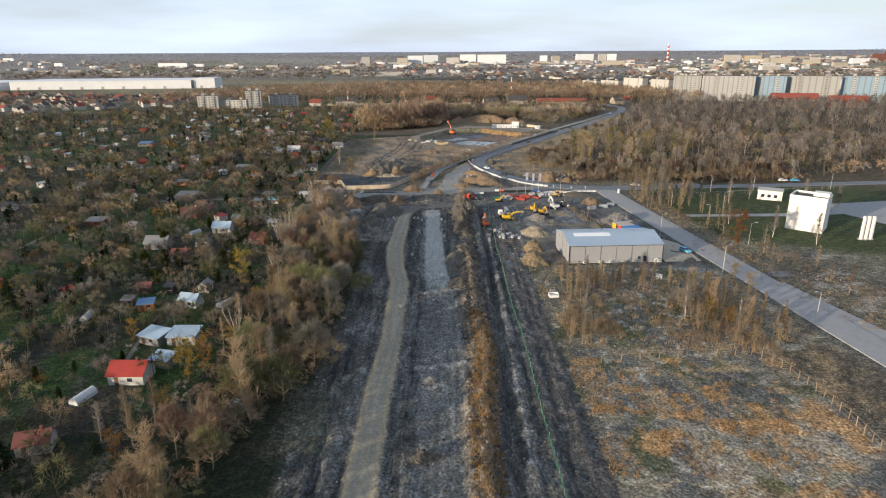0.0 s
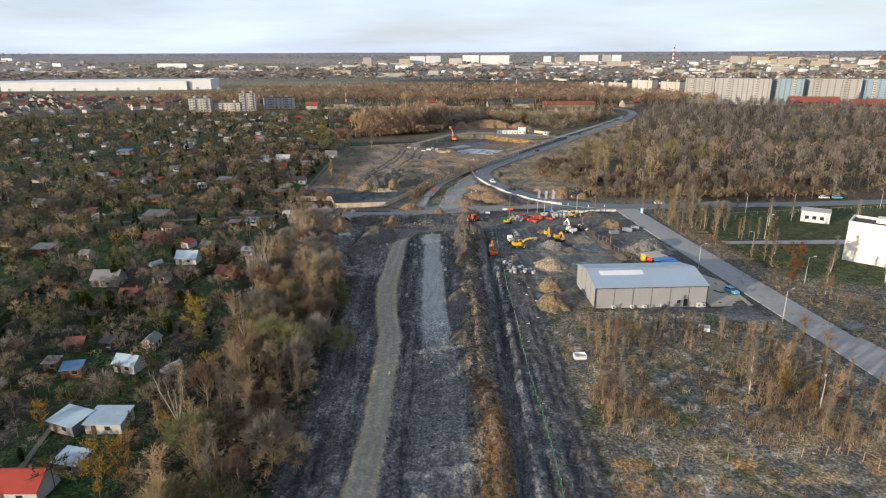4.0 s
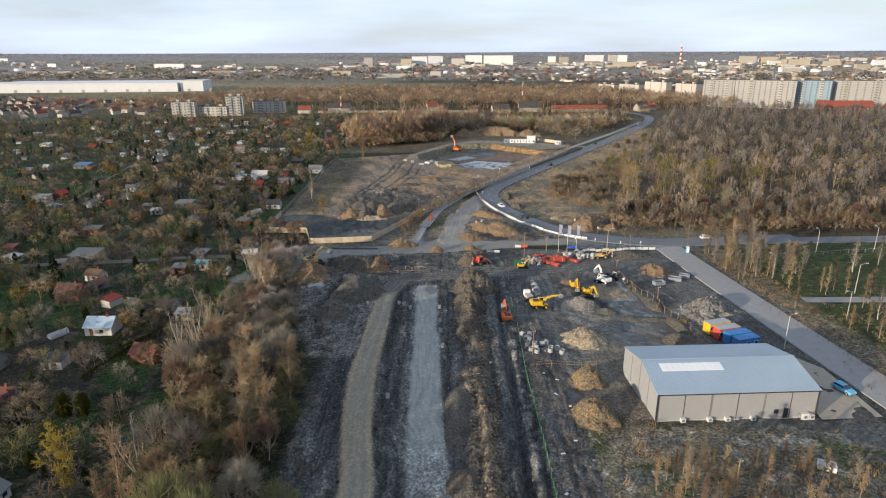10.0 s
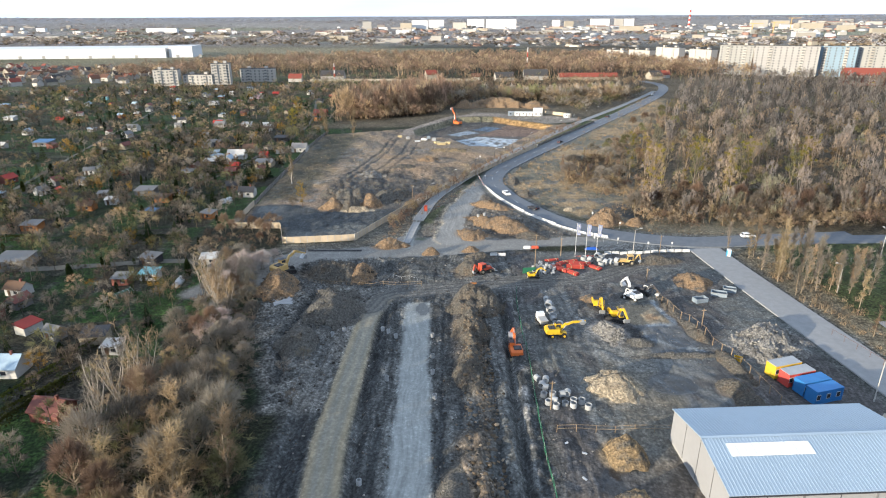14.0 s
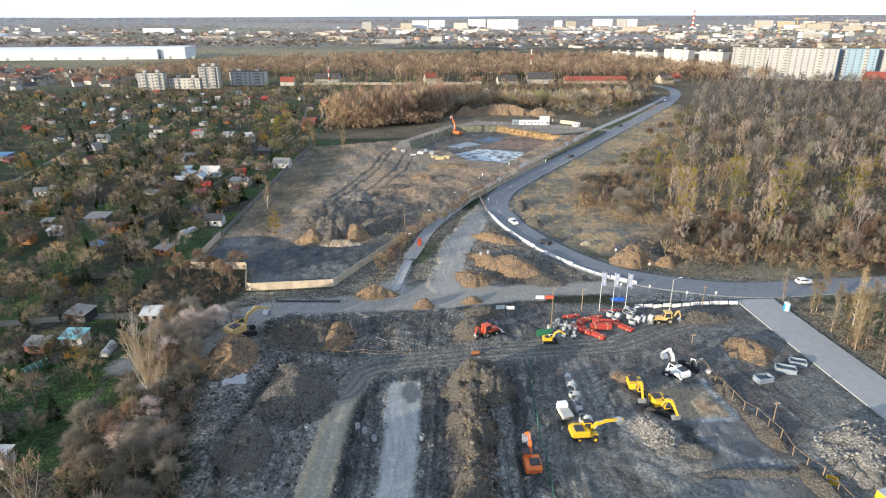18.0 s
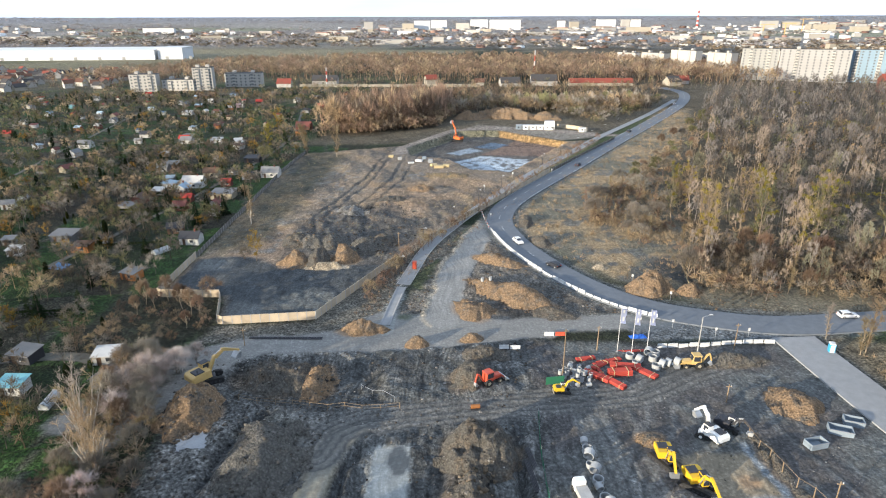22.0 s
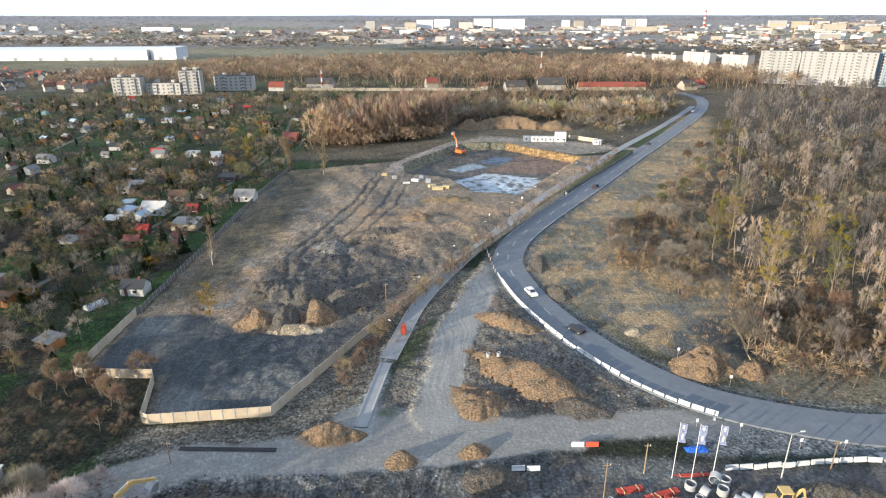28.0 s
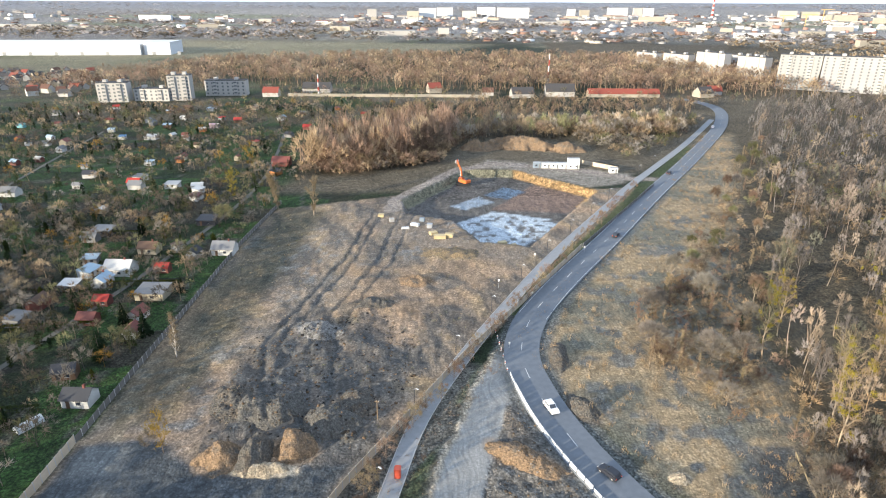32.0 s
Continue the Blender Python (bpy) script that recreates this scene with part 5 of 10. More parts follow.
for s in range(3):
    PLANTS["birch%d" % s] = (plant_meshes("birch", grow(70 + s, 12, 0.14, 3.3, 24, 50, 6, 7, 1.1, 0.050, top=2, lean=0.04), "birch_bark", ("twig_tan", "twig_grey", "twig_grey")[s]), "bare birch with a pale trunk", "tree")
    PLANTS["manybirch%d" % s] = (plant_meshes("manybirch", grow(75 + s, 12.5, 0.2, 2.5, 8, 58, 5, 6, 1.0, 0.045, stems=5, top=1.0, lean=0.05), "birch_bark", ("twig_grey", "twig_tan", "twig_grey")[s]), "bare white-stemmed birch with several trunks", "tree")
    PLANTS["sapling%d" % s] = (plant_meshes("sapling", grow(80 + s, 8, 0.12, 1.3, 14, 64, 6, 8, 0.8, 0.045, top=2, lean=0.03, lite=True), "pale_bark", ("twig_tan", "twig_tan", "twig_red")[s]), "slim upright leafless sapling", "tree")
    PLANTS["big%d" % s] = (plant_meshes("big", grow(90 + s, 17, 0.22, 6.4, 18, 46, 9, 10, 1.3, 0.04, balls=0.17), "pale_bark", ("twig_tan", "twig_olive", "twig_tan")[s]), "tall bare tree with green mistletoe clumps", "tree")
    PLANTS["alder%d" % s] = (plant_meshes("alder", domed(100 + s, 15, 0.12, 3.6, 13, 90, 0.09, 0.7), "bark", ("twig_red", "twig_brown", "twig_red")[s]), "bare reddish-brown tree at the edge of a grove", "tree")
PLANTS["willow"] = (plant_meshes("willow", grow(120, 11, 0.12, 3.8, 15, 35, 8, 8, 1.0, 0.05, leaves=3, leaf=0.13), "bark", "twig_yellow"), "tree in yellow-green spring bloom", "tree")
PLANTS["golden"] = (plant_meshes("golden", grow(121, 6.5, 0.15, 3.0, 11, 35, 6, 7, 0.9, 0.05, leaves=1, leaf=0.14), "bark", "twig_gold"), "shrubby tree with golden-brown buds", "tree")
PLANTS["blossom"] = (plant_meshes("blossom", domed(122, 6.2, 0.04, 3.2, 12, 120, 0.075), "bark", "twig_blossom"), "wild plum in pale blossom", "tree")
PLANTS["rusty"] = (plant_meshes("rusty", grow(123, 9, 0.12, 3.4, 14, 35, 6, 6, 0.8, 0.05, leaves=3, leaf=0.2), "bark", "twig_rust"), "oak that has kept its rust-brown leaves", "tree")
PLANTS["greenish"] = (plant_meshes("greenish", domed(124, 7, 0.05, 3.7, 14, 130, 0.065), "bark", "twig_olive"), "willow with olive-green budding twigs", "tree")
for s in range(2):
    PLANTS["fir%d" % s] = (plant_meshes("fir", evergreen(130 + s, 8, 2.2), "bark", "twig_conifer"), "dark green conifer in a garden", "conifer")
    PLANTS["thuja%d" % s] = (plant_meshes("thuja", evergreen(140 + s, 4.6, 0.95, True, 420), "bark", "twig_thuja" if s else "twig_hedge"), "columnar evergreen cypress in a garden", "conifer")

NAMES = dict(bare="bare_tree", fruit="fruit_tree", bush="bush", birch="birch", manybirch="birch", sapling="sapling", big="old_tree", alder="alder", willow="willow", golden="golden_shrub", blossom="plum_tree", rusty="oak", greenish="budding_willow", fir="conifer", thuja="cypress")
taken = []          # plan circles kept free of scattered plants


def plant(key, x, y, size=1.0, turn=None, wide=1.0, group=""):
    meshes, label, cat = PLANTS[key]
    rng = random.Random(hash((round(x * 10), round(y * 10))) & 0xFFFF)
    m = Matrix.LocRotScale((x, y, float(ground_z(x, y)) - 0.05), Euler((0, 0, turn if turn is not None else rng.uniform(0, 6.28))), (size * wide, size * wide, size))
    nm = NAMES.get(key.rstrip("0123456789"), key)
    ob = empty(nm, m, label, cat, group)
    for pn, me in meshes:
        o = new(pn, me)
        o.parent = ob
    return ob


def massed(name, items, templates, label, category="trees", mat="stuff_plants"):
    """Many plants as one body. items: x, y, scale, width, template, colour; templates: (verts, faces)."""
    Vs, Fs, Ts, off = [], [], [], 0
    rng = np.random.RandomState(5)
    for x, y, s, w, k, col in items:
        V, F = templates[k]
        a = rng.uniform(0, 6.283)
        c, q = math.cos(a), math.sin(a)
        P = np.empty_like(V)
        P[:, 0] = (V[:, 0] * c - V[:, 1] * q) * s * w + x
        P[:, 1] = (V[:, 0] * q + V[:, 1] * c) * s * w + y
        P[:, 2] = V[:, 2] * s + ground_z(x, y)
        Vs.append(P)
        Fs.append(F + off)
        Ts.append(np.tile(np.array(col) * rng.uniform(0.55, 1.5), (len(V), 1)))
        off += len(V)
    me = tri_mesh(name, np.concatenate(Vs), np.concatenate(Fs), mat, np.concatenate(Ts))
    return tagged(new(name, me), label, category, kind="stuff")


def merged(arrs):
    (v1, f1), (v2, f2) = arrs[0], arrs[1]
    return np.concatenate([v1, v2]), np.concatenate([f1, f2 + len(v1)])


def in_poly(poly, n, rng, gap=0.0, tries=40):
    xs, ys = [p[0] for p in poly], [p[1] for p in poly]
    out = []
    for _ in range(n * tries):
        if len(out) >= n:
            break
        x, y = rng.uniform(min(xs), max(xs)), rng.uniform(min(ys), max(ys))
        if not inside(np.array(x), np.array(y), poly):
            continue
        if gap and any((x - a) ** 2 + (y - b) ** 2 < gap * gap for a, b in out[-400:]):
            continue
        if any((x - a) ** 2 + (y - b) ** 2 < r * r for a, b, r in taken):
            continue
        out.append((x, y))
    return out

# ---- allotments: huts, greenhouses, hedges ----
PAINT = dict(white=(0.62, 0.61, 0.58), red=(0.42, 0.045, 0.03), ltblue=(0.42, 0.55, 0.66), blue=(0.10, 0.22, 0.40), orange=(0.42, 0.17, 0.05), brown=(0.13, 0.075, 0.045), grey=(0.22, 0.22, 0.22), rust=(0.20, 0.065, 0.05),
             dark=(0.045, 0.047, 0.055), cream=(0.46, 0.40, 0.29), cyan=(0.22, 0.50, 0.55), green=(0.06, 0.16, 0.11), poly=(0.60, 0.63, 0.64), pink=(0.5, 0.36, 0.42))
for key, c in PAINT.items():
    M["paint_" + key] = surf("paint_" + key, tuple(0.67 * v for v in c), 0.7, grain=2.5, vary=0.15, stain=0.25, bump=0.1, rand=0.15)
WORDS = dict(white="white", red="bright red", ltblue="pale blue", blue="blue", orange="orange timber", brown="brown timber", grey="grey", rust="rust-red", dark="dark felt", cream="cream", cyan="turquoise", green="green", poly="clear plastic", pink="pink")


def hut(x, y, w, wall, roof, style, turn=0.0, detail=True, name="garden_hut", deep=None, high=None):
    d = deep or w * 0.75
    h = high or min(2.6, 1.9 + 0.08 * w)
    z = float(min(ground_z(x - w / 2, y), ground_z(x + w / 2, y), ground_z(x, y + d))) - 0.1
    kind = {"gable": "pitched", "mono": "sloping"}.get(style, "")
    ob = empty(name, pose(x, y + d / 2, z, 0, 0, turn), "%s garden hut with %s %s roof" % (WORDS[wall], kind, WORDS[roof]), "hut", "allotment huts")
    taken.append((x, y + d / 2, w * 0.62))
    wm, rm = "paint_" + wall, "paint_" + roof
    if style == "gable":
        rise = w * 0.26
        part("wall", prism([(-d / 2, 0), (-d / 2, h), (0, h + rise), (d / 2, h), (d / 2, 0)], -w / 2, w / 2), wm, ob)
        for s in (-1, 1):
            o = 0.35
            part("roof_slope", prism([(s * (d / 2 + o), h - o * rise / (d / 2)), (0, h + rise), (0, h + rise + 0.12), (s * (d / 2 + o), h - o * rise / (d / 2) + 0.12)], -w / 2 - 0.3, w / 2 + 0.3), rm, ob)
        if detail:
            part("ridge", box(-w / 2 - 0.3, w / 2 + 0.3, -0.1, 0.1, h + rise + 0.09, h + rise + 0.16), rm, ob)
    else:
        part("wall", prism([(-d / 2, 0), (-d / 2, h * 0.95), (d / 2, h * 1.15), (d / 2, 0)], -w / 2, w / 2), wm, ob)
        part("roof", prism([(-d / 2 - 0.35, h * 0.93), (d / 2 + 0.3, h * 1.17), (d / 2 + 0.3, h * 1.17 + 0.1), (-d / 2 - 0.35, h * 0.93 + 0.1)], -w / 2 - 0.25, w / 2 + 0.25), rm, ob)
    if detail:
        part("door", box(-w * 0.32, -w * 0.32 + 0.85, -d / 2 - 0.05, -d / 2 + 0.02, 0.1, 1.95), "paint_brown" if wall != "brown" else "paint_dark", ob)
        wi = part("window", box(w * 0.05, w * 0.05 + 1.0, -d / 2 - 0.04, -d / 2 + 0.02, 0.95, 1.75), "glass", ob)
        part("frame", box(w * 0.05 - 0.07, w * 0.05 + 1.07, -d / 2 - 0.07, -d / 2 + 0.0, 0.86, 0.95), "paint_white", wi)
        if w > 5 and style == "gable":
            part("chimney", box(w * 0.2, w * 0.2 + 0.45, -0.2, 0.25, h, h + w * 0.26 + 0.8), "paint_rust", ob)
    return ob


def tunnel(x, y, w, turn, mat="paint_poly"):
    """A plastic greenhouse: hooped sheet, end walls, ribs."""
    z = float(ground_z(x, y)) - 0.06
    ln = w * 1.7
    ob = empty("greenhouse", pose(x, y + 1, z, 0, 0, turn), "pale plastic-sheet tunnel greenhouse among garden beds" if "poly" in mat else "green plastic-sheet garden tent", "greenhouse", "greenhouses")
    taken.append((x, y + 1, w))
    k, r = 9, w * 0.36
    prof = [(r * math.cos(math.pi * i / k), 0.3 + r * 1.1 * math.sin(math.pi * i / k)) for i in range(k + 1)]
    prof = [(r, 0)] + prof + [(-r, 0)]
    part("sheet", prism(prof, -ln / 2, ln / 2), mat, ob)
    for i in range(5):
        xx = -ln / 2 + ln * i / 4
        ring = [(p * 1.04, q * 1.03) for p, q in prof] + [(p * 1.0, q * 0.99) for p, q in prof[::-1]]
        part("hoop", prism(ring, xx - 0.04, xx + 0.04), "steel", ob)
    part("door", box(ln / 2 - 0.02, ln / 2 + 0.05, -0.4, 0.4, 0, 1.5), "paint_white", ob)
    return ob


HUTS = """-71 88 6.5 white rust gable;-80 84 5 white red gable;-72 105 6 poly poly tunnel;-62 118 5.5 grey ltblue mono;-100 118 4 white rust gable;-92 104 4.5 brown grey mono;-66 111 8.9 white red gable;-69 151 6.2 white ltblue gable;-60 152 4.7 poly poly tunnel;-80 149 4.9 orange blue mono;-86 152 3.7 brown grey mono;-107 159 3.6 brown red gable;-86 161 4.7 brown rust gable;-79 162 3.6 dark dark mono;-69 162 4.7 white grey gable;-93 144 4.7 poly poly tunnel;-69 129 7.3 grey ltblue mono;-62 129 8.0 white ltblue mono;-86 205 5.5 white dark mono;-87 189 7.4 white rust gable;-101 202 9.4 grey grey gable;-85 222 8.1 white ltblue gable;-67 208 7.2 rust rust gable;-121 227 4.7 cream grey gable;-95 221 3.5 poly poly tunnel;-183 299 7.0 white grey gable;-144 276 5.3 white white mono;-139 232 8.1 rust grey mono;-106 244 8.5 rust rust gable;-107 259 6.1 white brown gable;-84 237 4.5 grey grey gable;-84 266 5.1 rust grey mono;-78 269 5.6 white cyan mono;-80 259 2.9 green green tunnel;-69 266 3.7 poly poly tunnel;-62 272 5.4 cream grey gable;-68 231 4.4 white white mono;-152 367 5.5 white grey gable;-130 331 6.4 orange brown gable;-174 346 6.6 grey ltblue mono;-239 444 4.7 white white gable;-300 538 8.0 white white mono;-187 474 6.7 white grey gable;-104 407 6.8 white ltblue gable;-76 433 9.1 white grey gable;-80 378 5.3 white rust gable;-105 349 3.7 white dark gable;-112 404 6.4 grey white mono;-221 449 11.0 grey blue mono;-206 306 6.4 white white mono;-136 309 6.8 orange grey mono;-82 322 5.7 orange grey mono;-103 325 4.7 dark blue mono;-162 398 6.1 poly poly tunnel;-186 370 6.9 rust red gable;-191 363 8.5 white white mono;-160 352 5.7 white grey gable;-121 277 10.7 grey grey mono;-125 271 4.0 grey grey mono;-86 359 5.9 brown dark gable;-77 349 7.2 white dark gable;-95 384 5.7 rust rust gable;-83 387 5.8 white rust gable;-85 399 10.2 cream grey mono;-103 415 10.0 white white gable;-102 433 7.7 cream brown gable;-90 418 5.0 rust red gable;-112 414 7.1 poly ltblue mono;-117 424 5.6 grey ltblue mono;-127 449 8.7 dark grey mono;-97 395 5.0 rust red gable;-93 462 8.7 dark dark mono;-128 510 7.3 white white mono;-113 503 6.1 white white mono;-194 495 8.5 white grey gable;-114 383 6.6 grey grey mono;-83 342 6.0 poly poly tunnel;-176 526 6.6 white dark gable;-149 522 7.0 white grey mono;-118 351 8.8 grey grey mono;-83 280 6.2 dark grey mono;-107 342 6.4 orange brown mono;-133 348 4.2 grey grey mono;-66 280 5.7 white white mono;-125 339 5.0 white white mono;-144 508 7.5 white grey gable;-171 508 4.4 white grey gable;-145 558 4.3 orange rust gable;-116 564 4.3 cream rust gable;-218 493 5.4 white ltblue mono;-202 483 4.1 white rust gable;-159 385 5.4 white grey gable;-128 443 6.2 grey grey gable;-110 493 6.6 white rust mono;-146 564 5.7 cream rust gable;-187 613 8.7 white white mono;-188 543 3.6 white blue mono;-116 509 6.0 white white mono;-89 552 11.0 rust rust gable;-168 620 5.1 white rust gable;-163 652 4.7 pink pink gable;-158 726 7.3 cream cream gable;-98 649 6.3 rust red gable;-270 653 4.8 cream rust gable;-292 647 5.5 cyan cyan mono;-205 613 5.1 white blue mono;-195 680 5.0 white white gable"""
grng = random.Random(77)
for row in HUTS.split(";"):
    x, y, w, wall, roof, style = row.split()
    x, y, w = float(x), float(y), float(w) * 0.82
    t = grng.choice([0, 0, 8, -12, 15, -20, 90, 80])
    if style == "tunnel":
        tunnel(x, y, max(w * 0.6, 2.6), grng.choice([60, 75, 95, 20]), "paint_green" if wall == "green" else "paint_poly")
    else:
        hut(x, y, w, wall, roof, style, 0 if w > 6 else t, detail=y < 470)

GARDEN = [(-57, 40), (-58, 120), (-54, 150), (-58, 200), (-64, 240), (-66, 285), (-76, 300), (-76, 490), (-68, 520), (-80, 560), (-60, 640), (-20, 690), (30, 740), (-100, 760), (-230, 740), (-420, 700), (-560, 640), (-420, 420), (-260, 240), (-170, 130), (-130, 40)]
walls, roofs = ["white", "white", "cream", "brown", "rust", "grey", "orange"], ["grey", "dark", "rust", "brown", "white", "ltblue", "red"]
for x, y in in_poly([p for p in GARDEN], 150, grng, 9.0):
    if y < 230 and x > -130:
        continue
    hut(x, y, grng.uniform(3.2, 5.8), grng.choice(walls), grng.choice(roofs), grng.choice(["gable", "mono"]), grng.choice([0, 10, -15, 90, 70]), detail=False)

# lanes between the plots
for pts, w in (([(-330, 262), (-200, 268), (-120, 276), (-78, 283), (-66, 280)], 1.6), ([(-76, 150), (-74, 139), (-72, 126), (-70, 116)], 0.5), ([(-110, 330), (-95, 420), (-90, 520), (-110, 640)], 0.9), ([(-160, 130), (-150, 220), (-170, 330), (-200, 480), (-230, 640)], 0.9)):
    c = resample(pts, 4.0)
    nn = normals(c)
    vs, fs = [], []
    for i, ((x, y), (ux, uy)) in enumerate(zip(c, nn)):
        vs += [(x - ux * w, y - uy * w, float(ground_z(x - ux * w, y - uy * w)) + 0.10), (x + ux * w, y + uy * w, float(ground_z(x + ux * w, y + uy * w)) + 0.10)]
        if i:
            fs.append((2 * i - 2, 2 * i - 1, 2 * i + 1, 2 * i))
    tagged(raw("footpath", vs, fs, "trodden"), "worn earth footpath between allotment plots", "path", kind="structure")


def hedge(x0, y0, x1, y1, h=1.7, t=0.9, mat="twig_hedge"):
    rng = random.Random(int(x0 * 7 + y0))
    g, ln = Geo(), math.dist((x0, y0), (x1, y1))
    for _ in range(int(ln * 55)):
        u, v, z = rng.uniform(0, ln), rng.uniform(-t / 2, t / 2), rng.uniform(0, h)
        if abs(v) < t * 0.3 and z < h * 0.8:
            z = h * rng.uniform(0.8, 1.03)
        g.leaf(Vector((u, v, z)), rng.uniform(0.14, 0.28), rng)
    me = tri_mesh("hedge", *g.arrays(), mat)
    ob = new("hedge", me)
    ob.matrix_world = pose(x0, y0, float(ground_z(x0, y0)), 0, 0, math.degrees(math.atan2(y1 - y0, x1 - x0)))
    tagged(ob, "clipped evergreen hedge between garden plots", "hedge", "garden hedges")


for h in ((-78.4, 204.9, -71.7, 218.9), (-76, 200, -70, 225), (-96, 178, -84, 176), (-79, 214, -73, 236), (-110, 186, -94, 190), (-124, 250, -100, 252), (-100, 300, -82, 302), (-104, 345, -84, 348), (-120, 380, -92, 384), (-128, 402, -100, 403), (-92, 132, -84, 150),
          (-150, 300, -130, 300), (-106, 408, -80, 410), (-140, 450, -110, 452), (-112, 172, -120, 196), (-94, 430, -80, 432)):
    hedge(*h, mat=grng.choice(["twig_hedge", "twig_thuja", "twig_hedge"]))

# garden trees, near ones singly
trng = random.Random(31)
NEAR_G = [p for p in [(-57, 60), (-58, 120), (-54, 150), (-58, 200), (-64, 240), (-66, 285), (-76, 300), (-76, 490), (-160, 490), (-190, 300), (-130, 150), (-110, 60)]]
for x, y in in_poly(NEAR_G, 205, trng, 4.2):
    k = trng.random()
    if k < 0.46:
        plant("fruit%d" % trng.randrange(4), x, y, trng.uniform(0.75, 1.5), group="garden trees")
    elif k < 0.76:
        plant("thuja%d" % trng.randrange(2), x, y, trng.uniform(0.5, 1.1), group="garden evergreens")
    elif k < 0.84:
        plant("fir%d" % trng.randrange(2), x, y, trng.uniform(0.5, 1.1), group="garden evergreens")
    elif k < 0.93:
        plant("bush%d" % trng.randrange(4), x, y, trng.uniform(0.6, 1.0), group="garden bushes")
    else:
        plant("golden", x, y, trng.uniform(0.5, 0.9), group="garden trees")
for x, y, s in ((-82, 368, 1.1), (-77, 380, 1.0), (-85, 385, 0.9), (-84, 372, 0.8), (-92, 300, 0.9), (-90, 318, 0.7), (-117.3, 151.6, 1.2), (-109.1, 145.9, 1.0), (-111.3, 155.4, 0.9), (-80.1, 188.5, 0.8), (-79.8, 184.2, 0.7), (-121, 263, 1.2), (-78, 405, 0.7)):
    plant("fir%d" % (int(x) % 2), x, y, s, group="garden evergreens")
for x, y, s in ((-96, 184, 1.2), (-90, 185, 1.2), (-86, 186, 1.15), (-72, 187, 1.1), (-69, 188, 1.0), (-99, 205, 1.3)):
    plant("thuja1", x, y, s, wide=1.5, group="garden evergreens")

T_NEAR = [merged(domed(180 + s, 4.8, 0.12, 2.2, 7, 30, 0.105, limb=s % 2 == 0)) for s in range(4)]
T_FRUIT = [merged(domed(200 + s, 4.6, 0.12, 2.3, 5, 17, 0.20, limb=False)) for s in range(3)]
T_FIR = [merged(evergreen(210, 6, 1.7, False, 110)), merged(evergreen(211, 4, 0.9, True, 80))]
T_TREE = [merged(domed(220 + s, 9, 0.15, 3.7, 8, 20, 0.25, limb=False)) for s in range(3)]
T_BUSH = [merged(domed(230 + s, 3.0, 0.0, 1.8, 5, 18, 0.11, limb=False, stems=2)) for s in range(2)]
far = []
pal = [tuple(k * v for v in TWIG[c]) for c, k in (("tan", 0.85), ("olive", 0.75), ("brown", 0.6), ("grey", 0.8), ("grey", 0.6), ("brown", 0.8), ("olive", 0.9), ("grey", 0.5), ("olive", 0.55))]
for x, y in in_poly(NEAR_G, 1500, trng, 2.2):
    k = trng.random()
    if k < 0.62:
        far.append((x, y, trng.uniform(0.7, 1.55), 1.0, 10 + trng.randrange(4), trng.choice(pal)))
    elif k < 0.82:
        far.append((x, y, trng.uniform(0.5, 1.0), 1.2, 8 + trng.randrange(2), trng.choice(pal)))
    elif k < 0.85:
        far.append((x, y, trng.uniform(0.7, 1.2), 1.1, 10 + trng.randrange(4), TWIG["gold"]))
    else:
        far.append((x, y, trng.uniform(0.35, 0.9), 1.2, 6 + (k < 0.92), TWIG["conifer"] if k < 0.88 else TWIG["hedge"]))
for x, y in in_poly(GARDEN, 4300, trng, 2.3):
    if y < 480 and x > -140 and inside(np.array(x), np.array(y), NEAR_G):
        continue
    k = trng.random()
    if k < 0.17:
        far.append((x, y, trng.uniform(0.6, 1.5), 1.1, 6 + (k < 0.09), TWIG["conifer"] if k < 0.11 else TWIG["hedge"]))
    elif k < 0.24:
        far.append((x, y, trng.uniform(0.6, 0.9), 1.1, 3 + trng.randrange(3), TWIG["gold"] if k < 0.19 else TWIG["tan"]))
    elif k < 0.42:
        far.append((x, y, trng.uniform(0.6, 1.1), 1.2, 8 + trng.randrange(2), trng.choice(pal)))
    else:
        far.append((x, y, trng.uniform(0.8, 1.7), 1.15, trng.randrange(3), trng.choice(pal)))
TPL = T_FRUIT + T_TREE + T_FIR + T_BUSH + T_NEAR
massed("garden_trees", far, TPL, "bare fruit trees, bushes and conifers of the allotments")

# ---- tree belt, groves and woods ----
wrng = random.Random(5)
for x, y in ((-57, 218.7), (-55.6, 221), (-58.5, 215), (-61, 213), (-56, 257), (-59, 259), (-56.8, 206), (-54.7, 211.6), (-54, 200), (-50, 133), (-49.5, 170), (-54, 253), (-50, 248)):
    plant("manybirch%d" % wrng.randrange(3), x, y, wrng.uniform(0.8, 1.1), group="birches of the tree belt")
    taken.append((x, y, 1.5))
plant("willow", -58.8, 165, 0.95)
taken.append((-57, 163, 4.5))
for x, y, s in ((-53, 272, 1.25), (-54, 267, 1.2), (-50, 277, 0.9), (-30, 152, 0.7), (-28, 146, 0.6), (-54, 262, 1.0), (-51.5, 269, 0.9), (-49.5, 277, 0.95), (-47.5, 281, 0.8), (-52, 275, 0.9), (-49, 243, 0.85), (-46, 238, 0.75), (-50, 236, 0.9)):
    plant("blossom", x, y, s, group="plums in blossom")
for x, y, s in ((-33, 178, 1.0), (-36, 158, 1.1), (-31, 196, 0.8), (-38, 205, 0.9)):
    plant("greenish", x, y, s, group="budding willows")
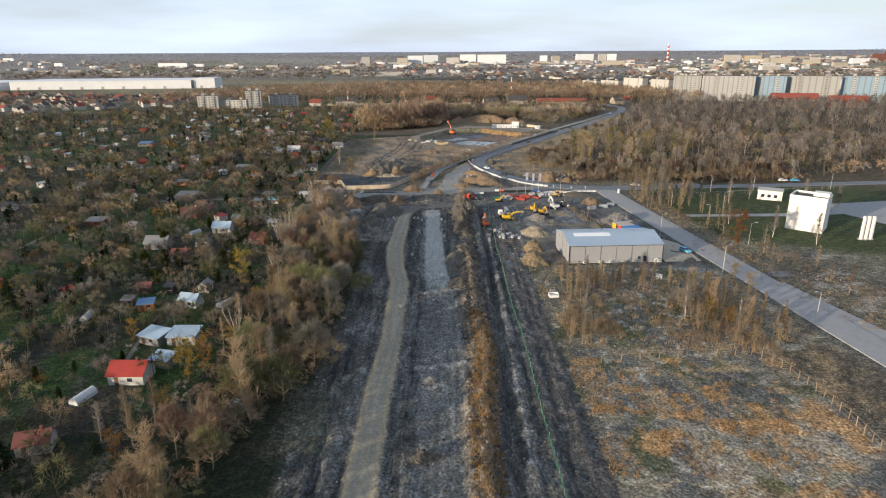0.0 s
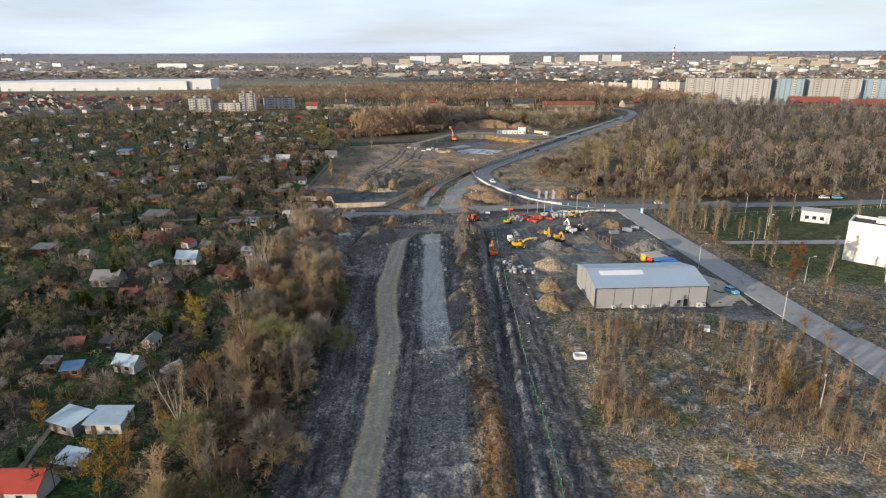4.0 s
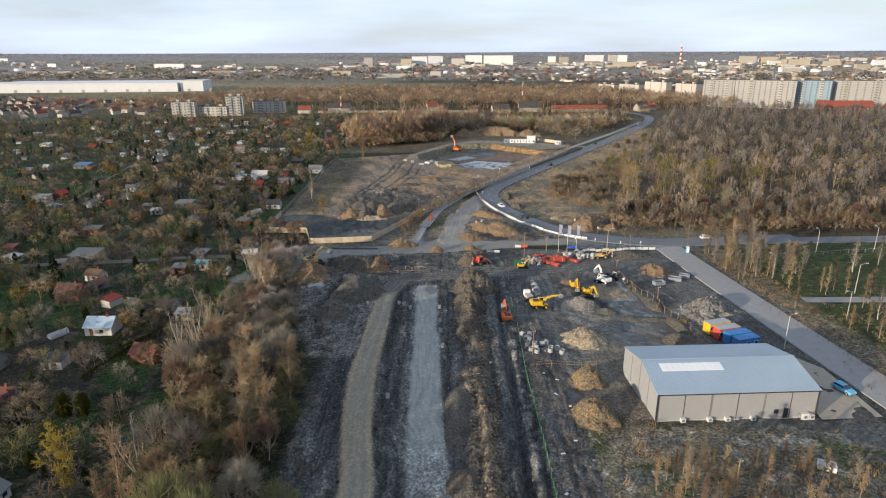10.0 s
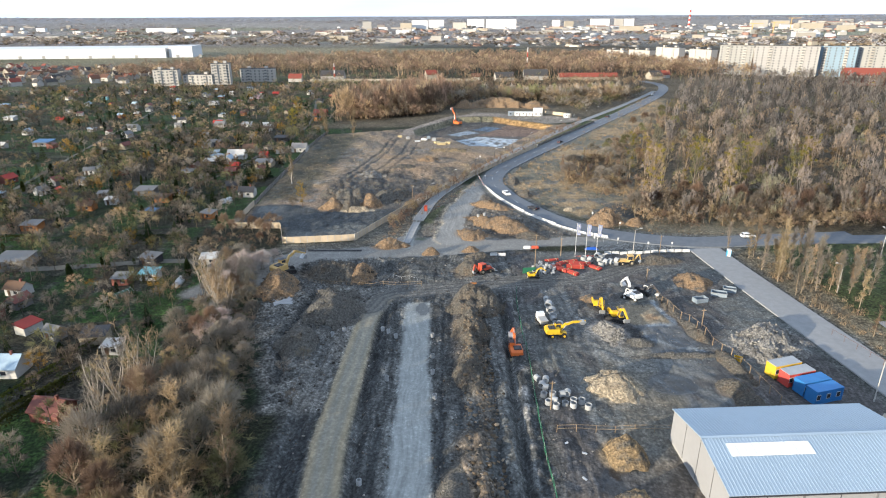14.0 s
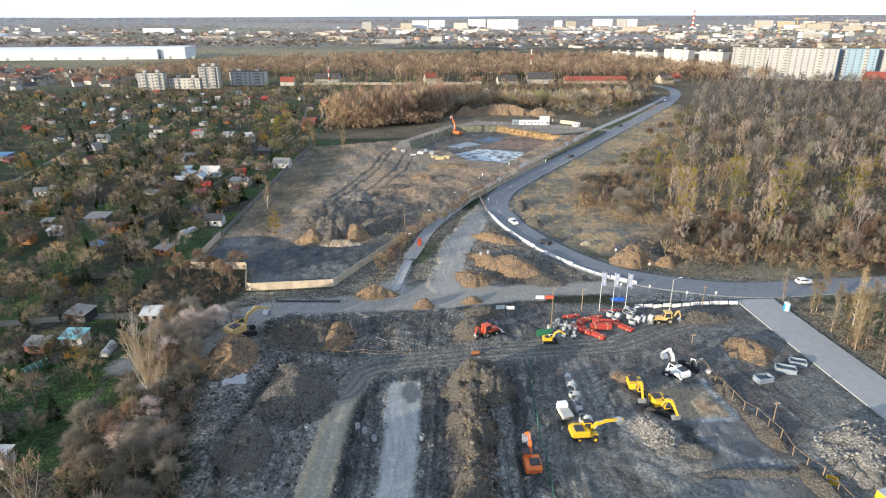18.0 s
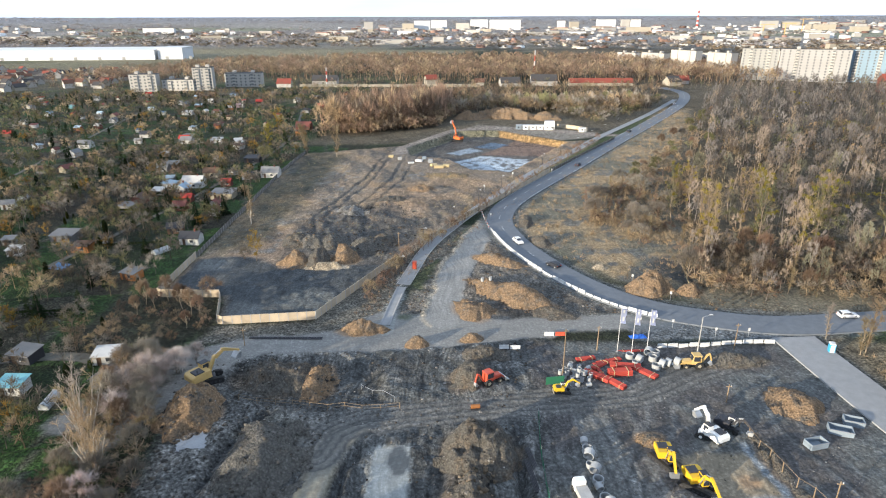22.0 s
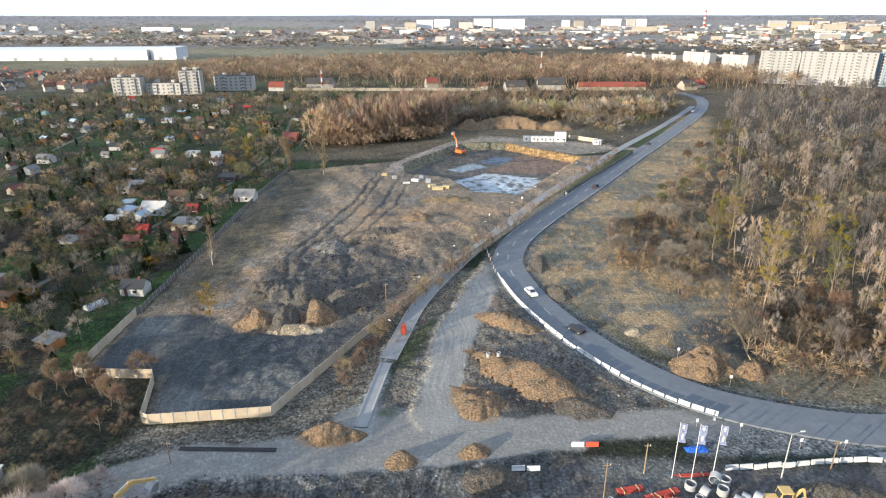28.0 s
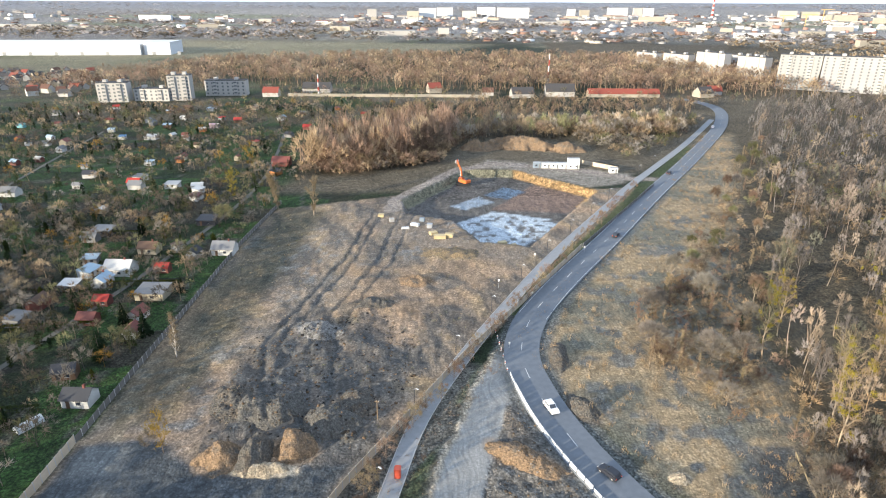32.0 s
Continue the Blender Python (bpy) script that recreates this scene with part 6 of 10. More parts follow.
for x, y, k, h in ((-48.5, 163, "bare0", 11), (-37.6, 138, "bare3", 11), (-31, 149.5, "bare2", 10), (-23.8, 159, "greenish", 7.5), (-25, 120, "bush0", 6), (-48, 144, "golden", 7), (-39.5, 124, "greenish", 7), (-33, 116, "bare4", 7), (-44, 112, "bush1", 5), (-36, 172, "greenish", 8), (-29, 182, "greenish", 7.5), (-41, 183, "bare4", 9)):
    plant(k, x, y, h / {"bare": 9, "bush": 3.6, "gree": 7, "gold": 6.5}[k[:4]], group="trees of the belt")
    taken.append((x, y, 2.6))
for x, y, s in ((-57.7, 95, 0.75), (-53.8, 97.4, 0.8), (-46, 96, 0.6), (-61, 92, 0.6)):
    plant("birch%d" % wrng.randrange(3), x, y, s, group="birches of the tree belt")
for x, y in in_poly(BELT, 125, wrng, 3.0):
    plant("bare%d" % wrng.choice([0, 0, 1, 2, 3, 4, 4, 5] if y < 190 else [2, 2, 4, 0, 2]), x, y, wrng.uniform(0.75, 1.3) * (1 if y < 215 else 0.75), group="trees of the belt")
for x, y in in_poly(BELT, 78, wrng, 2.4):
    plant("bush%d" % wrng.choice([0, 0, 1, 2, 2, 3]), x, y, wrng.uniform(0.8, 1.6) * (1 if y < 215 else 0.7), wide=1.15, group="bushes of the belt")
for x, y in in_poly([(-56, 60), (-56, 130), (-46, 150), (-46, 60)], 26, wrng, 2.5):
    plant(wrng.choice(["bush0", "bush1", "golden", "bush3", "sapling0"]), x, y, wrng.uniform(0.7, 1.3), group="bushes of the belt")
under = [(x, y, wrng.uniform(0.6, 1.3), 1.25, wrng.randrange(2), wrng.choice([TWIG["brown"], TWIG["brown"], TWIG["grey"], TWIG["olive"], TWIG["red"]])) for x, y in in_poly(BELT, 520, wrng, 1.3)]
under += [(x, y, wrng.uniform(0.5, 1.0), 1.25, wrng.randrange(2), wrng.choice([TWIG["brown"], TWIG["grey"], TWIG["olive"]])) for x, y in in_poly([(-58, 60), (-58, 200), (-50, 200), (-44, 100), (-46, 60)], 120, wrng, 1.5)]
massed("undergrowth", under, [merged(domed(260 + s, 2.6, 0.0, 1.7, 6, 26, 0.075, stems=2, limb=False)) for s in range(2)], "leafless brown undergrowth beneath the tree belt", "bushes")
# round the walled yard's corner and along the west edge of the works
for x, y in in_poly([(-75, 284), (-76, 312), (-56, 309), (-50, 294), (-60, 284)], 44, wrng, 2.2):
    plant(wrng.choice(["bush0", "bush3", "bush1", "bush1", "bare4"]), x, y, wrng.uniform(0.5, 0.85), group="bushes by the wall")
plant("bush3", -56.5, 313.5, 1.5)
plant("bush0", -58, 314, 1.3)
for x, y, s in ((-27, 228, 0.8), (-30, 224, 0.8), (-26, 214, 0.7), (-25, 190, 0.7), (-24, 120, 0.6), (-23, 170, 0.6)):
    plant("fruit1", x, y, s, group="bushes of the belt")

# rough field: bush stems, reeds, dead birch
plant("birch1", 61.2, 142.8, 1.0)
plant("golden", 66, 140, 0.9)
plant("golden", 70, 137, 0.7)
for x, y in in_poly([(30, 134), (31, 158), (40, 170), (60, 172), (58, 166), (36, 150), (40, 136)], 34, wrng, 2.0):
    plant(wrng.choice(["sapling0", "bush0", "bush0", "bare1", "bush3"]), x, y, wrng.uniform(0.45, 0.85), group="scrub of the rough field")
for x, y in in_poly([(52, 128), (56, 150), (64, 170), (84, 168), (86, 135), (78, 122)], 54, wrng, 1.8):
    plant(wrng.choice(["sapling0", "sapling2", "bare1", "bush0", "bush1", "bare0"]), x, y, wrng.uniform(0.45, 0.85), group="scrub of the rough field")
for poly, n in (([(32, 158), (34, 172), (62, 174), (64, 163), (48, 160)], 36), ([(61, 128), (60, 150), (68, 166), (84, 160), (84, 134), (74, 124)], 34), ([(29, 128), (29, 142), (36, 142), (38, 128)], 12)):
    for x, y in in_poly(poly, n, wrng, 1.4):
        plant("sapling%d" % wrng.randrange(3), x, y, wrng.uniform(0.5, 0.85), wide=1.15, group="sapling thicket of the rough field")
tuft_t = []
for s in range(3):
    gg, r = Geo(), random.Random(300 + s)
    for _ in range(16):
        a = Vector((r.gauss(0, 0.3), r.gauss(0, 0.3), 0))
        gg.sliver(a, a + Vector((r.gauss(0, 0.25), r.gauss(0, 0.25), r.uniform(0.5, 1.1))), 0.06, r)
    tuft_t.append(gg.arrays())
tufts = []
for poly, n, size, cols in (([(29, 128), (27, 178), (58, 178), (86, 172), (90, 128), (60, 122)], 420, (0.7, 1.9), ("reed", "tan", "tan", "brown")), (FIELD, 1500, (0.3, 0.8), ("reed", "tan", "olive")),
                            ([(22, 372), (40, 332), (70, 306), (75, 345), (90, 420), (135, 520), (180, 640), (160, 640), (60, 450)], 1700, (0.4, 1.5), ("tan", "reed", "brown")),
                            ([(-70, 345), (-70, 480), (-20, 500), (20, 450), (40, 440), (0, 372), (-14, 336), (-40, 345)], 1500, (0.25, 0.7), ("tan", "brown", "olive")),
                            # second row below: ridge tufts, sunlight on the crest put into their orange tones
                            ([(4.4, 60), (4.4, 95), (7, 124), (6, 149), (10.5, 146), (11.8, 124), (9.6, 95), (9.6, 60)], 1000, (0.5, 1.1), ("reed", "gold", "weed", "weed")), ([(86, 190), (92, 240), (88, 286), (98, 284), (118, 190), (130, 120), (106, 120)], 700, (0.4, 1.3), ("tan", "reed", "brown")),
                            ([(-20, 302), (-10, 330), (12, 371), (45, 432), (48, 430), (14, 366), (-6, 325), (-13, 303)], 300, (0.3, 0.9), ("tan", "red"))):
    for x, y in in_poly(poly, n, wrng):
        tufts.append((x, y, wrng.uniform(*size), 1.0, wrng.randrange(3), TWIG[wrng.choice(cols)]))
for s in range(2):
    gg, r = Geo(), random.Random(320 + s)
    for _ in range(18):
        a = Vector((r.gauss(0, 0.55), r.gauss(0, 0.55), 0))
        gg.sliver(a, a + Vector((r.gauss(0, 0.22), r.gauss(0, 0.22), r.uniform(0.9, 2.3))), 0.065, r)
    tuft_t.append(gg.arrays())
for poly, n in (([(28, 134), (31, 160), (36, 187), (54, 180), (46, 166), (42, 150), (44, 133)], 330), ([(47, 124), (56, 150), (60, 166), (78, 164), (80, 138), (76, 126)], 420), ([(66, 415), (90, 440), (120, 500), (86, 430), (60, 375), (50, 370)], 160), ([(84, 240), (88, 284), (98, 286), (100, 250)], 50)):
    for x, y in in_poly(poly, int(n * 1.3), wrng):
        if vnoise(x, y, 8, 103, 2) < 0.54 or (46 < x < 60 and 145 < y < 161):
            continue
        tufts.append((x, y, wrng.uniform(0.6, 1.15), 1.0, 3 + wrng.randrange(2), TWIG[wrng.choice(["reed", "reed", "tan", "red"])]))
for x, y in in_poly([(27, 82), (27, 118), (50, 119), (66, 104), (62, 82)], 900, wrng):
    if vnoise(x, y, 6, 93, 2) > 0.52:
        tufts.append((x, y, wrng.uniform(0.5, 1.1), 1.0, wrng.randrange(3), TWIG[wrng.choice(["weed", "weed", "reed"])]))
massed("dry_grass", tufts, tuft_t, "dry straw-coloured grass tufts and reeds", "grass")

# young trees between wall and footway
for i in range(52):
    t = (i / 51) ** 1.15
    x, y = np.interp(t, [0, 0.18, 0.4, 0.7, 1], [-17, -9, 8, 42, 84]) + wrng.uniform(-1, 1), np.interp(t, [0, 0.18, 0.4, 0.7, 1], [310, 333, 372, 438, 515]) + wrng.uniform(-1, 1)
    plant(wrng.choice(["fruit2", "fruit3", "bush3", "fruit2"]), x, y, wrng.uniform(0.75, 1.3), wide=0.8, group="young trees along the footway")
plant("birch0", -64.2, 369.8, 1.0)
plant("golden", -52, 336, 1.1)
plant("bush1", -56, 338, 1.0)
plant("bare0", -54.3, 476, 1.45)
plant("bare3", -70.5, 483, 1.35)
plant("willow", -94, 495, 1.1)
plant("golden", -102.7, 546.7, 1.7)
plant("greenish", -86.5, 465, 1.2)

# strip east of the side road
plant("rusty", 101.5, 202.8, 1.25)
for x, y, s in ((88.3, 277, 1.2), (88.7, 269, 1.4), (90.6, 287, 1.2), (93, 272, 1.4), (95, 280, 1.3), (91, 262, 1.2), (97, 268, 1.3), (85.8, 293, 0.85), (99, 276, 1.5), (103, 282, 1.2), (100, 262, 1.1)):
    plant(wrng.choice(["birch0", "bare0", "bare1", "bare1"]), x, y, s * 0.9, wide=0.85, group="slim trees by the side road")
    taken.append((x, y, 1.0))
for x, y in in_poly([(88, 250), (88, 286), (108, 290), (112, 262)], 18, wrng, 2.4):
    plant("bare%d" % wrng.choice([0, 1, 1, 3]), x, y, wrng.uniform(0.6, 1.1), group="slim trees by the side road")
for x, y in in_poly([(98, 205), (94, 240), (102, 240), (118, 180), (128, 120), (118, 120), (108, 180)], 34, wrng, 2.4):
    plant(wrng.choice(["sapling0", "sapling2", "bush1", "bush3", "fruit0"]), x, y, wrng.uniform(0.6, 1.1), group="scrub by the side road")
for x, y in ((112, 232), (108, 196), (120, 214), (165, 250), (131, 205), (158, 262), (128, 268), (140, 274), (118, 276)):
    plant("birch2", x, y, wrng.uniform(0.7, 1.0), wide=1.0, group="park trees")
for x, y in in_poly([(100, 240), (98, 256), (112, 258), (122, 238)], 7, wrng, 2.2):
    plant("sapling%d" % wrng.randrange(3), x, y, wrng.uniform(0.9, 1.3), group="slim trees by the side road")

# the wood east of the bend: rich trees on its edge, massed ones behind
for x, y, k, s in ((75.5, 337, "big0", 1.15), (91.5, 341, "big1", 1.1), (78, 372, "big1", 0.95), (84, 352, "big2", 1.0), (102, 336, "big0", 1.0), (96, 360, "big2", 1.0), (112, 346, "big1", 1.0), (88, 385, "big0", 0.85), (120, 360, "big2", 1.05), (108, 375, "big0", 0.9), (128, 340, "big1", 1.0), (140, 355, "big0", 1.1)):
    plant(k, x, y, s, group="old trees of the wood")
    taken.append((x, y, 2.5))
for x, y in in_poly([(66, 318), (66, 334), (72, 345), (120, 335), (180, 332), (180, 316), (90, 314)], 95, wrng, 2.2):
    plant(wrng.choice(["bare2", "bush0", "bare4", "bush0", "sapling1", "bare4", "bush1"]), x, y, wrng.uniform(0.7, 1.15), group="trees on the edge of the wood")
for x, y in in_poly([(50, 368), (54, 400), (78, 420), (86, 395), (72, 355), (60, 350)], 90, wrng, 1.6):
    plant(wrng.choice(["sapling0", "sapling2", "bush0", "bush0", "bush3", "bare2"]), x, y, wrng.uniform(0.5, 1.0), wide=1.3, group="saplings before the wood")
for x, y in in_poly([(66, 415), (150, 560), (190, 640), (200, 600), (110, 440), (90, 385)], 95, wrng, 2.6):
    plant(wrng.choice(["bush0", "bush1", "sapling0", "sapling2", "bare2", "bush3", "bare4", "bare5"]), x, y, wrng.uniform(0.5, 1.0), group="bushes before the wood")
plant("fir0", 78, 385, 0.8)
WOOD = [(74, 345), (90, 325), (180, 326), (420, 345), (640, 420), (640, 760), (470, 800), (330, 790), (225, 720), (190, 640), (150, 540), (112, 450), (92, 395)]
T_WOOD = [merged(domed(240 + s, 15, (0.3, 0.42, 0.35, 0.25)[s], (2.3, 1.9, 2.6, 2.8)[s], 9, 28, 0.150, 0.7, limb=s % 2 == 0, bole=0.009)) for s in range(4)]
T_WOODFAR = [merged(domed(250 + s, 14, 0.2, 2.8, 8, 13, 0.26, 0.7, limb=False, bole=0.012)) for s in range(3)]
T_LOW = [merged(domed(255 + s, 4.6, 0.0, 2.6, 7, 28, 0.125, 0.5, stems=2, limb=False)) for s in range(2)]
woodp = [(0.245, 0.200, 0.155), (0.205, 0.178, 0.155), (0.172, 0.146, 0.126), (0.212, 0.170, 0.136), (0.160, 0.150, 0.105), (0.265, 0.208, 0.150), (0.150, 0.130, 0.116)]
items = []
for x, y in in_poly(WOOD, 3000, wrng, 2.8):
    nearer = y < 520 and x < 260
    glade = float(vnoise(x, y, 45, 91, 2))
    high = 0.55 if glade > 0.56 and y < 480 else 1.0
    # crowns grow duller and greyer with distance from the wood's near corner
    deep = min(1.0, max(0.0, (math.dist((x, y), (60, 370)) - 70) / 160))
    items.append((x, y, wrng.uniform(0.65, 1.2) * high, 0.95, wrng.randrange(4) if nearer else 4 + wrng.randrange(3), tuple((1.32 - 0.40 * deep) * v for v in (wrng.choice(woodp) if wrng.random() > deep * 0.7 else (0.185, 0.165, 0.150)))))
    if y < 560 and x < 330:
        items.append((x + wrng.uniform(-2, 2), y + wrng.uniform(-2, 2), wrng.uniform(0.6, 1.5), 1.2, 8 + wrng.randrange(2), wrng.choice([TWIG["brown"], TWIG["grey"], TWIG["tan"], TWIG["olive"], TWIG["tan"], TWIG["reed"]])))
    if wrng.random() < 0.04:
        items.append((x + 1, y, wrng.uniform(0.3, 0.6), 1.3, 7, TWIG["mistletoe"]))
EDGE = [(66, 324), (71, 313), (95, 309), (190, 314), (190, 342), (92, 342), (76, 348), (70, 340)]
for x, y in in_poly(EDGE, 430, wrng, 1.5):
    items.append((x, y, wrng.uniform(0.6, 1.3), 1.1, 8 + wrng.randrange(2), wrng.choice([TWIG["tan"], TWIG["brown"], TWIG["red"], TWIG["tan"], TWIG["grey"]])))
for x, y in in_poly(EDGE, 110, wrng, 2.6):
    items.append((x, y, wrng.uniform(0.45, 0.85), 1.0, wrng.randrange(4), tuple(1.2 * v for v in wrng.choice(woodp))))
for x, y in in_poly([(48, 366), (54, 402), (80, 430), (120, 500), (112, 450), (92, 395), (74, 346), (60, 348)], 230, wrng, 1.8):
    items.append((x, y, wrng.uniform(0.35, 0.9), 0.9, 8 + wrng.randrange(2), wrng.choice([TWIG["tan"], TWIG["tan"], TWIG["reed"], TWIG["red"]])))
ballt, br = Geo(), random.Random(8)
for _ in range(5):
    c0 = Vector((br.gauss(0, 2.2), br.gauss(0, 2.2), br.uniform(20, 27)))
    for _ in range(10):
        ballt.leaf(c0 + Vector((br.gauss(0, 0.6), br.gauss(0, 0.6), br.gauss(0, 0.6))), 0.55, br)
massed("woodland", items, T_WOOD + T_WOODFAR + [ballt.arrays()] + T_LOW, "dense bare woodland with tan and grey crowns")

# alder grove behind the walled land, thicket along the road
items = []
GROVE = [(-76, 540), (-70, 575), (-40, 600), (-20, 625), (30, 655), (90, 670), (150, 690), (150, 640), (100, 625), (30, 628), (-2, 600), (-8, 570), (-20, 556), (-44, 541)]
for x, y in in_poly(GROVE, 430, wrng, 2.6):
    items.append((x, y, wrng.uniform(0.6, 1.1) * (1.5 if x < 0 else 0.8), wrng.uniform(0.9, 1.35), 9 + wrng.randrange(2), tuple(1.5 * v for v in TWIG[wrng.choice(["red", "red", "red", "brown", "tan"] if x < 0 else ["brown", "grey", "olive", "tan"])])))
for x, y in in_poly(GROVE, 420, wrng, 2.2):
    items.append((x, y, wrng.uniform(1.0, 2.3), 1.2, 7 + wrng.randrange(2), wrng.choice([TWIG["red"], TWIG["tan"], TWIG["tan"]])))
for x, y in in_poly([(95, 570), (70, 640), (110, 690), (175, 700), (170, 668), (130, 612)], 200, wrng, 2.6):
    items.append((x, y, wrng.uniform(0.8, 1.7), 1.2, 7 + wrng.randrange(2), wrng.choice([TWIG["brown"], TWIG["grey"], TWIG["olive"], TWIG["tan"]])))
for x, y in in_poly([(-20, 640), (60, 690), (180, 720), (200, 760), (0, 760), (-60, 690)], 420, wrng, 3.0):
    items.append((x, y, wrng.uniform(0.45, 0.8), 1.3, 4 + wrng.randrange(3), wrng.choice([TWIG["brown"], TWIG["red"], TWIG["tan"]])))
for x, y in in_poly([(-78, 536), (-44, 536), (-6, 562), (2, 602), (-12, 592), (-26, 566), (-60, 550)], 170, wrng, 1.8):
    items.append((x, y, wrng.uniform(0.9, 1.9), 1.2, 7 + wrng.randrange(2), tuple(1.35 * v for v in TWIG[wrng.choice(["red", "red", "brown", "tan"])])))
massed("alder_grove", items, T_WOOD + T_WOODFAR + T_LOW + [merged(domed(275 + k, 15, 0.04, 3.8, 11, 26, 0.17, 0.6, limb=False)) for k in range(2)], "grove of bare reddish-brown alders")

# far woods to the horizon
T_FARW = []
for s in range(4):
    gg, r = Geo(), random.Random(400 + s)
    for _ in range(16):
        a, q = r.uniform(0, 6.283), r.random() ** 0.5
        gg.leaf(Vector((3.6 * q * math.cos(a), 3.6 * q * math.sin(a), 4 + 7.5 * math.sqrt(max(0, 1 - q * q)) * r.uniform(0.5, 1.0))), r.uniform(0.9, 1.9), r)
    T_FARW.append(gg.arrays())
T_FARW += [merged(domed(270 + k, 13, 0.2, 3.8, 7, 11, 0.30, 0.5, limb=False)) for k in range(2)]
# twig colours paled by haze, for the farthest trees
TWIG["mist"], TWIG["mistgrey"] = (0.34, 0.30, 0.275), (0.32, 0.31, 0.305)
items = []
for poly, n, cols, sz in (([(-330, 690), (-60, 640), (60, 690), (200, 750), (330, 800), (-200, 860), (-330, 800)], 620, ("brown", "tan", "olive", "red"), (0.3, 0.75)), ([(-330, 780), (-340, 880), (-420, 960), (-760, 1050), (-800, 900), (-560, 700)], 420, ("brown", "tan", "olive"), (0.3, 0.6))):
    for x, y in in_poly(poly, n, wrng):
        if not (-310 < x < -180 and 745 < y < 825):
            items.append((x, y, wrng.uniform(*sz), 1.25, 4 + wrng.randrange(2), TWIG[wrng.choice(cols)]))
for poly, n, cols, sz in (([(-420, 800), (-200, 860), (220, 830), (330, 800), (420, 1000), (300, 1160), (-100, 1180), (-330, 1080)], 2700, ("red", "tan", "brown", "red"), (0.8, 1.4)),
                          ([(-60, 850), (-60, 930), (300, 930), (300, 850)], 320, ("tan", "red"), (0.8, 1.3)),
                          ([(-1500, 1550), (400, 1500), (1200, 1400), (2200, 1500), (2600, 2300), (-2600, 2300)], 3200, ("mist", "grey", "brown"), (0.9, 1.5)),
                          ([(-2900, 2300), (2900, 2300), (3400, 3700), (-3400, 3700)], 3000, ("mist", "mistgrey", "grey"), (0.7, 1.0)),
                          ([(-1200, 700), (-600, 640), (-560, 800), (-700, 1000), (-1300, 1100)], 500, ("brown", "tan"), (0.7, 1.1)),
                          ([(420, 980), (900, 900), (1400, 1100), (1600, 1500), (500, 1500)], 1000, ("brown", "grey", "tan"), (0.6, 1.1))):
    for x, y in in_poly(poly, n, wrng):
        if y > 1300 and float(vnoise(x * 0.4, y * 1.3, 420, 36)) < 0.47:
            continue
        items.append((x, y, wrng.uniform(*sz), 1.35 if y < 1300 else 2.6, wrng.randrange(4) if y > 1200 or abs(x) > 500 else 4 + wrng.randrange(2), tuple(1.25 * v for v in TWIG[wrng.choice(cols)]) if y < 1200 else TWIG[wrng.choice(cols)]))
massed("far_woods", items, T_FARW, "distant brown winter woods, haze-tinted farther out, reaching to the horizon")

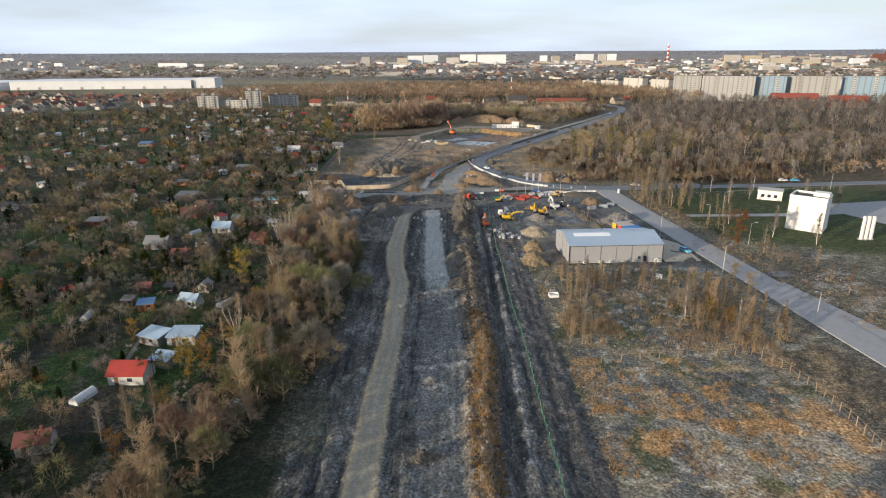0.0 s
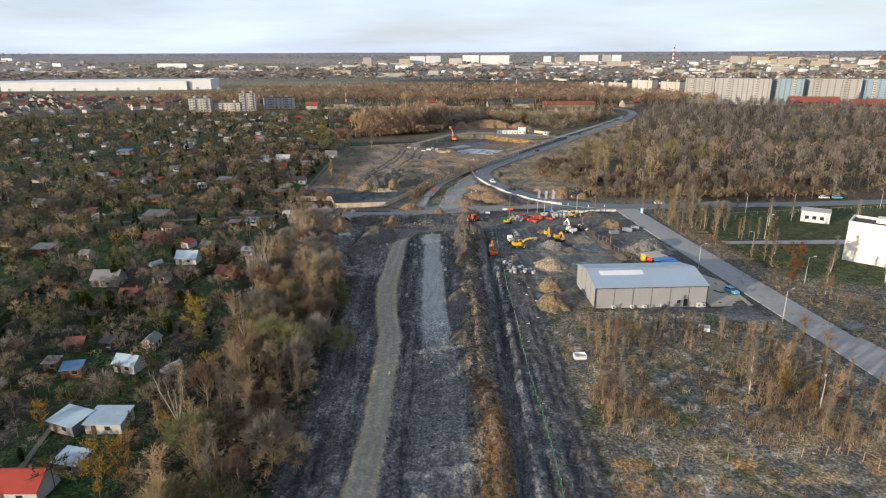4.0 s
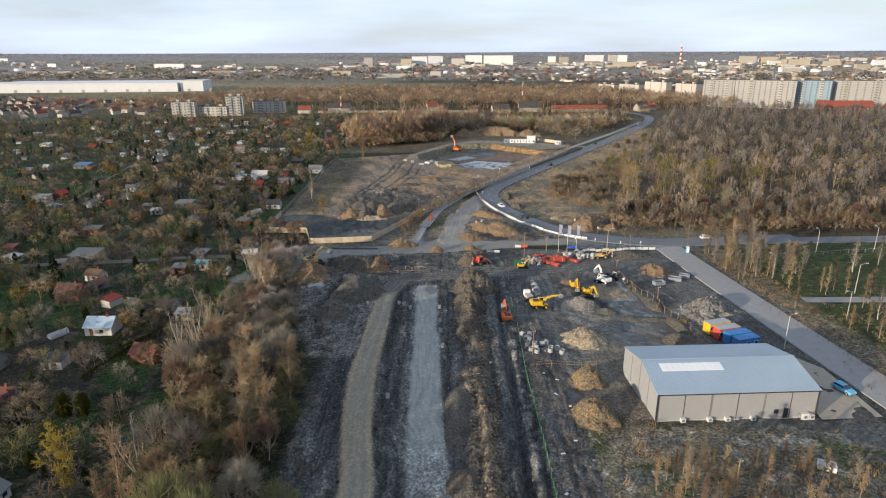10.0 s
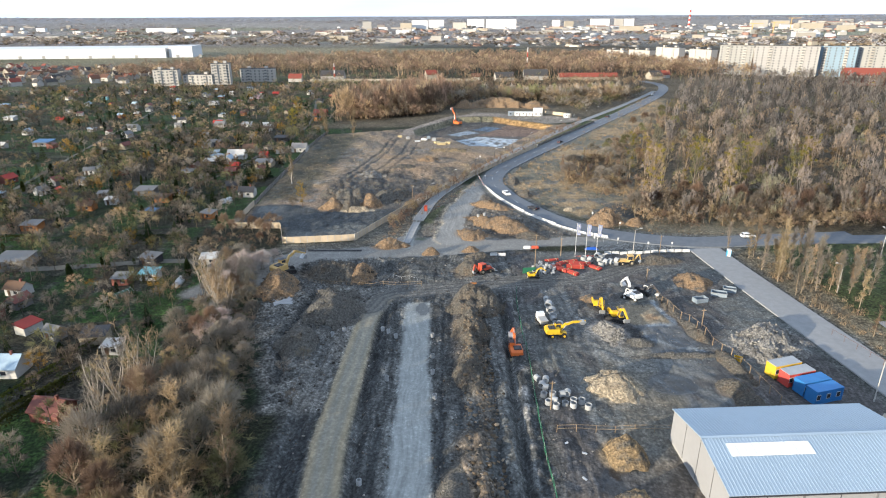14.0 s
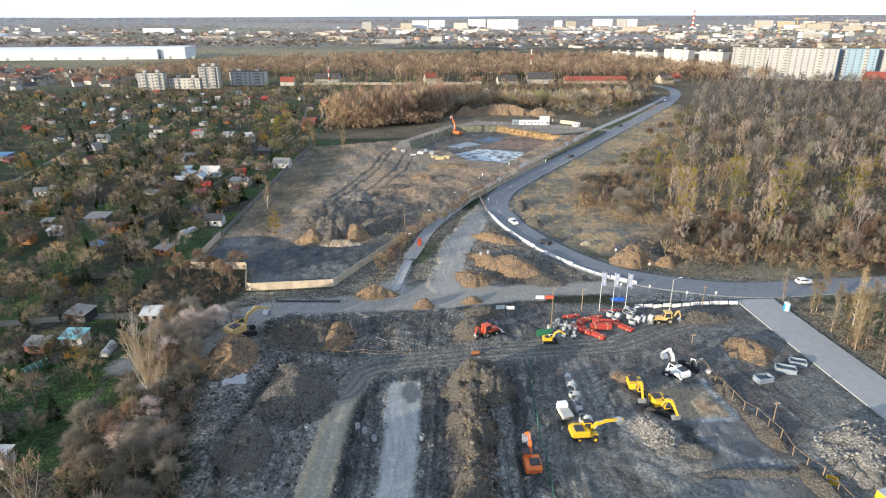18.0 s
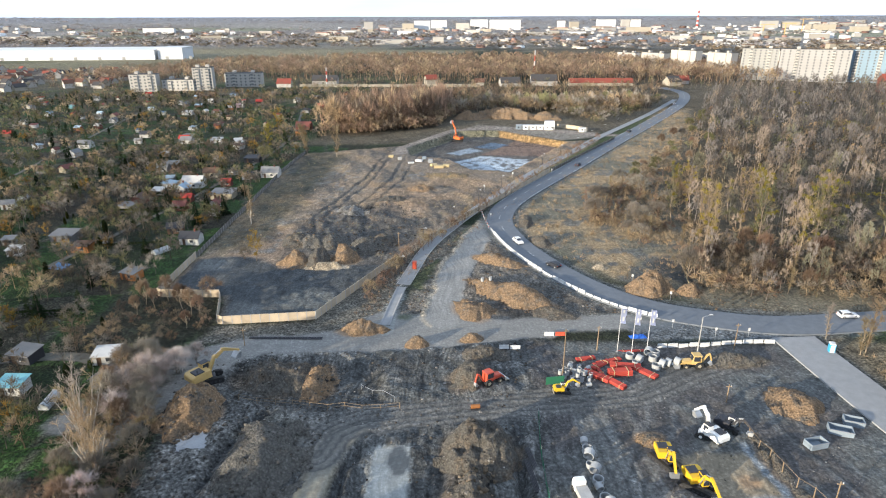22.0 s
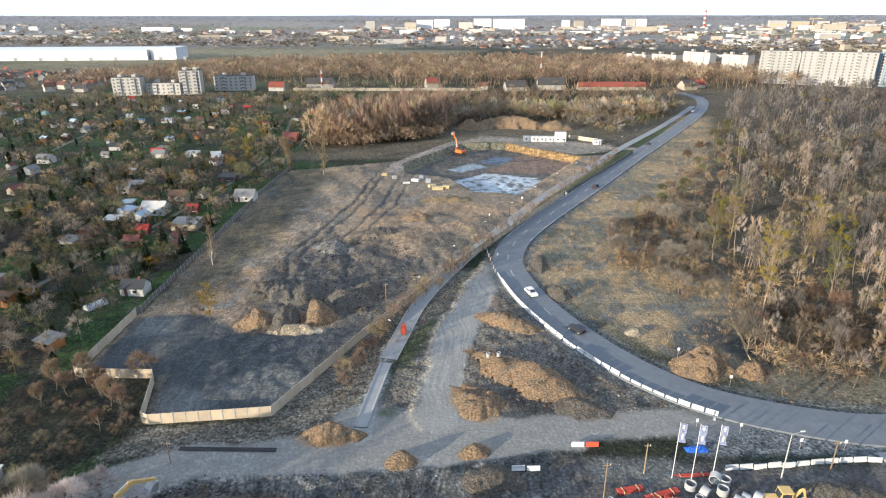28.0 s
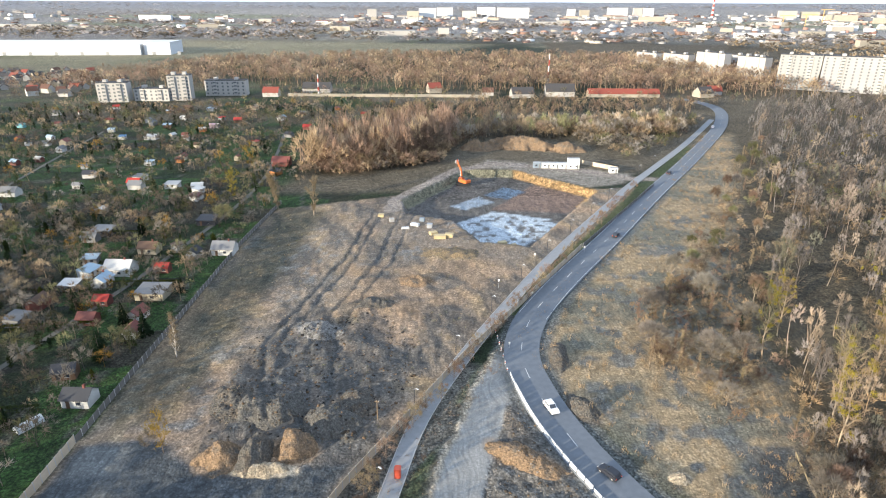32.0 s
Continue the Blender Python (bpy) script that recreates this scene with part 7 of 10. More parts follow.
# ---- warehouse and yard ----
def warehouse():
    """Shallow-pitched metal hall, 31 by 19 m, with ribbed roof, skylight strip, wall posts, door and window."""
    L, D, H, R = 30.6, 18.8, 5.85, 2.0
    ob = empty("warehouse", pose(54.8, 196.1, 0.0, 0, 0, 3.2), "grey sheet-metal warehouse with ribbed pale blue roof", "warehouse")
    taken.append((55, 195, 18))
    body = part("wall", prism([(-D / 2, -0.3), (-D / 2, H), (0, H + R), (D / 2, H), (D / 2, -0.3)], -L / 2, L / 2), "cladding", ob)
    for s in (-1, 1):
        bm = bmesh.new()
        o = 0.25
        add_prism(bm, [(s * (D / 2 + o), H - o * R / (D / 2) + 0.03), (0, H + R + 0.03), (0, H + R + 0.15), (s * (D / 2 + o), H - o * R / (D / 2) + 0.15)], -L / 2 - 0.25, L / 2 + 0.25)
        slope = part("roof_slope", bm, "metal_roof", ob, "ribbed pale blue sheet")
        bm = bmesh.new()
        k = int(L / 0.5)
        for i in range(k + 1):
            x = -L / 2 - 0.2 + (L + 0.4) * i / k
            add_prism(bm, [(s * (D / 2 + o), H - o * R / (D / 2) + 0.145), (0, H + R + 0.145), (0, H + R + 0.20), (s * (D / 2 + o), H - o * R / (D / 2) + 0.20)], x - 0.05, x + 0.05)
        part("rib", bm, "metal_roof", slope)
        part("gutter", box(-L / 2 - 0.3, L / 2 + 0.3, s * (D / 2 + 0.33) - 0.1, s * (D / 2 + 0.33) + 0.1, H - 0.12, H + 0.02), "dark_metal", ob)
    part("ridge_cap", prism([(-0.4, H + R + 0.15), (0, H + R + 0.26), (0.4, H + R + 0.15)], -L / 2 - 0.26, L / 2 + 0.26), "metal_roof", ob)
    for s0, s1, sx in ((-3.6, -1.4, -1), ):
        z0, z1 = H + R + R * s0 / (D / 2) + 0.21, H + R + R * s1 / (D / 2) + 0.21
        n = 10
        for i in range(n):
            x0 = -12.4 + i * 1.22
            part("skylight_sheet", prism([(s0, z0), (s1, z1), (s1, z1 + 0.07), (s0, z0 + 0.07)], x0, x0 + 1.17), "skylight", ob, "white translucent sheet")
    # seams, corner posts, down pipes
    for i in range(7):
        x = -L / 2 + L * i / 6
        w = 0.16 if i in (0, 2, 4, 6) else 0.04
        part("post" if w > 0.1 else "seam", box(x - w, x + w, -D / 2 - 0.06, -D / 2 + 0.01, -0.2, H), "paint_grey" if w > 0.1 else "dark_metal", ob)
    part("down_pipe", rod((-L / 2 - 0.1, -D / 2 - 0.15, 0), (-L / 2 - 0.1, -D / 2 - 0.15, H), 0.14), "dark_metal", ob)
    part("down_pipe", rod((L / 2 - 0.05, -D / 2 - 0.18, 0), (L / 2 - 0.05, -D / 2 - 0.18, H), 0.14), "dark_metal", ob)
    for y in (-D / 4, 0, D / 4):
        part("seam", box(-L / 2 - 0.03, -L / 2 + 0.01, y - 0.04, y + 0.04, 0, H + R * (1 - abs(y) / (D / 2)) - 0.05), "dark_metal", ob)
    part("plinth", box(-L / 2 - 0.05, L / 2 + 0.05, -D / 2 - 0.05, D / 2 + 0.05, -0.3, 0.25), "concrete", ob)
    door = part("door", box(9.0, 9.95, -D / 2 - 0.09, -D / 2 + 0.01, 0.1, 2.15), "glass", ob)
    part("door_frame", box(8.9, 10.05, -D / 2 - 0.07, -D / 2 + 0.01, 0.0, 2.25), "paint_cream", door)
    win = part("window", box(7.3, 8.0, -D / 2 - 0.09, -D / 2 + 0.01, 1.15, 1.85), "glass", ob)
    part("frame", box(7.22, 8.08, -D / 2 - 0.06, -D / 2 + 0.01, 1.07, 1.93), "dark_metal", win)
    part("lamp", box(9.35, 9.6, -D / 2 - 0.25, -D / 2, 2.45, 2.6), "white_paint", ob)
    for x in (-10.3, -5.2, -1.8, 3.1):
        fan = part("air_unit", box(x - 0.45, x + 0.45, -D / 2 - 0.75, -D / 2 - 0.06, 0.1, 0.85), "white_paint", ob, "white outdoor air unit")
        part("grille", rod((x, -D / 2 - 0.79, 0.47), (x, -D / 2 - 0.74, 0.47), 0.3, n=12), "paint_grey", fan)
    for x, s in ((13.0, 0.7), (14.3, 0.45)):
        fan = part("air_unit", box(x - s, x + s, -D / 2 - 0.9, -D / 2 - 0.06, 0.05, 1.5 * s + 0.3), "white_paint", ob, "white outdoor air unit")
        part("grille", rod((x, -D / 2 - 0.94, 0.6), (x, -D / 2 - 0.89, 0.6), 0.35, n=12), "paint_grey", fan)
    return ob


warehouse()
M["apron"] = surf("gravel_apron", (0.30, 0.27, 0.22), 0.9, grain=6, vary=0.2, stain=0.2)
apron = raw("pavement", [(71.5, 186.5, 0.16), (83.5, 187.5, 0.16), (83.0, 206, 0.16), (79, 212, 0.16), (72.5, 206, 0.16)], [(0, 1, 2, 3, 4)], "apron")
tagged(apron, "pale gravel apron beside the warehouse", "pavement", kind="structure")


def container(name, x, y, turn, col, label, wins=0, top=None):
    """Site office container: corrugated body, corner posts, roof, windows, door. 6.06 x 2.44 x 2.6."""
    L, W, H = 6.06, 2.44, 2.6
    ob = empty(name, pose(x, y, float(ground_z(x, y)) + 0.1, 0, 0, turn), label, "container", "site containers")
    bm = bmesh.new()
    add_box(bm, -L / 2 + 0.06, L / 2 - 0.06, -W / 2 + 0.06, W / 2 - 0.06, -0.15, H - 0.05)
    for i in range(28):
        xx = -L / 2 + 0.2 + i * 0.21
        for s in (-1, 1):
            add_box(bm, xx, xx + 0.1, s * (W / 2 - 0.06) - 0.035, s * (W / 2 - 0.06) + 0.035, 0.1, H - 0.15)
    part("body", bm, col, ob)
    part("roof", box(-L / 2, L / 2, -W / 2, W / 2, H - 0.06, H + 0.04), top or col, ob)
    for sx in (-1, 1):
        for sy in (-1, 1):
            part("corner_post", box(sx * (L / 2 - 0.06) - 0.07, sx * (L / 2 - 0.06) + 0.07, sy * (W / 2 - 0.06) - 0.07, sy * (W / 2 - 0.06) + 0.07, -0.15, H), col, ob)
    for i in range(wins):
        xx = -L / 2 + 0.7 + i * (L - 1.6) / max(1, wins - 1)
        w = part("window", box(xx, xx + 0.75, W / 2 - 0.02, W / 2 + 0.04, 0.95, 1.85), "glass", ob)
        part("frame", box(xx - 0.08, xx + 0.83, W / 2 - 0.03, W / 2 + 0.02, 0.87, 1.93), "white_paint", w)
    w = part("window", box(-L / 2 - 0.04, -L / 2 + 0.02, -0.5, 0.3, 0.95, 1.85), "glass", ob)
    part("frame", box(-L / 2 - 0.02, -L / 2 + 0.03, -0.58, 0.38, 0.87, 1.93), "white_paint", w)
    return ob


for key, c in dict(c_yellow=(0.55, 0.36, 0.03), c_red=(0.42, 0.06, 0.05), c_blue=(0.03, 0.16, 0.40), c_greyroof=(0.30, 0.31, 0.32), m_yellow=(0.58, 0.36, 0.02), m_orange=(0.55, 0.13, 0.03), m_red=(0.50, 0.08, 0.04), m_tan=(0.50, 0.34, 0.13), m_white=(0.68, 0.68, 0.66),
                   pipe_red=(0.36, 0.05, 0.035), ring=(0.305, 0.315, 0.320), green_net=(0.02, 0.12, 0.065), tarp_blue=(0.02, 0.10, 0.42), toilet_blue=(0.05, 0.32, 0.55), flag=(0.42, 0.46, 0.62), rebar=(0.13, 0.075, 0.05), stone=(0.235, 0.222, 0.200), car_blue=(0.11, 0.37, 0.58), car_white=(0.7, 0.7, 0.7), car_dark=(0.02, 0.022, 0.03), lumber=(0.45, 0.36, 0.20), sheet=(0.19, 0.23, 0.27)).items():
    M[key] = surf(key, c, 0.5 if key[:2] in ("c_", "m_") or key[:3] == "car" else 0.75, grain=3, vary=0.12, stain=0.22, bump=0.06, rand=0.06)

# the row of containers stands end on to the yard
container("office_container", 67.4, 224.6, 197, "c_yellow", "yellow site office container with grey roof", 2, "c_greyroof")
container("office_container", 68.6, 221.9, 197, "c_red", "red site office container with grey roof", 2, "c_greyroof")
container("office_container", 69.8, 218.9, 197, "c_blue", "blue site office container with small windows", 4)
container("office_container", 70.6, 216.3, 197, "c_blue", "blue site office container with rusty roof patch", 3, "c_blue")


# ---- fences and barriers ----
def panel_wall(pts, mat, h=2.0, bay=2.1, label="", post_mat="concrete", top_only=None):
    """Precast wall: posts and panels, following the ground."""
    ob = empty("precast_wall", Matrix.Identity(4), label, "wall", kind="structure")
    c = resample(pts, bay, False)
    pm = part("post", box(-0.08, 0.08, -0.08, 0.08, -0.5, h + 0.05), post_mat, ob).data
    am = part("panel", prism([(-0.035, -0.2), (-0.035, h * 0.33 - 0.03), (-0.05, h * 0.33), (-0.035, h * 0.33 + 0.03), (-0.035, h * 0.66 - 0.03), (-0.05, h * 0.66), (-0.035, h * 0.66 + 0.03), (-0.035, h), (0.035, h), (0.035, -0.2)], 0.05, bay - 0.05), mat, ob).data
    first = True
    for a, b in zip(c, c[1:]):
        z = float(ground_z(*a))
        d = math.dist(a, b)
        m = Matrix.Translation((*a, z)) @ Matrix.Rotation(math.atan2(b[1] - a[1], b[0] - a[0]), 4, "Z") @ Matrix.Diagonal((d / bay, 1, 1, 1))
        if first:
            ch = list(ob.children)
            ch[0].matrix_local, ch[1].matrix_local = m, m
            first = False
            continue
        share("post", pm, ob, m)
        share("panel", am, ob, m)
    return ob


# darker precast: the shade on the allotment wall's east face is in the colour
M["fence_dark"] = surf("dark_precast", (0.115, 0.107, 0.096), 0.9, grain=5, vary=0.15, stain=0.3, rand=0.12)
panel_wall([(-70.4, 338), (-70.1, 312), (-53.7, 312), (-49.4, 297.5), (-27.4, 300.4), (-15.4, 328.5), (5.8, 371), (48.5, 445)], "fence", 2.1, label="beige precast concrete wall round the walled yard")
panel_wall([(-71.5, 490), (-73, 445), (-71.6, 393), (-71, 360), (-70.4, 338)], "fence_dark", 1.7, 2.2, label="old precast wall along the allotments, shade put into its dark colour")
panel_wall([(48.5, 445), (70, 480), (96, 523)], "fence_dark", 1.6, 2.4, label="low site wall beside the footway")
panel_wall([(70, 564), (87, 549)], "fence", 2.2, 2.2, label="new pale wall at the far site")


def barrier_row(pts, label, step=2.4, reds=False):
    """Water-filled road barriers standing end to end."""
    prof = [(-0.25, 0), (-0.25, 0.15), (-0.1, 0.4), (-0.08, 0.85), (0.08, 0.85), (0.1, 0.4), (0.25, 0.15), (0.25, 0)]
    bm = prism(prof, 0.16, step - 0.16)
    me = bpy.data.meshes.new("barrier")
    bm.to_mesh(me)
    bm.free()
    me.materials.append(M["white_paint"])
    me2 = me.copy()
    me2.materials.clear()
    me2.materials.append(M["m_red"])
    c = resample(pts, step)
    for i, (a, b) in enumerate(zip(c, c[1:])):
        ob = new("road_barrier", me2 if reds and i % 2 else me)
        d, _ = line_dist(np.array(a[0]), np.array(a[1]), MAIN_C)
        z = 0.28 if d < 4.5 else float(ground_z(*a)) - 0.02
        ob.matrix_world = Matrix.Translation((*a, z)) @ Matrix.Rotation(math.atan2(b[1] - a[1], b[0] - a[0]), 4, "Z")
        tagged(ob, label, "barrier", "row of road barriers")


edge = resample(MAIN_C, 1.0)
en = normals(edge)
barrier_row([(x - ux * 4.05, y - uy * 4.05) for (x, y), (ux, uy) in zip(edge, en) if x < 56 and y < 366 and y > 302][::-1], "white plastic road barrier beside the asphalt")
barrier_row([(47.5, 288), (58, 289.4), (72.9, 291), (74.8, 289.6)], "white plastic barrier along the yard edge")
barrier_row([(14.1, 287.4), (20.5, 287.8)], "weathered white barrier lying by the track")
barrier_row([(24.5, 293.5), (30.2, 293.6)], "red and white barrier beside the track", reds=True)


def post_row(name, pts, step, h, label, mat="wood", rails=0, r=0.07, group=""):
    c = resample(pts, step, False)
    rng = random.Random(len(pts) + int(h * 10))
    pm = None
    for i, a in enumerate(c):
        ob = empty(name, pose(*a, float(ground_z(*a)) - 0.3, rng.uniform(-4, 4), rng.uniform(-4, 4), 0), label, "fence post", group or label)
        if pm is None:
            pm = part("post", rod((0, 0, 0), (0, 0, h + 0.3), r, r * 0.8, 6), mat, ob).data
        else:
            share("post", pm, ob, Matrix.Identity(4))
        if i + 1 < len(c) and rails:
            b = c[i + 1]
            loc = ob.matrix_world.inverted()
            zb = float(ground_z(*b)) - 0.3
            for k in range(rails):
                zz = 0.3 + h * (0.95 - 0.45 * k)
                part("rail", rod(loc @ Vector((*a, ob.matrix_world.translation.z + zz)), loc @ Vector((*b, zb + zz)), 0.035, n=5), mat, ob)


post_row("fence_post", [(34.4, 120), (52, 121.8), (69, 123.4)], 4.4, 1.9, "weathered timber post of a broken fence", "wood", 1, 0.10, "posts across the rough field")
post_row("fence_post", [(69, 123.4), (72.4, 117.7), (74.4, 108), (74.9, 98), (74.3, 88), (73.5, 72)], 2.4, 2.1, "weathered timber post of a broken fence", "wood", 2, 0.10, "posts across the rough field")
post_row("fence_post", [(53.6, 262), (54.4, 252), (56.2, 245), (57.5, 239), (59.5, 230), (61.4, 220), (63, 210)], 3.0, 1.8, "rough timber post of the yard fence", "wood", 1, 0.09, "yard fence posts")
post_row("site_fence", [(-35, 269), (-25, 268.4), (-15, 266.3), (-10.8, 265), (-4.9, 266.2)], 3.4, 1.4, "rough timber barrier section on the dirt bank", "wood", 2, 0.06, "site fences")
post_row("site_fence", [(-13, 274), (-4, 266.5)], 3.0, 1.2, "steel site fence section on the dirt bank", "steel", 1, 0.035, "site fences")
post_row("site_fence", [(20.5, 206), (40.5, 206.5)], 3.3, 1.5, "wire fence section behind the warehouse", "wood", 2, 0.05, "yard rear fence")
post_row("site_fence", [(86, 240), (92, 215), (100, 180), (112, 140), (120, 110)], 3.2, 1.6, "rusty wire fence section along the verge", "rebar", 1, 0.05, "verge fence")
post_row("site_fence", [(110, 282), (140, 287), (200, 297)], 3.2, 1.2, "low pale railing by the park", "concrete", 1, 0.05, "park railing")

# green mesh along the trench
green = [(18.3, 60), (18.3, 106), (18.5, 132), (17.9, 152), (18.2, 183), (18.0, 205), (18.7, 230), (18.4, 240), (18.8, 255), (19.7, 265)]
c = resample(green, 2.5)
netting = empty("mesh_fence", Matrix.Identity(4), "sagging green plastic mesh fence beside the trench", "fence")
frng = random.Random(3)
prev = None
for i, a in enumerate(c):
    z = float(ground_z(*a))
    part("stake", rod((*a, z - 0.3), (a[0] + frng.uniform(-0.15, 0.15), a[1], z + 1.25), 0.03, n=5), "steel", netting)
    topz = z + frng.uniform(0.75, 1.15)
    if prev:
        b, zb, tb = prev
        bm = bmesh.new()
        for k in range(4):
            u = k / 3
            add_rod(bm, (b[0], b[1], zb + 0.1 + (tb - zb - 0.1) * u), (a[0] + frng.uniform(-0.1, 0.1), a[1], z + 0.1 + (topz - z - 0.1) * u), 0.022, n=3)
        for k in range(8):
            u = k / 8
            px, py = b[0] + (a[0] - b[0]) * u, b[1] + (a[1] - b[1]) * u
            zl, zh = zb + (z - zb) * u, tb + (topz - tb) * u
            add_rod(bm, (px, py, zl + 0.05), (px, py, zh), 0.016, n=3)
        part("mesh", bm, "green_net", netting)
    prev = (a, z, topz)


def lamp_post(x, y, h, turn=0, arm=1.5, label="grey street lamp post with a curved arm", mat="concrete"):
    ob = empty("street_lamp", pose(x, y, float(ground_z(x, y)) - 0.2, 0, 0, turn), label, "lamp post", "street lamps")
    part("pole", rod((0, 0, 0), (0, 0, h), 0.13, 0.07), mat, ob)
    part("arm", rod((0, 0, h - 0.05), (arm, 0, h + 0.35), 0.05, 0.04, 6), "steel", ob)
    part("head", box(arm - 0.15, arm + 0.6, -0.14, 0.14, h + 0.3, h + 0.45, bevel=0.04), "white_paint", ob)
    return ob


for x, y, h, t in ((79.4, 215.5, 8.5, 20), (85.8, 177, 8.8, 20), (72, 136.9, 6.5, 60), (93, 140, 8.5, 200), (117.4, 250, 8.9, 0), (107, 205, 8, 0), (100, 262, 8, 180), (104, 232, 8, 200), (55.4, 286.2, 8.5, 10), (150, 291, 8, 90), (190, 295, 8, 90), (128, 288, 8, 90)):
    lamp_post(x, y, h, t)
for i, (x, y) in enumerate(resample(SIDEWALK_C[1:], 24)):
    if i < 12:
        lamp_post(x - 2.4, y + 1.2, 5.0, -40, 0.7, "slim dark footway lamp", "dark_metal")
for x, y, h in ((26, 277.4, 10.5), (34.8, 287.2, 6.0), (63.6, 287.7, 6.5), (59, 243.5, 5.0), (46, 166, 7), (-12, 347, 5), (54.3, 269, 4), (20.5, 212.5, 6.2), (-40, 288, 4.5)):
    ob = empty("utility_pole", pose(x, y, float(ground_z(x, y)) - 0.3), "thin weathered timber utility pole", "pole", "utility poles")
    part("pole", rod((0, 0, 0), (0, 0, h), 0.12, 0.08), "wood", ob)
    part("cross_arm", box(-0.5, 0.5, -0.05, 0.05, h - 0.5, h - 0.38), "wood", ob)
    part("insulator", rod((0.4, 0, h - 0.4), (0.4, 0, h - 0.2), 0.05), "white_paint", ob)
for x in (38.7, 41.7, 44.8):
    ob = empty("flagpole", pose(x, 286, float(ground_z(x, 286)) - 0.2), "slim white flagpole with a blue-white banner", "flag", "three flagpoles")
    part("pole", rod((0, 0, 0), (0, 0, 10.5), 0.07, 0.05), "white_paint", ob)
    bm = bmesh.new()
    n = 8
    vs = []
    for i in range(n + 1):
        z = 10.3 - 3.4 * i / n
        vs.append((bm.verts.new((0.05, 0, z)), bm.verts.new((1.05 + 0.1 * math.sin(i), 0.12 * math.sin(i * 1.3), z - 0.1))))
    for a, b in zip(vs, vs[1:]):
        bm.faces.new((a[0], a[1], b[1], b[0]))
    bmesh.ops.solidify(bm, geom=bm.faces, thickness=0.02)
    fl = part("banner", bm, "flag", ob)
    part("stripe", box(0.4, 0.75, -0.02, 0.06, 7.4, 9.9), "white_paint", fl)

# ---- machines ----
def plate(profile, y0, y1, m=None):
    """A side profile in (x, z), drawn out across."""
    return prism([(p[0], p[1]) for p in profile], y0, y1, (m or Matrix.Identity(4)) @ Matrix(((0, 1, 0, 0), (1, 0, 0, 0), (0, 0, 1, 0), (0, 0, 0, 1))))


def beam(pts, w):
    """Outline of a tapering bent beam through (x, z, half-depth) points."""
    up, dn = [], []
    for i, (x, z, h) in enumerate(pts):
        a, b = pts[max(i - 1, 0)], pts[min(i + 1, len(pts) - 1)]
        d = Vector((b[0] - a[0], b[1] - a[1])).normalized()
        up.append((x - d.y * h, z + d.x * h))
        dn.append((x + d.y * h, z - d.x * h))
    return plate(up + dn[::-1], -w / 2, w / 2)


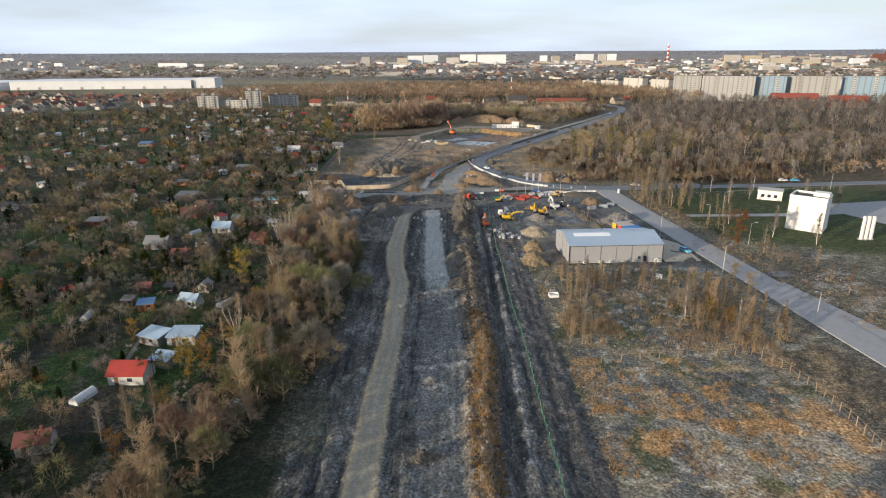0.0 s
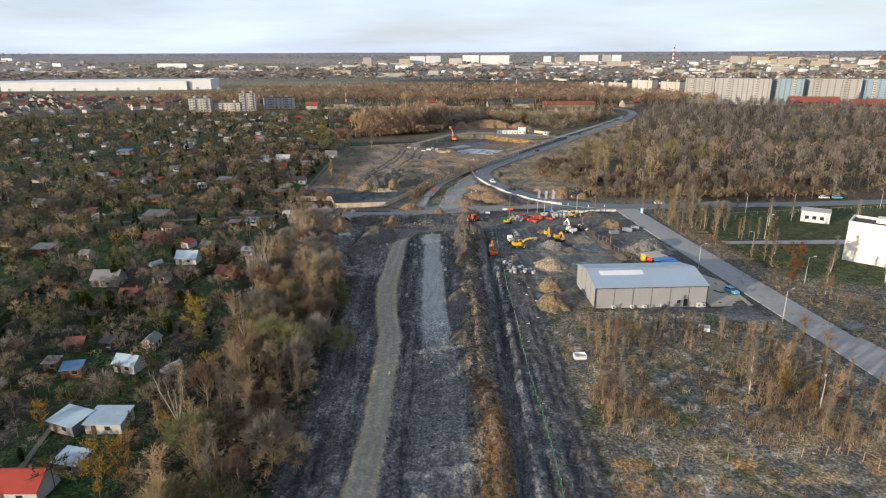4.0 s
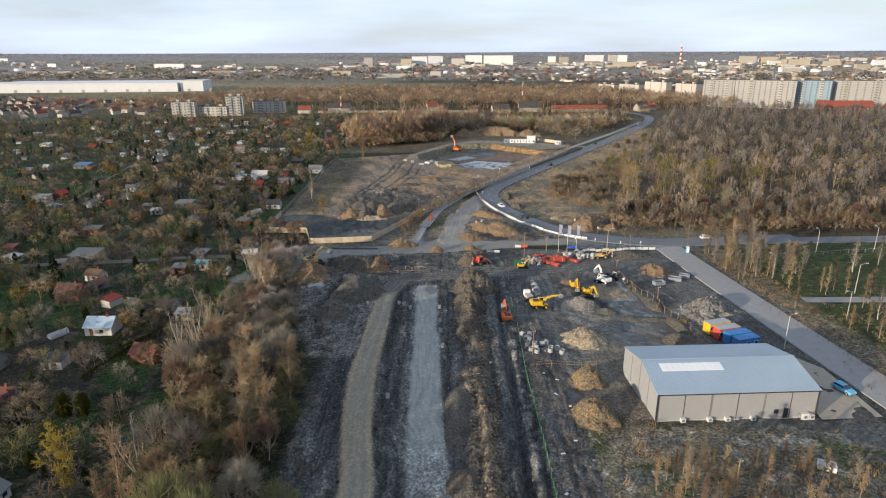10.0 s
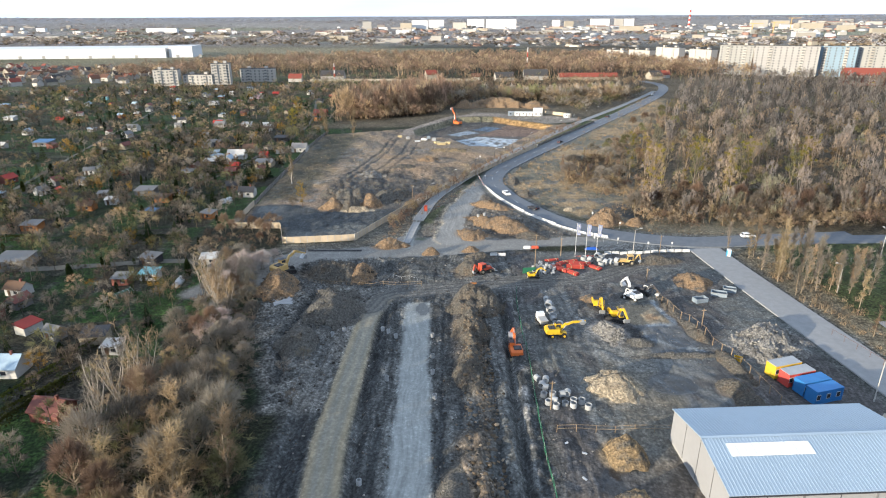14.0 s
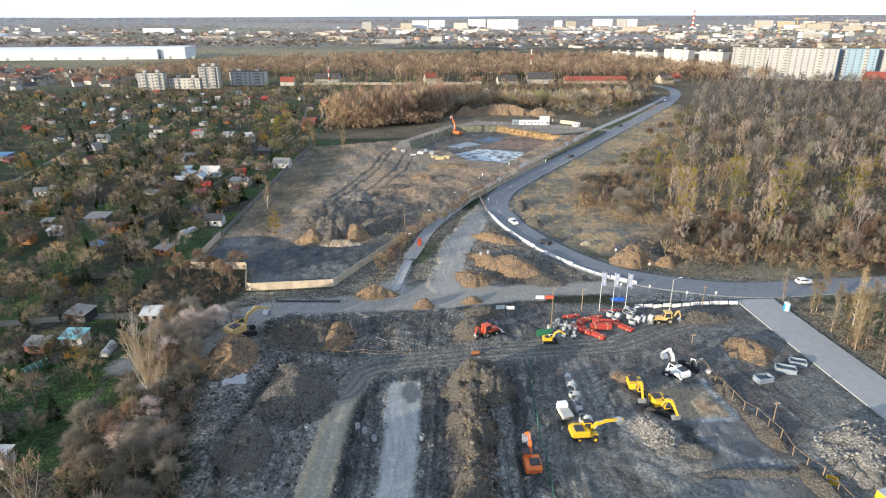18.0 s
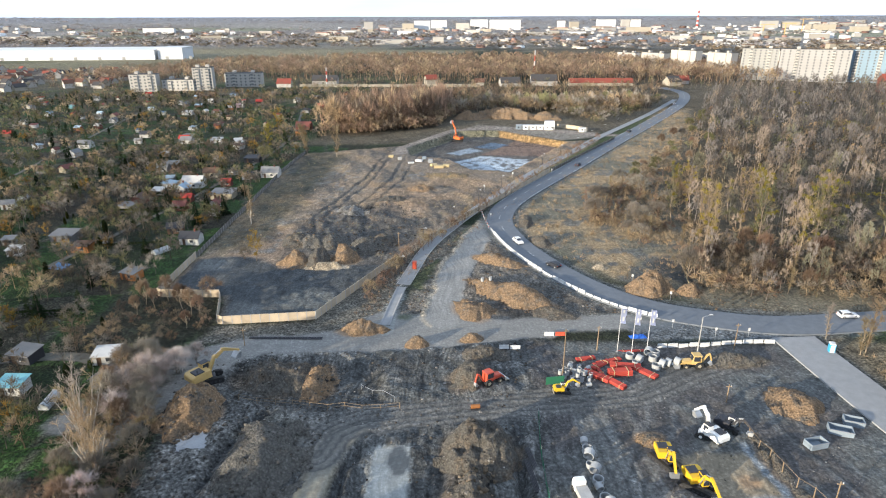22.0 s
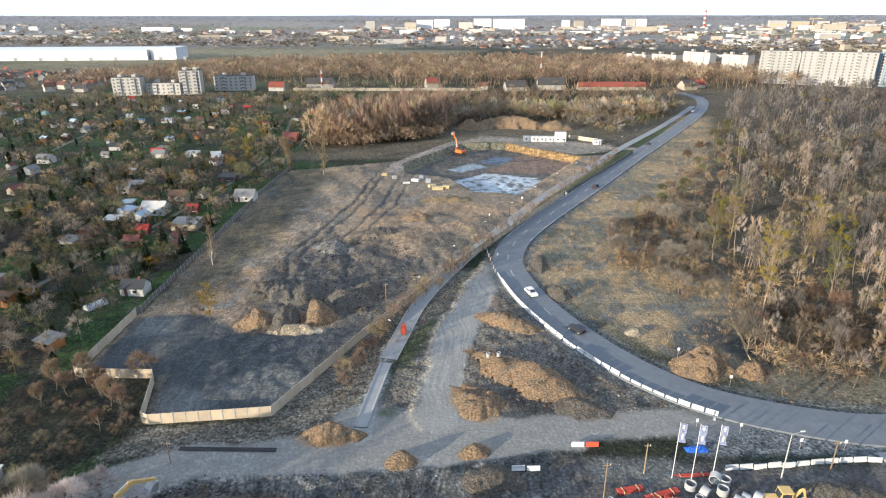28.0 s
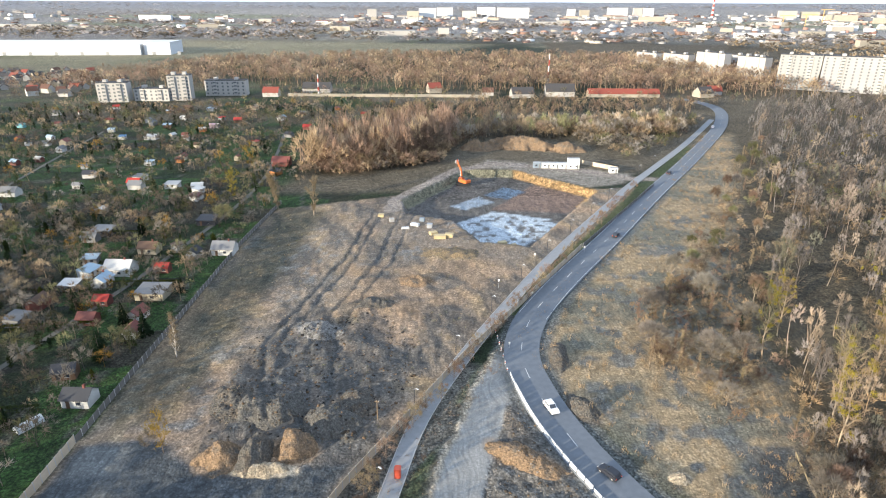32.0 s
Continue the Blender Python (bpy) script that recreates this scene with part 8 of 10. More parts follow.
def digger(name, x, y, heading, swing, col, label, scale=1.0, wheels=False, elbow=(3.4, 4.6), tip=(5.6, 3.6), teeth=(5.2, 1.0), cab_col=None, dozer=True):
    """An excavator. heading: of the undercarriage, swing: of the upper works, degrees; elbow, tip, teeth: (x, z) of boom end, stick end, bucket."""
    z = float(min(ground_z(x, y), ground_z(x + 1, y), ground_z(x - 1, y)))
    ob = empty(name, pose(x, y, z, 0, 0, heading) @ Matrix.Scale(scale, 4), label, "excavator", "machines on the site")
    taken.append((x, y, 4))
    if wheels:
        part("chassis", box(-2.0, 2.0, -0.55, 0.55, 0.55, 1.05, bevel=0.08), col, ob)
        for sx in (-1.35, 1.35):
            part("axle", rod((sx, -1.2, 0.52), (sx, 1.2, 0.52), 0.16), "dark_metal", ob)
            for sy in (-1, 1):
                w = part("wheel", rod((sx, sy * 0.75, 0.52), (sx, sy * 1.25, 0.52), 0.54, n=16), "rubber", ob)
                part("rim", rod((sx, sy * 1.15, 0.52), (sx, sy * 1.27, 0.52), 0.28, n=12), col, w)
        part("blade", plate([(-2.3, 0.15), (-2.1, 0.1), (-2.15, 0.75), (-2.3, 0.8)], -1.2, 1.2), "dark_metal", ob)
    else:
        part("car_body", box(-1.3, 1.3, -0.7, 0.7, 0.45, 0.95, bevel=0.08), "dark_metal", ob)
        for sy in (-1, 1):
            ring = [(2.0 + 0.45 * math.cos(a), 0.46 + 0.44 * math.sin(a)) for a in [math.pi * k / 8 - math.pi / 2 for k in range(9)]]
            ring += [(-2.0 + 0.45 * math.cos(a), 0.46 + 0.44 * math.sin(a)) for a in [math.pi * k / 8 + math.pi / 2 for k in range(9)]]
            tr = part("track", plate(ring, sy * 1.05 - 0.28, sy * 1.05 + 0.28), "rubber", ob)
            bm = bmesh.new()
            for k in range(7):
                add_rod(bm, (-1.8 + k * 0.6, sy * 1.05 - 0.3, 0.35), (-1.8 + k * 0.6, sy * 1.05 + 0.3, 0.35), 0.2, n=10)
            part("roller", bm, "dark_metal", tr)
        if dozer:
            part("blade", plate([(-2.75, 0.05), (-2.55, 0.05), (-2.6, 0.7), (-2.75, 0.72)], -1.25, 1.25), "paint_cream", ob)
    spin = Matrix.Rotation(radians(swing), 4, "Z")

    def upper(pn, bm, mat, lab=""):
        o = part(pn, bm, mat, ob, lab)
        o.matrix_local = spin
        return o

    upper("turntable", rod((0, 0, 0.9), (0, 0, 1.12), 0.75, n=16), "dark_metal")
    upper("house", plate([(-2.5, 1.2), (-2.6, 1.6), (-2.5, 2.15), (-1.9, 2.3), (0.3, 2.25), (0.35, 1.1), (-2.2, 1.1)], -1.2, 1.2), col)
    upper("counterweight", box(-2.75, -2.15, -1.22, 1.22, 1.15, 2.1, bevel=0.15), col)
    upper("hood", box(-2.1, -0.6, -1.05, 0.5, 2.22, 2.45, bevel=0.06), "dark_metal")
    upper("exhaust", rod((-1.6, -0.7, 2.4), (-1.6, -0.7, 2.9), 0.07), "dark_metal")
    cabin = upper("cab", plate([(-0.35, 1.15), (1.15, 1.15), (1.2, 1.9), (0.85, 2.9), (-0.35, 2.95)], 0.15, 1.15), cab_col or col)
    part("windscreen", plate([(1.18, 1.35), (1.24, 1.9), (0.9, 2.82), (0.84, 2.82), (1.1, 1.9)], 0.22, 1.08), "glass", cabin)
    part("side_window", box(-0.2, 0.75, 1.13, 1.18, 1.75, 2.75), "glass", cabin)
    part("side_window", box(-0.2, 0.75, 0.12, 0.17, 1.75, 2.75), "glass", cabin)
    part("cab_roof", box(-0.4, 0.9, 0.12, 1.18, 2.92, 3.0, bevel=0.03), "dark_metal", cabin)
    (ex, ez), (tx, tz), (bx, bz) = elbow, tip, teeth
    mx, mz = 0.5 + (ex - 0.5) * 0.45, 1.5 + (ez - 1.5) * 0.75
    upper("boom", beam([(0.45, 1.5, 0.16), (mx, mz, 0.32), (ex, ez, 0.15)], 0.42), col)
    bk = Vector((ex - tx, ez - tz)).normalized() * 0.5
    upper("stick", beam([(ex + bk.x, ez + bk.y, 0.1), (ex, ez, 0.24), (tx, tz, 0.12)], 0.34), col)
    upper("cylinder", rod((0.9, 0.3, 1.45), (mx, 0.3, mz - 0.1), 0.08), "steel")
    upper("cylinder", rod((0.9, -0.3, 1.45), (mx, -0.3, mz - 0.1), 0.08), "steel")
    upper("cylinder", rod((mx, 0, mz + 0.4), (ex + bk.x, 0, ez + bk.y), 0.08), "steel")
    d = Vector((bx - tx, bz - tz))
    d.normalize()
    n = Vector((-d.y, d.x))
    if n.x > 0:
        n = -n
    P = [Vector((tx, tz)), Vector((tx, tz)) + d * 0.9 - n * 0.1, Vector((tx, tz)) + d * 1.25 + n * 0.45, Vector((tx, tz)) + d * 0.95 + n * 0.95, Vector((tx, tz)) + d * 0.3 + n * 0.55]
    bucket = upper("bucket", plate([(p.x, p.y) for p in P], -0.6, 0.6), "steel", "worn steel digging bucket")
    bm = bmesh.new()
    for k in range(5):
        q = P[3]
        add_box(bm, q.x - 0.18, q.x + 0.06, -0.55 + k * 0.25, -0.45 + k * 0.25, q.y - 0.12, q.y)
    part("teeth", bm, "steel", bucket)
    return ob


digger("wheeled_excavator", 26.0, 239.5, 6, 0, "m_yellow", "yellow wheeled excavator parked on the dark yard", 1.0, True, (3.4, 3.3), (6.2, 3.4), (5.0, 2.2))
digger("tracked_excavator", 37.9, 252.6, -62, -31, "m_yellow", "yellow tracked excavator with its bucket on rubble", 1.0, False, (3.2, 4.2), (5.2, 2.4), (5.0, 0.8), dozer=False)
digger("tracked_excavator", 40.9, 247.2, -40, -41, "m_yellow", "yellow tracked excavator reaching down with its bucket", 1.0, False, (3.3, 4.2), (5.6, 3.0), (5.2, 0.9), dozer=False)
digger("wheeled_excavator", 47.6, 259.0, -35, 150, "m_white", "white wheeled excavator with a raised arm", 1.0, True, (2.4, 4.8), (4.0, 3.2), (3.6, 2.0))
digger("tracked_excavator", 16.2, 233.5, 90, 4, "m_orange", "orange tracked excavator straddling the trench", 1.05, False, (2.6, 4.4), (4.8, 2.6), (4.4, 1.0))
digger("wheeled_excavator", 51.2, 260.8, -30, -12, "dark_metal", "dark wheeled excavator beside a white one", 0.85, True, (2.8, 3.6), (4.8, 2.0), (4.4, 0.8), "m_white")
digger("mini_excavator", 25.0, 271.8, 0, 5, "m_yellow", "yellow and white mini excavator with folded arm", 0.62, False, (3.0, 4.4), (5.2, 3.0), (4.6, 1.4), "m_white")
digger("tracked_excavator", -43.0, 274.5, 25, 28, "m_tan", "large tan tracked excavator on the dirt bank", 1.3, False, (3.4, 3.9), (5.9, 2.7), (5.6, 0.8), dozer=False)
digger("tracked_excavator", 6.5, 533, 0, 130, "m_orange", "red tracked excavator with its arm raised beside the pit", 1.4, False, (2.6, 6.6), (3.4, 8.4), (4.4, 7.4), dozer=False)


def loader(x, y, heading, col, label, scale=1.0):
    """Backhoe loader: bonnet, cab, big rear wheels, front shovel, rear digging arm."""
    ob = empty("backhoe_loader", pose(x, y, float(ground_z(x, y)), 0, 0, heading) @ Matrix.Scale(scale, 4), label, "digger", "machines on the site")
    taken.append((x, y, 3.5))
    part("bonnet", plate([(0.4, 0.8), (2.3, 0.8), (2.35, 1.5), (0.4, 1.75)], -0.5, 0.5), col, ob)
    part("chassis", box(-1.6, 2.2, -0.45, 0.45, 0.5, 0.9, bevel=0.05), "dark_metal", ob)
    cabin = part("cab", plate([(-1.3, 0.9), (0.5, 0.9), (0.55, 1.8), (0.3, 2.75), (-1.2, 2.75)], -0.75, 0.75), col, ob)
    part("cab_roof", box(-1.35, 0.4, -0.82, 0.82, 2.72, 2.86, bevel=0.04), col, cabin)
    for s in (-1, 1):
        part("side_window", box(-1.05, 0.25, s * 0.76 - 0.03, s * 0.76 + 0.03, 1.6, 2.6), "glass", cabin)
    part("windscreen", plate([(0.56, 1.75), (0.62, 1.75), (0.38, 2.62), (0.32, 2.62)], -0.65, 0.65), "glass", cabin)
    for sx, r in ((-0.9, 0.72), (1.7, 0.48)):
        for s in (-1, 1):
            w = part("wheel", rod((sx, s * 0.65, r), (sx, s * 1.1, r), r, n=16), "rubber", ob)
            part("rim", rod((sx, s * 1.0, r), (sx, s * 1.12, r), r * 0.5, n=12), "paint_cream", w)
    for s in (-1, 1):
        part("loader_arm", beam([(0.5, 1.5, 0.1), (2.2, 1.4, 0.12), (3.0, 0.6, 0.1)], 0.14), col, ob).location.y = s * 0.6
    part("shovel", plate([(3.0, 0.1), (3.9, 0.05), (3.95, 0.12), (3.2, 0.35), (3.1, 0.95), (2.95, 0.9)], -1.15, 1.15), "steel", ob)
    part("digging_boom", beam([(-1.6, 1.0, 0.12), (-2.5, 2.6, 0.18), (-3.0, 3.0, 0.1)], 0.3), col, ob)
    part("digging_stick", beam([(-3.0, 3.0, 0.14), (-3.5, 1.4, 0.1)], 0.26), col, ob)
    part("bucket", plate([(-3.5, 1.4), (-3.7, 0.7), (-3.2, 0.4), (-2.9, 0.8)], -0.35, 0.35), "steel", ob)


loader(11.6, 274.2, 35, "m_red", "red backhoe loader working in the dirt")
loader(52.6, 281, 180, "m_tan", "yellow backhoe loader parked by concrete rings")

# small white tipper
ob = empty("dumper", pose(23.2, 245.5, float(ground_z(23.2, 245.5)), 0, 0, 100), "small white site dumper with a dusty skip", "dumper")
part("cab", plate([(-0.2, 0.6), (1.2, 0.6), (1.25, 1.5), (0.9, 2.4), (-0.2, 2.4)], -0.8, 0.8), "m_white", ob)
part("windscreen", plate([(1.22, 1.45), (1.29, 1.5), (0.97, 2.3), (0.9, 2.3)], -0.7, 0.7), "glass", ob)
part("skip", plate([(-0.5, 0.9), (-2.6, 0.9), (-2.9, 1.8), (-0.3, 1.7)], -0.9, 0.9), "concrete", ob)
for sx in (-1.9, 0.7):
    for s in (-1, 1):
        part("wheel", rod((sx, s * 0.6, 0.45), (sx, s * 0.95, 0.45), 0.45, n=14), "rubber", ob)


def car(x, y, heading, col, label, z=None, estate=False):
    ob = empty("car", pose(x, y, 0.33 if z is None else z, 0, 0, heading), label, "car", "cars")
    body = [(-2.15, 0.35), (-2.2, 0.85), (-2.05, 0.98), (0.9, 0.98), (2.0, 0.82), (2.15, 0.6), (2.1, 0.32)]
    part("body", plate(body, -0.88, 0.88), col, ob)
    part("cabin", plate([(-2.0, 0.96), (-1.75, 1.42), (-1.5, 1.47), (0.15, 1.47), (0.95, 0.97)], -0.76, 0.76), col, ob)
    part("windscreen", plate([(0.2, 1.45), (0.26, 1.46), (1.0, 0.99), (0.9, 0.99)], -0.68, 0.68), "glass", ob)
    part("rear_window", plate([(-1.98, 1.0), (-2.04, 1.0), (-1.78, 1.4), (-1.72, 1.4)], -0.66, 0.66), "glass", ob)
    for s in (-1, 1):
        part("side_window", plate([(-1.7, 1.03), (-1.55, 1.38), (0.1, 1.38), (0.7, 1.03)], s * 0.765 - 0.012, s * 0.765 + 0.012), "glass", ob)
        part("headlight", box(2.0, 2.14, s * 0.68 - 0.16, s * 0.68 + 0.16, 0.62, 0.76), "white_paint", ob)
        part("tail_light", box(-2.22, -2.1, s * 0.7 - 0.13, s * 0.7 + 0.13, 0.68, 0.9), "m_red", ob)
        for sx in (-1.35, 1.35):
            w = part("wheel", rod((sx, s * 0.68, 0.32), (sx, s * 0.92, 0.32), 0.32, n=14), "rubber", ob)
            part("rim", rod((sx, s * 0.88, 0.32), (sx, s * 0.935, 0.32), 0.19, n=10), "steel", w)
    return ob


car(81.5, 196.5, -70, "car_blue", "blue hatchback standing on the concrete road", 0.27)
car(24.5, 351.5, -70, "car_white", "white car driving round the bend", 0.34)
car(32.5, 332.5, 128, "car_dark", "black car driving round the bend", 0.34)
car(62.5, 455.5, 60, "car_dark", "dark car on the asphalt road", 0.34)
car(110.0, 545.0, 60, "car_dark", "dark car far along the road", 0.34)
car(178.0, 667.0, 62, "car_white", "white car far along the road", 0.34)
car(176.0, 312.8, 5, "car_white", "white car parked by the wood", 0.3)
car(182.0, 312.6, 5, "car_blue", "blue car parked by the wood", 0.3)
car(96, 302.5, 3, "car_white", "white car on the junction", 0.33)


# ---- pipes, rings, stacks and heaps of stone ----
def ring_mesh(r, wall, ln, n=18):
    bm = bmesh.new()
    rings = []
    for rr, z in ((r, 0), (r, ln), (r - wall, ln), (r - wall, 0)):
        rings.append([bm.verts.new((rr * math.cos(2 * math.pi * i / n), rr * math.sin(2 * math.pi * i / n), z)) for i in range(n)])
    for a in range(4):
        b = (a + 1) % 4
        for i in range(n):
            j = (i + 1) % n
            bm.faces.new((rings[a][i], rings[a][j], rings[b][j], rings[b][i]))
    bmesh.ops.recalc_face_normals(bm, faces=bm.faces)
    me = bpy.data.meshes.new("concrete_ring")
    bm.to_mesh(me)
    bm.free()
    me.materials.append(M["ring"])
    return me


RING_BIG, RING_MID, RING_SMALL = ring_mesh(0.85, 0.13, 1.15), ring_mesh(0.62, 0.1, 1.0), ring_mesh(0.42, 0.08, 0.9)
rr = random.Random(9)


def ring(me, x, y, lift=0.0, tilt=0.0, turn=0.0, group="concrete rings"):
    ob = new("concrete_ring", me)
    r = max(v.co.x for v in me.vertices)
    base = float(ground_z(x, y)) + lift
    ob.matrix_world = pose(x, y, base + (r if tilt else 0) - 0.05, 0, tilt, turn)
    tagged(ob, "pale grey precast concrete manhole ring" if not tilt else "pale concrete ring lying on its side", "concrete ring", group)


for i in range(9):
    y = 256.3 - i * 1.72
    x = 26.0 + 0.15 * math.sin(i * 1.7) + max(0, i - 4) * 0.25
    ring(RING_BIG if i % 3 else RING_MID, x, y, 0, 0 if i % 2 else 80, rr.uniform(60, 110), "row of rings on the yard")
for x, y in ((19.6, 221.5), (19.7, 219.3), (20.9, 218.5), (20.7, 220.6), (19.9, 216.8), (21.4, 216.4), (22.7, 216.5), (24.0, 216.4), (22.0, 214.6), (23.4, 214.2), (25.0, 214.8), (26.4, 214.6), (20.4, 214.3), (27.3, 213.0), (24.6, 213.0), (21.5, 212.9)):
    ring(RING_MID, x, y, 0, rr.choice([0, 0, 85]), rr.uniform(0, 180), "rings stacked by the mesh fence")
for x, y, l in ((26.9, 277.6, 0), (26.2, 276.4, 0), (27.9, 279.6, 0), (29.6, 279.8, 0), (26.6, 279.0, 0), (30.9, 279.0, 0), (25.6, 277.9, 0), (28.2, 281.0, 0), (29.2, 277.4, 0.95), (27.4, 278.3, 0.9), (28.3, 277.2, 0), (29.4, 275.7, 0), (30.8, 275.7, 0), (29.9, 273.5, 0), (27.2, 274.2, 0), (28.5, 274.6, 0), (28.9, 278.6, 0), (27.6, 276.0, 0), (30.2, 277.4, 0), (31.4, 277.0, 0), (28.6, 275.8, 0.95), (29.8, 276.5, 0.95)):
    ring(RING_SMALL, x, y, l, 0 if rr.random() < 0.7 else 80, rr.uniform(0, 180), "small rings by the pipe stacks")
for x, y in ((40.8, 284), (41.2, 281.4), (42.7, 282.0), (44.7, 284.9), (46.3, 285.0), (45.0, 280.2), (46.8, 280.4), (48.2, 281.0), (50.0, 281.0), (45.2, 283.0)):
    ring(RING_BIG if rr.random() < 0.6 else RING_MID, x, y, 0, rr.choice([0, 0, 82]), rr.uniform(0, 180), "large rings by the flagpoles")
for x, y in ((-23.3, 239.6), (-12.5, 242.0), (-9.3, 238.8), (-7.7, 242.1), (-1.3, 238.9), (-21, 241), (-11, 240), (-0.8, 224), (-0.2, 216), (-9.6, 222), (-11, 193.8), (-10.8, 159.2), (2.8, 150.2), (-5.5, 172), (-1, 230), (-11.8, 150), (12, 318), (14, 317)):
    ring(RING_SMALL, x, y, 0, 0, 0, "manhole tops along the trench line")


def pipe_stack(x, y, turn, cols, rows, length, r=0.125, lift=0.0):
    ob = empty("pipe_stack", pose(x, y, float(ground_z(x, y)) + lift, rr.uniform(-4, 4), 0, turn), "strapped stack of red plastic drain pipes", "pipes", "red pipe stacks")
    me = None
    for i in range(cols):
        for j in range(rows):
            m = Matrix.Translation((0, (i - cols / 2 + 0.5 * (j % 2)) * r * 2.05, r + j * r * 1.8))
            if me is None:
                me = part("pipe", rod((-length / 2, 0, 0), (length / 2, 0, 0), r, n=10), "pipe_red", ob)
                me.matrix_local = m
                me = me.data
            else:
                share("pipe", me, ob, m)
    for sx in (-0.3, 0.3):
        part("strap", box(sx * length - 0.05, sx * length + 0.05, -cols * r * 1.05 - r, cols * r * 1.05, 0, rows * r * 1.85 + r * 0.4), "lumber", ob)


for s in ((32.6, 277.0, -42, 6, 3, 5.5), (35.6, 274.6, -50, 5, 3, 4.5), (37.2, 277.8, 5, 6, 5, 4.6), (34.2, 281.2, 40, 4, 2, 5.0), (39.0, 280.6, -8, 6, 2, 6.0), (42.4, 278.4, -48, 6, 2, 5.0), (36.2, 282.6, 20, 4, 2, 5.5), (31.6, 283.3, 15, 4, 2, 4.0), (33.4, 279.4, 100, 3, 2, 4.5), (42, 287, 5, 3, 1, 6.0)):
    pipe_stack(*s)

# rubble heaps: single stones over the heap, small ones joined
STONES = []
for k in range(4):
    bm = bmesh.new()
    bmesh.ops.create_icosphere(bm, subdivisions=1, radius=1.0)
    r2 = random.Random(k)
    for v in bm.verts:
        v.co *= r2.uniform(0.6, 1.15)
        v.co.z *= 0.7
    me = bpy.data.meshes.new("stone")
    bm.to_mesh(me)
    bm.free()
    me.materials.append(M["stone"])
    STONES.append(me)
for nm, cx, cy, rx, ry, n, lab in (("rubble_heap", 38, 241, 3.2, 4.6, 190, "heap of pale broken concrete and stone"), ("rubble_heap", 70, 236, 7.6, 6.2, 235, "large heap of pale stone rubble by the road"), ("rubble_heap", -32, 384, 4.5, 3.5, 70, "scattered white building rubble"), ("rubble_heap", 112, 172, 8, 5, 75, "broken slabs and rubble on waste ground")):
    ob = empty(nm, pose(cx, cy, float(ground_z(cx, cy))), lab, "rubble")
    for i in range(n):
        a, q = rr.uniform(0, 6.283), rr.random() ** 0.5
        x, y = cx + rx * q * math.cos(a), cy + ry * q * math.sin(a)
        s = rr.uniform(0.09, 0.33)
        m = Matrix.Translation((x - cx, y - cy, float(ground_z(x, y)) - float(ground_z(cx, cy)) + s * 0.2)) @ Euler((rr.uniform(-0.6, 0.6), rr.uniform(-0.6, 0.6), rr.uniform(0, 6.28))).to_matrix().to_4x4() @ Matrix.Diagonal((s * rr.uniform(0.8, 1.6), s, s, 1))
        share("stone", STONES[i % 4], ob, m)
# loose clods and stones all over the works, joined
V0, F0 = [], []
for me in STONES:
    V0.append(np.array([tuple(v.co) for v in me.vertices], np.float32))
    F0.append(np.array([tuple(p.vertices) for p in me.polygons], np.int32))
CLODS = [(v, f) for v, f in zip(V0, F0)]
items = []
for poly, n, cols, sz in (([(-28, 66), (-27, 240), (-36, 262), (-50, 284), (20, 290), (20, 66)], 3600, [(0.06, 0.052, 0.045), (0.13, 0.115, 0.10), (0.09, 0.075, 0.06), (0.26, 0.24, 0.22)], (0.06, 0.32)),
                          ([(20, 196), (20, 290), (72, 288), (78, 235), (62, 232)], 900, [(0.10, 0.09, 0.08), (0.24, 0.23, 0.21)], (0.05, 0.2)),
                          ([(-8, 303), (0, 335), (16, 370), (30, 332), (50, 304)], 1300, [(0.17, 0.12, 0.075), (0.09, 0.075, 0.06), (0.22, 0.2, 0.18)], (0.08, 0.34)),
                          ([(-46, 340), (-48, 380), (-20, 398), (0, 372), (-14, 338)], 900, [(0.09, 0.075, 0.06), (0.16, 0.11, 0.07), (0.05, 0.045, 0.042)], (0.1, 0.45)),
                          ([(4.6, 66), (4.6, 120), (5.6, 250), (11, 250), (11.4, 120), (9.4, 66)], 2200, [(0.19, 0.145, 0.10), (0.13, 0.11, 0.09), (0.25, 0.20, 0.145), (0.10, 0.095, 0.085)], (0.15, 0.55)),
                          ([(-50, 280), (-44, 246), (-30, 214), (-18, 214), (-16, 286)], 800, [(0.12, 0.112, 0.10), (0.085, 0.08, 0.074), (0.16, 0.145, 0.125)], (0.12, 0.45)),
                          (FIELD, 700, [(0.30, 0.27, 0.22), (0.20, 0.17, 0.13)], (0.06, 0.3)),
                          ([(52, 306), (60, 322), (72, 322), (110, 312), (108, 306)], 350, [(0.17, 0.12, 0.075), (0.09, 0.075, 0.06)], (0.1, 0.35))):
    for x, y in in_poly(poly, n, rr):
        dh = float(strip(np.array(x), np.array(y), HAUL_L, HAUL_R, 0.3))
        if min(float(line_dist(np.array(x), np.array(y), w)[0]) for w in (SPUR_C, SIDEWALK_C, MAIN_C)) < 4.8:
            continue
        if dh > 0.5 or float(strip(np.array(x), np.array(y), CONC_L, CONC_R, 0.3)) > 0.5 and y > 165:
            continue
        items.append((x, y, rr.uniform(*sz) ** 1.0 * rr.uniform(0.5, 1), rr.uniform(0.9, 1.6), rr.randrange(4), rr.choice(cols)))
massed("clods_and_stones", items, CLODS, "loose clods, stones and broken concrete on churned soil", "stones")

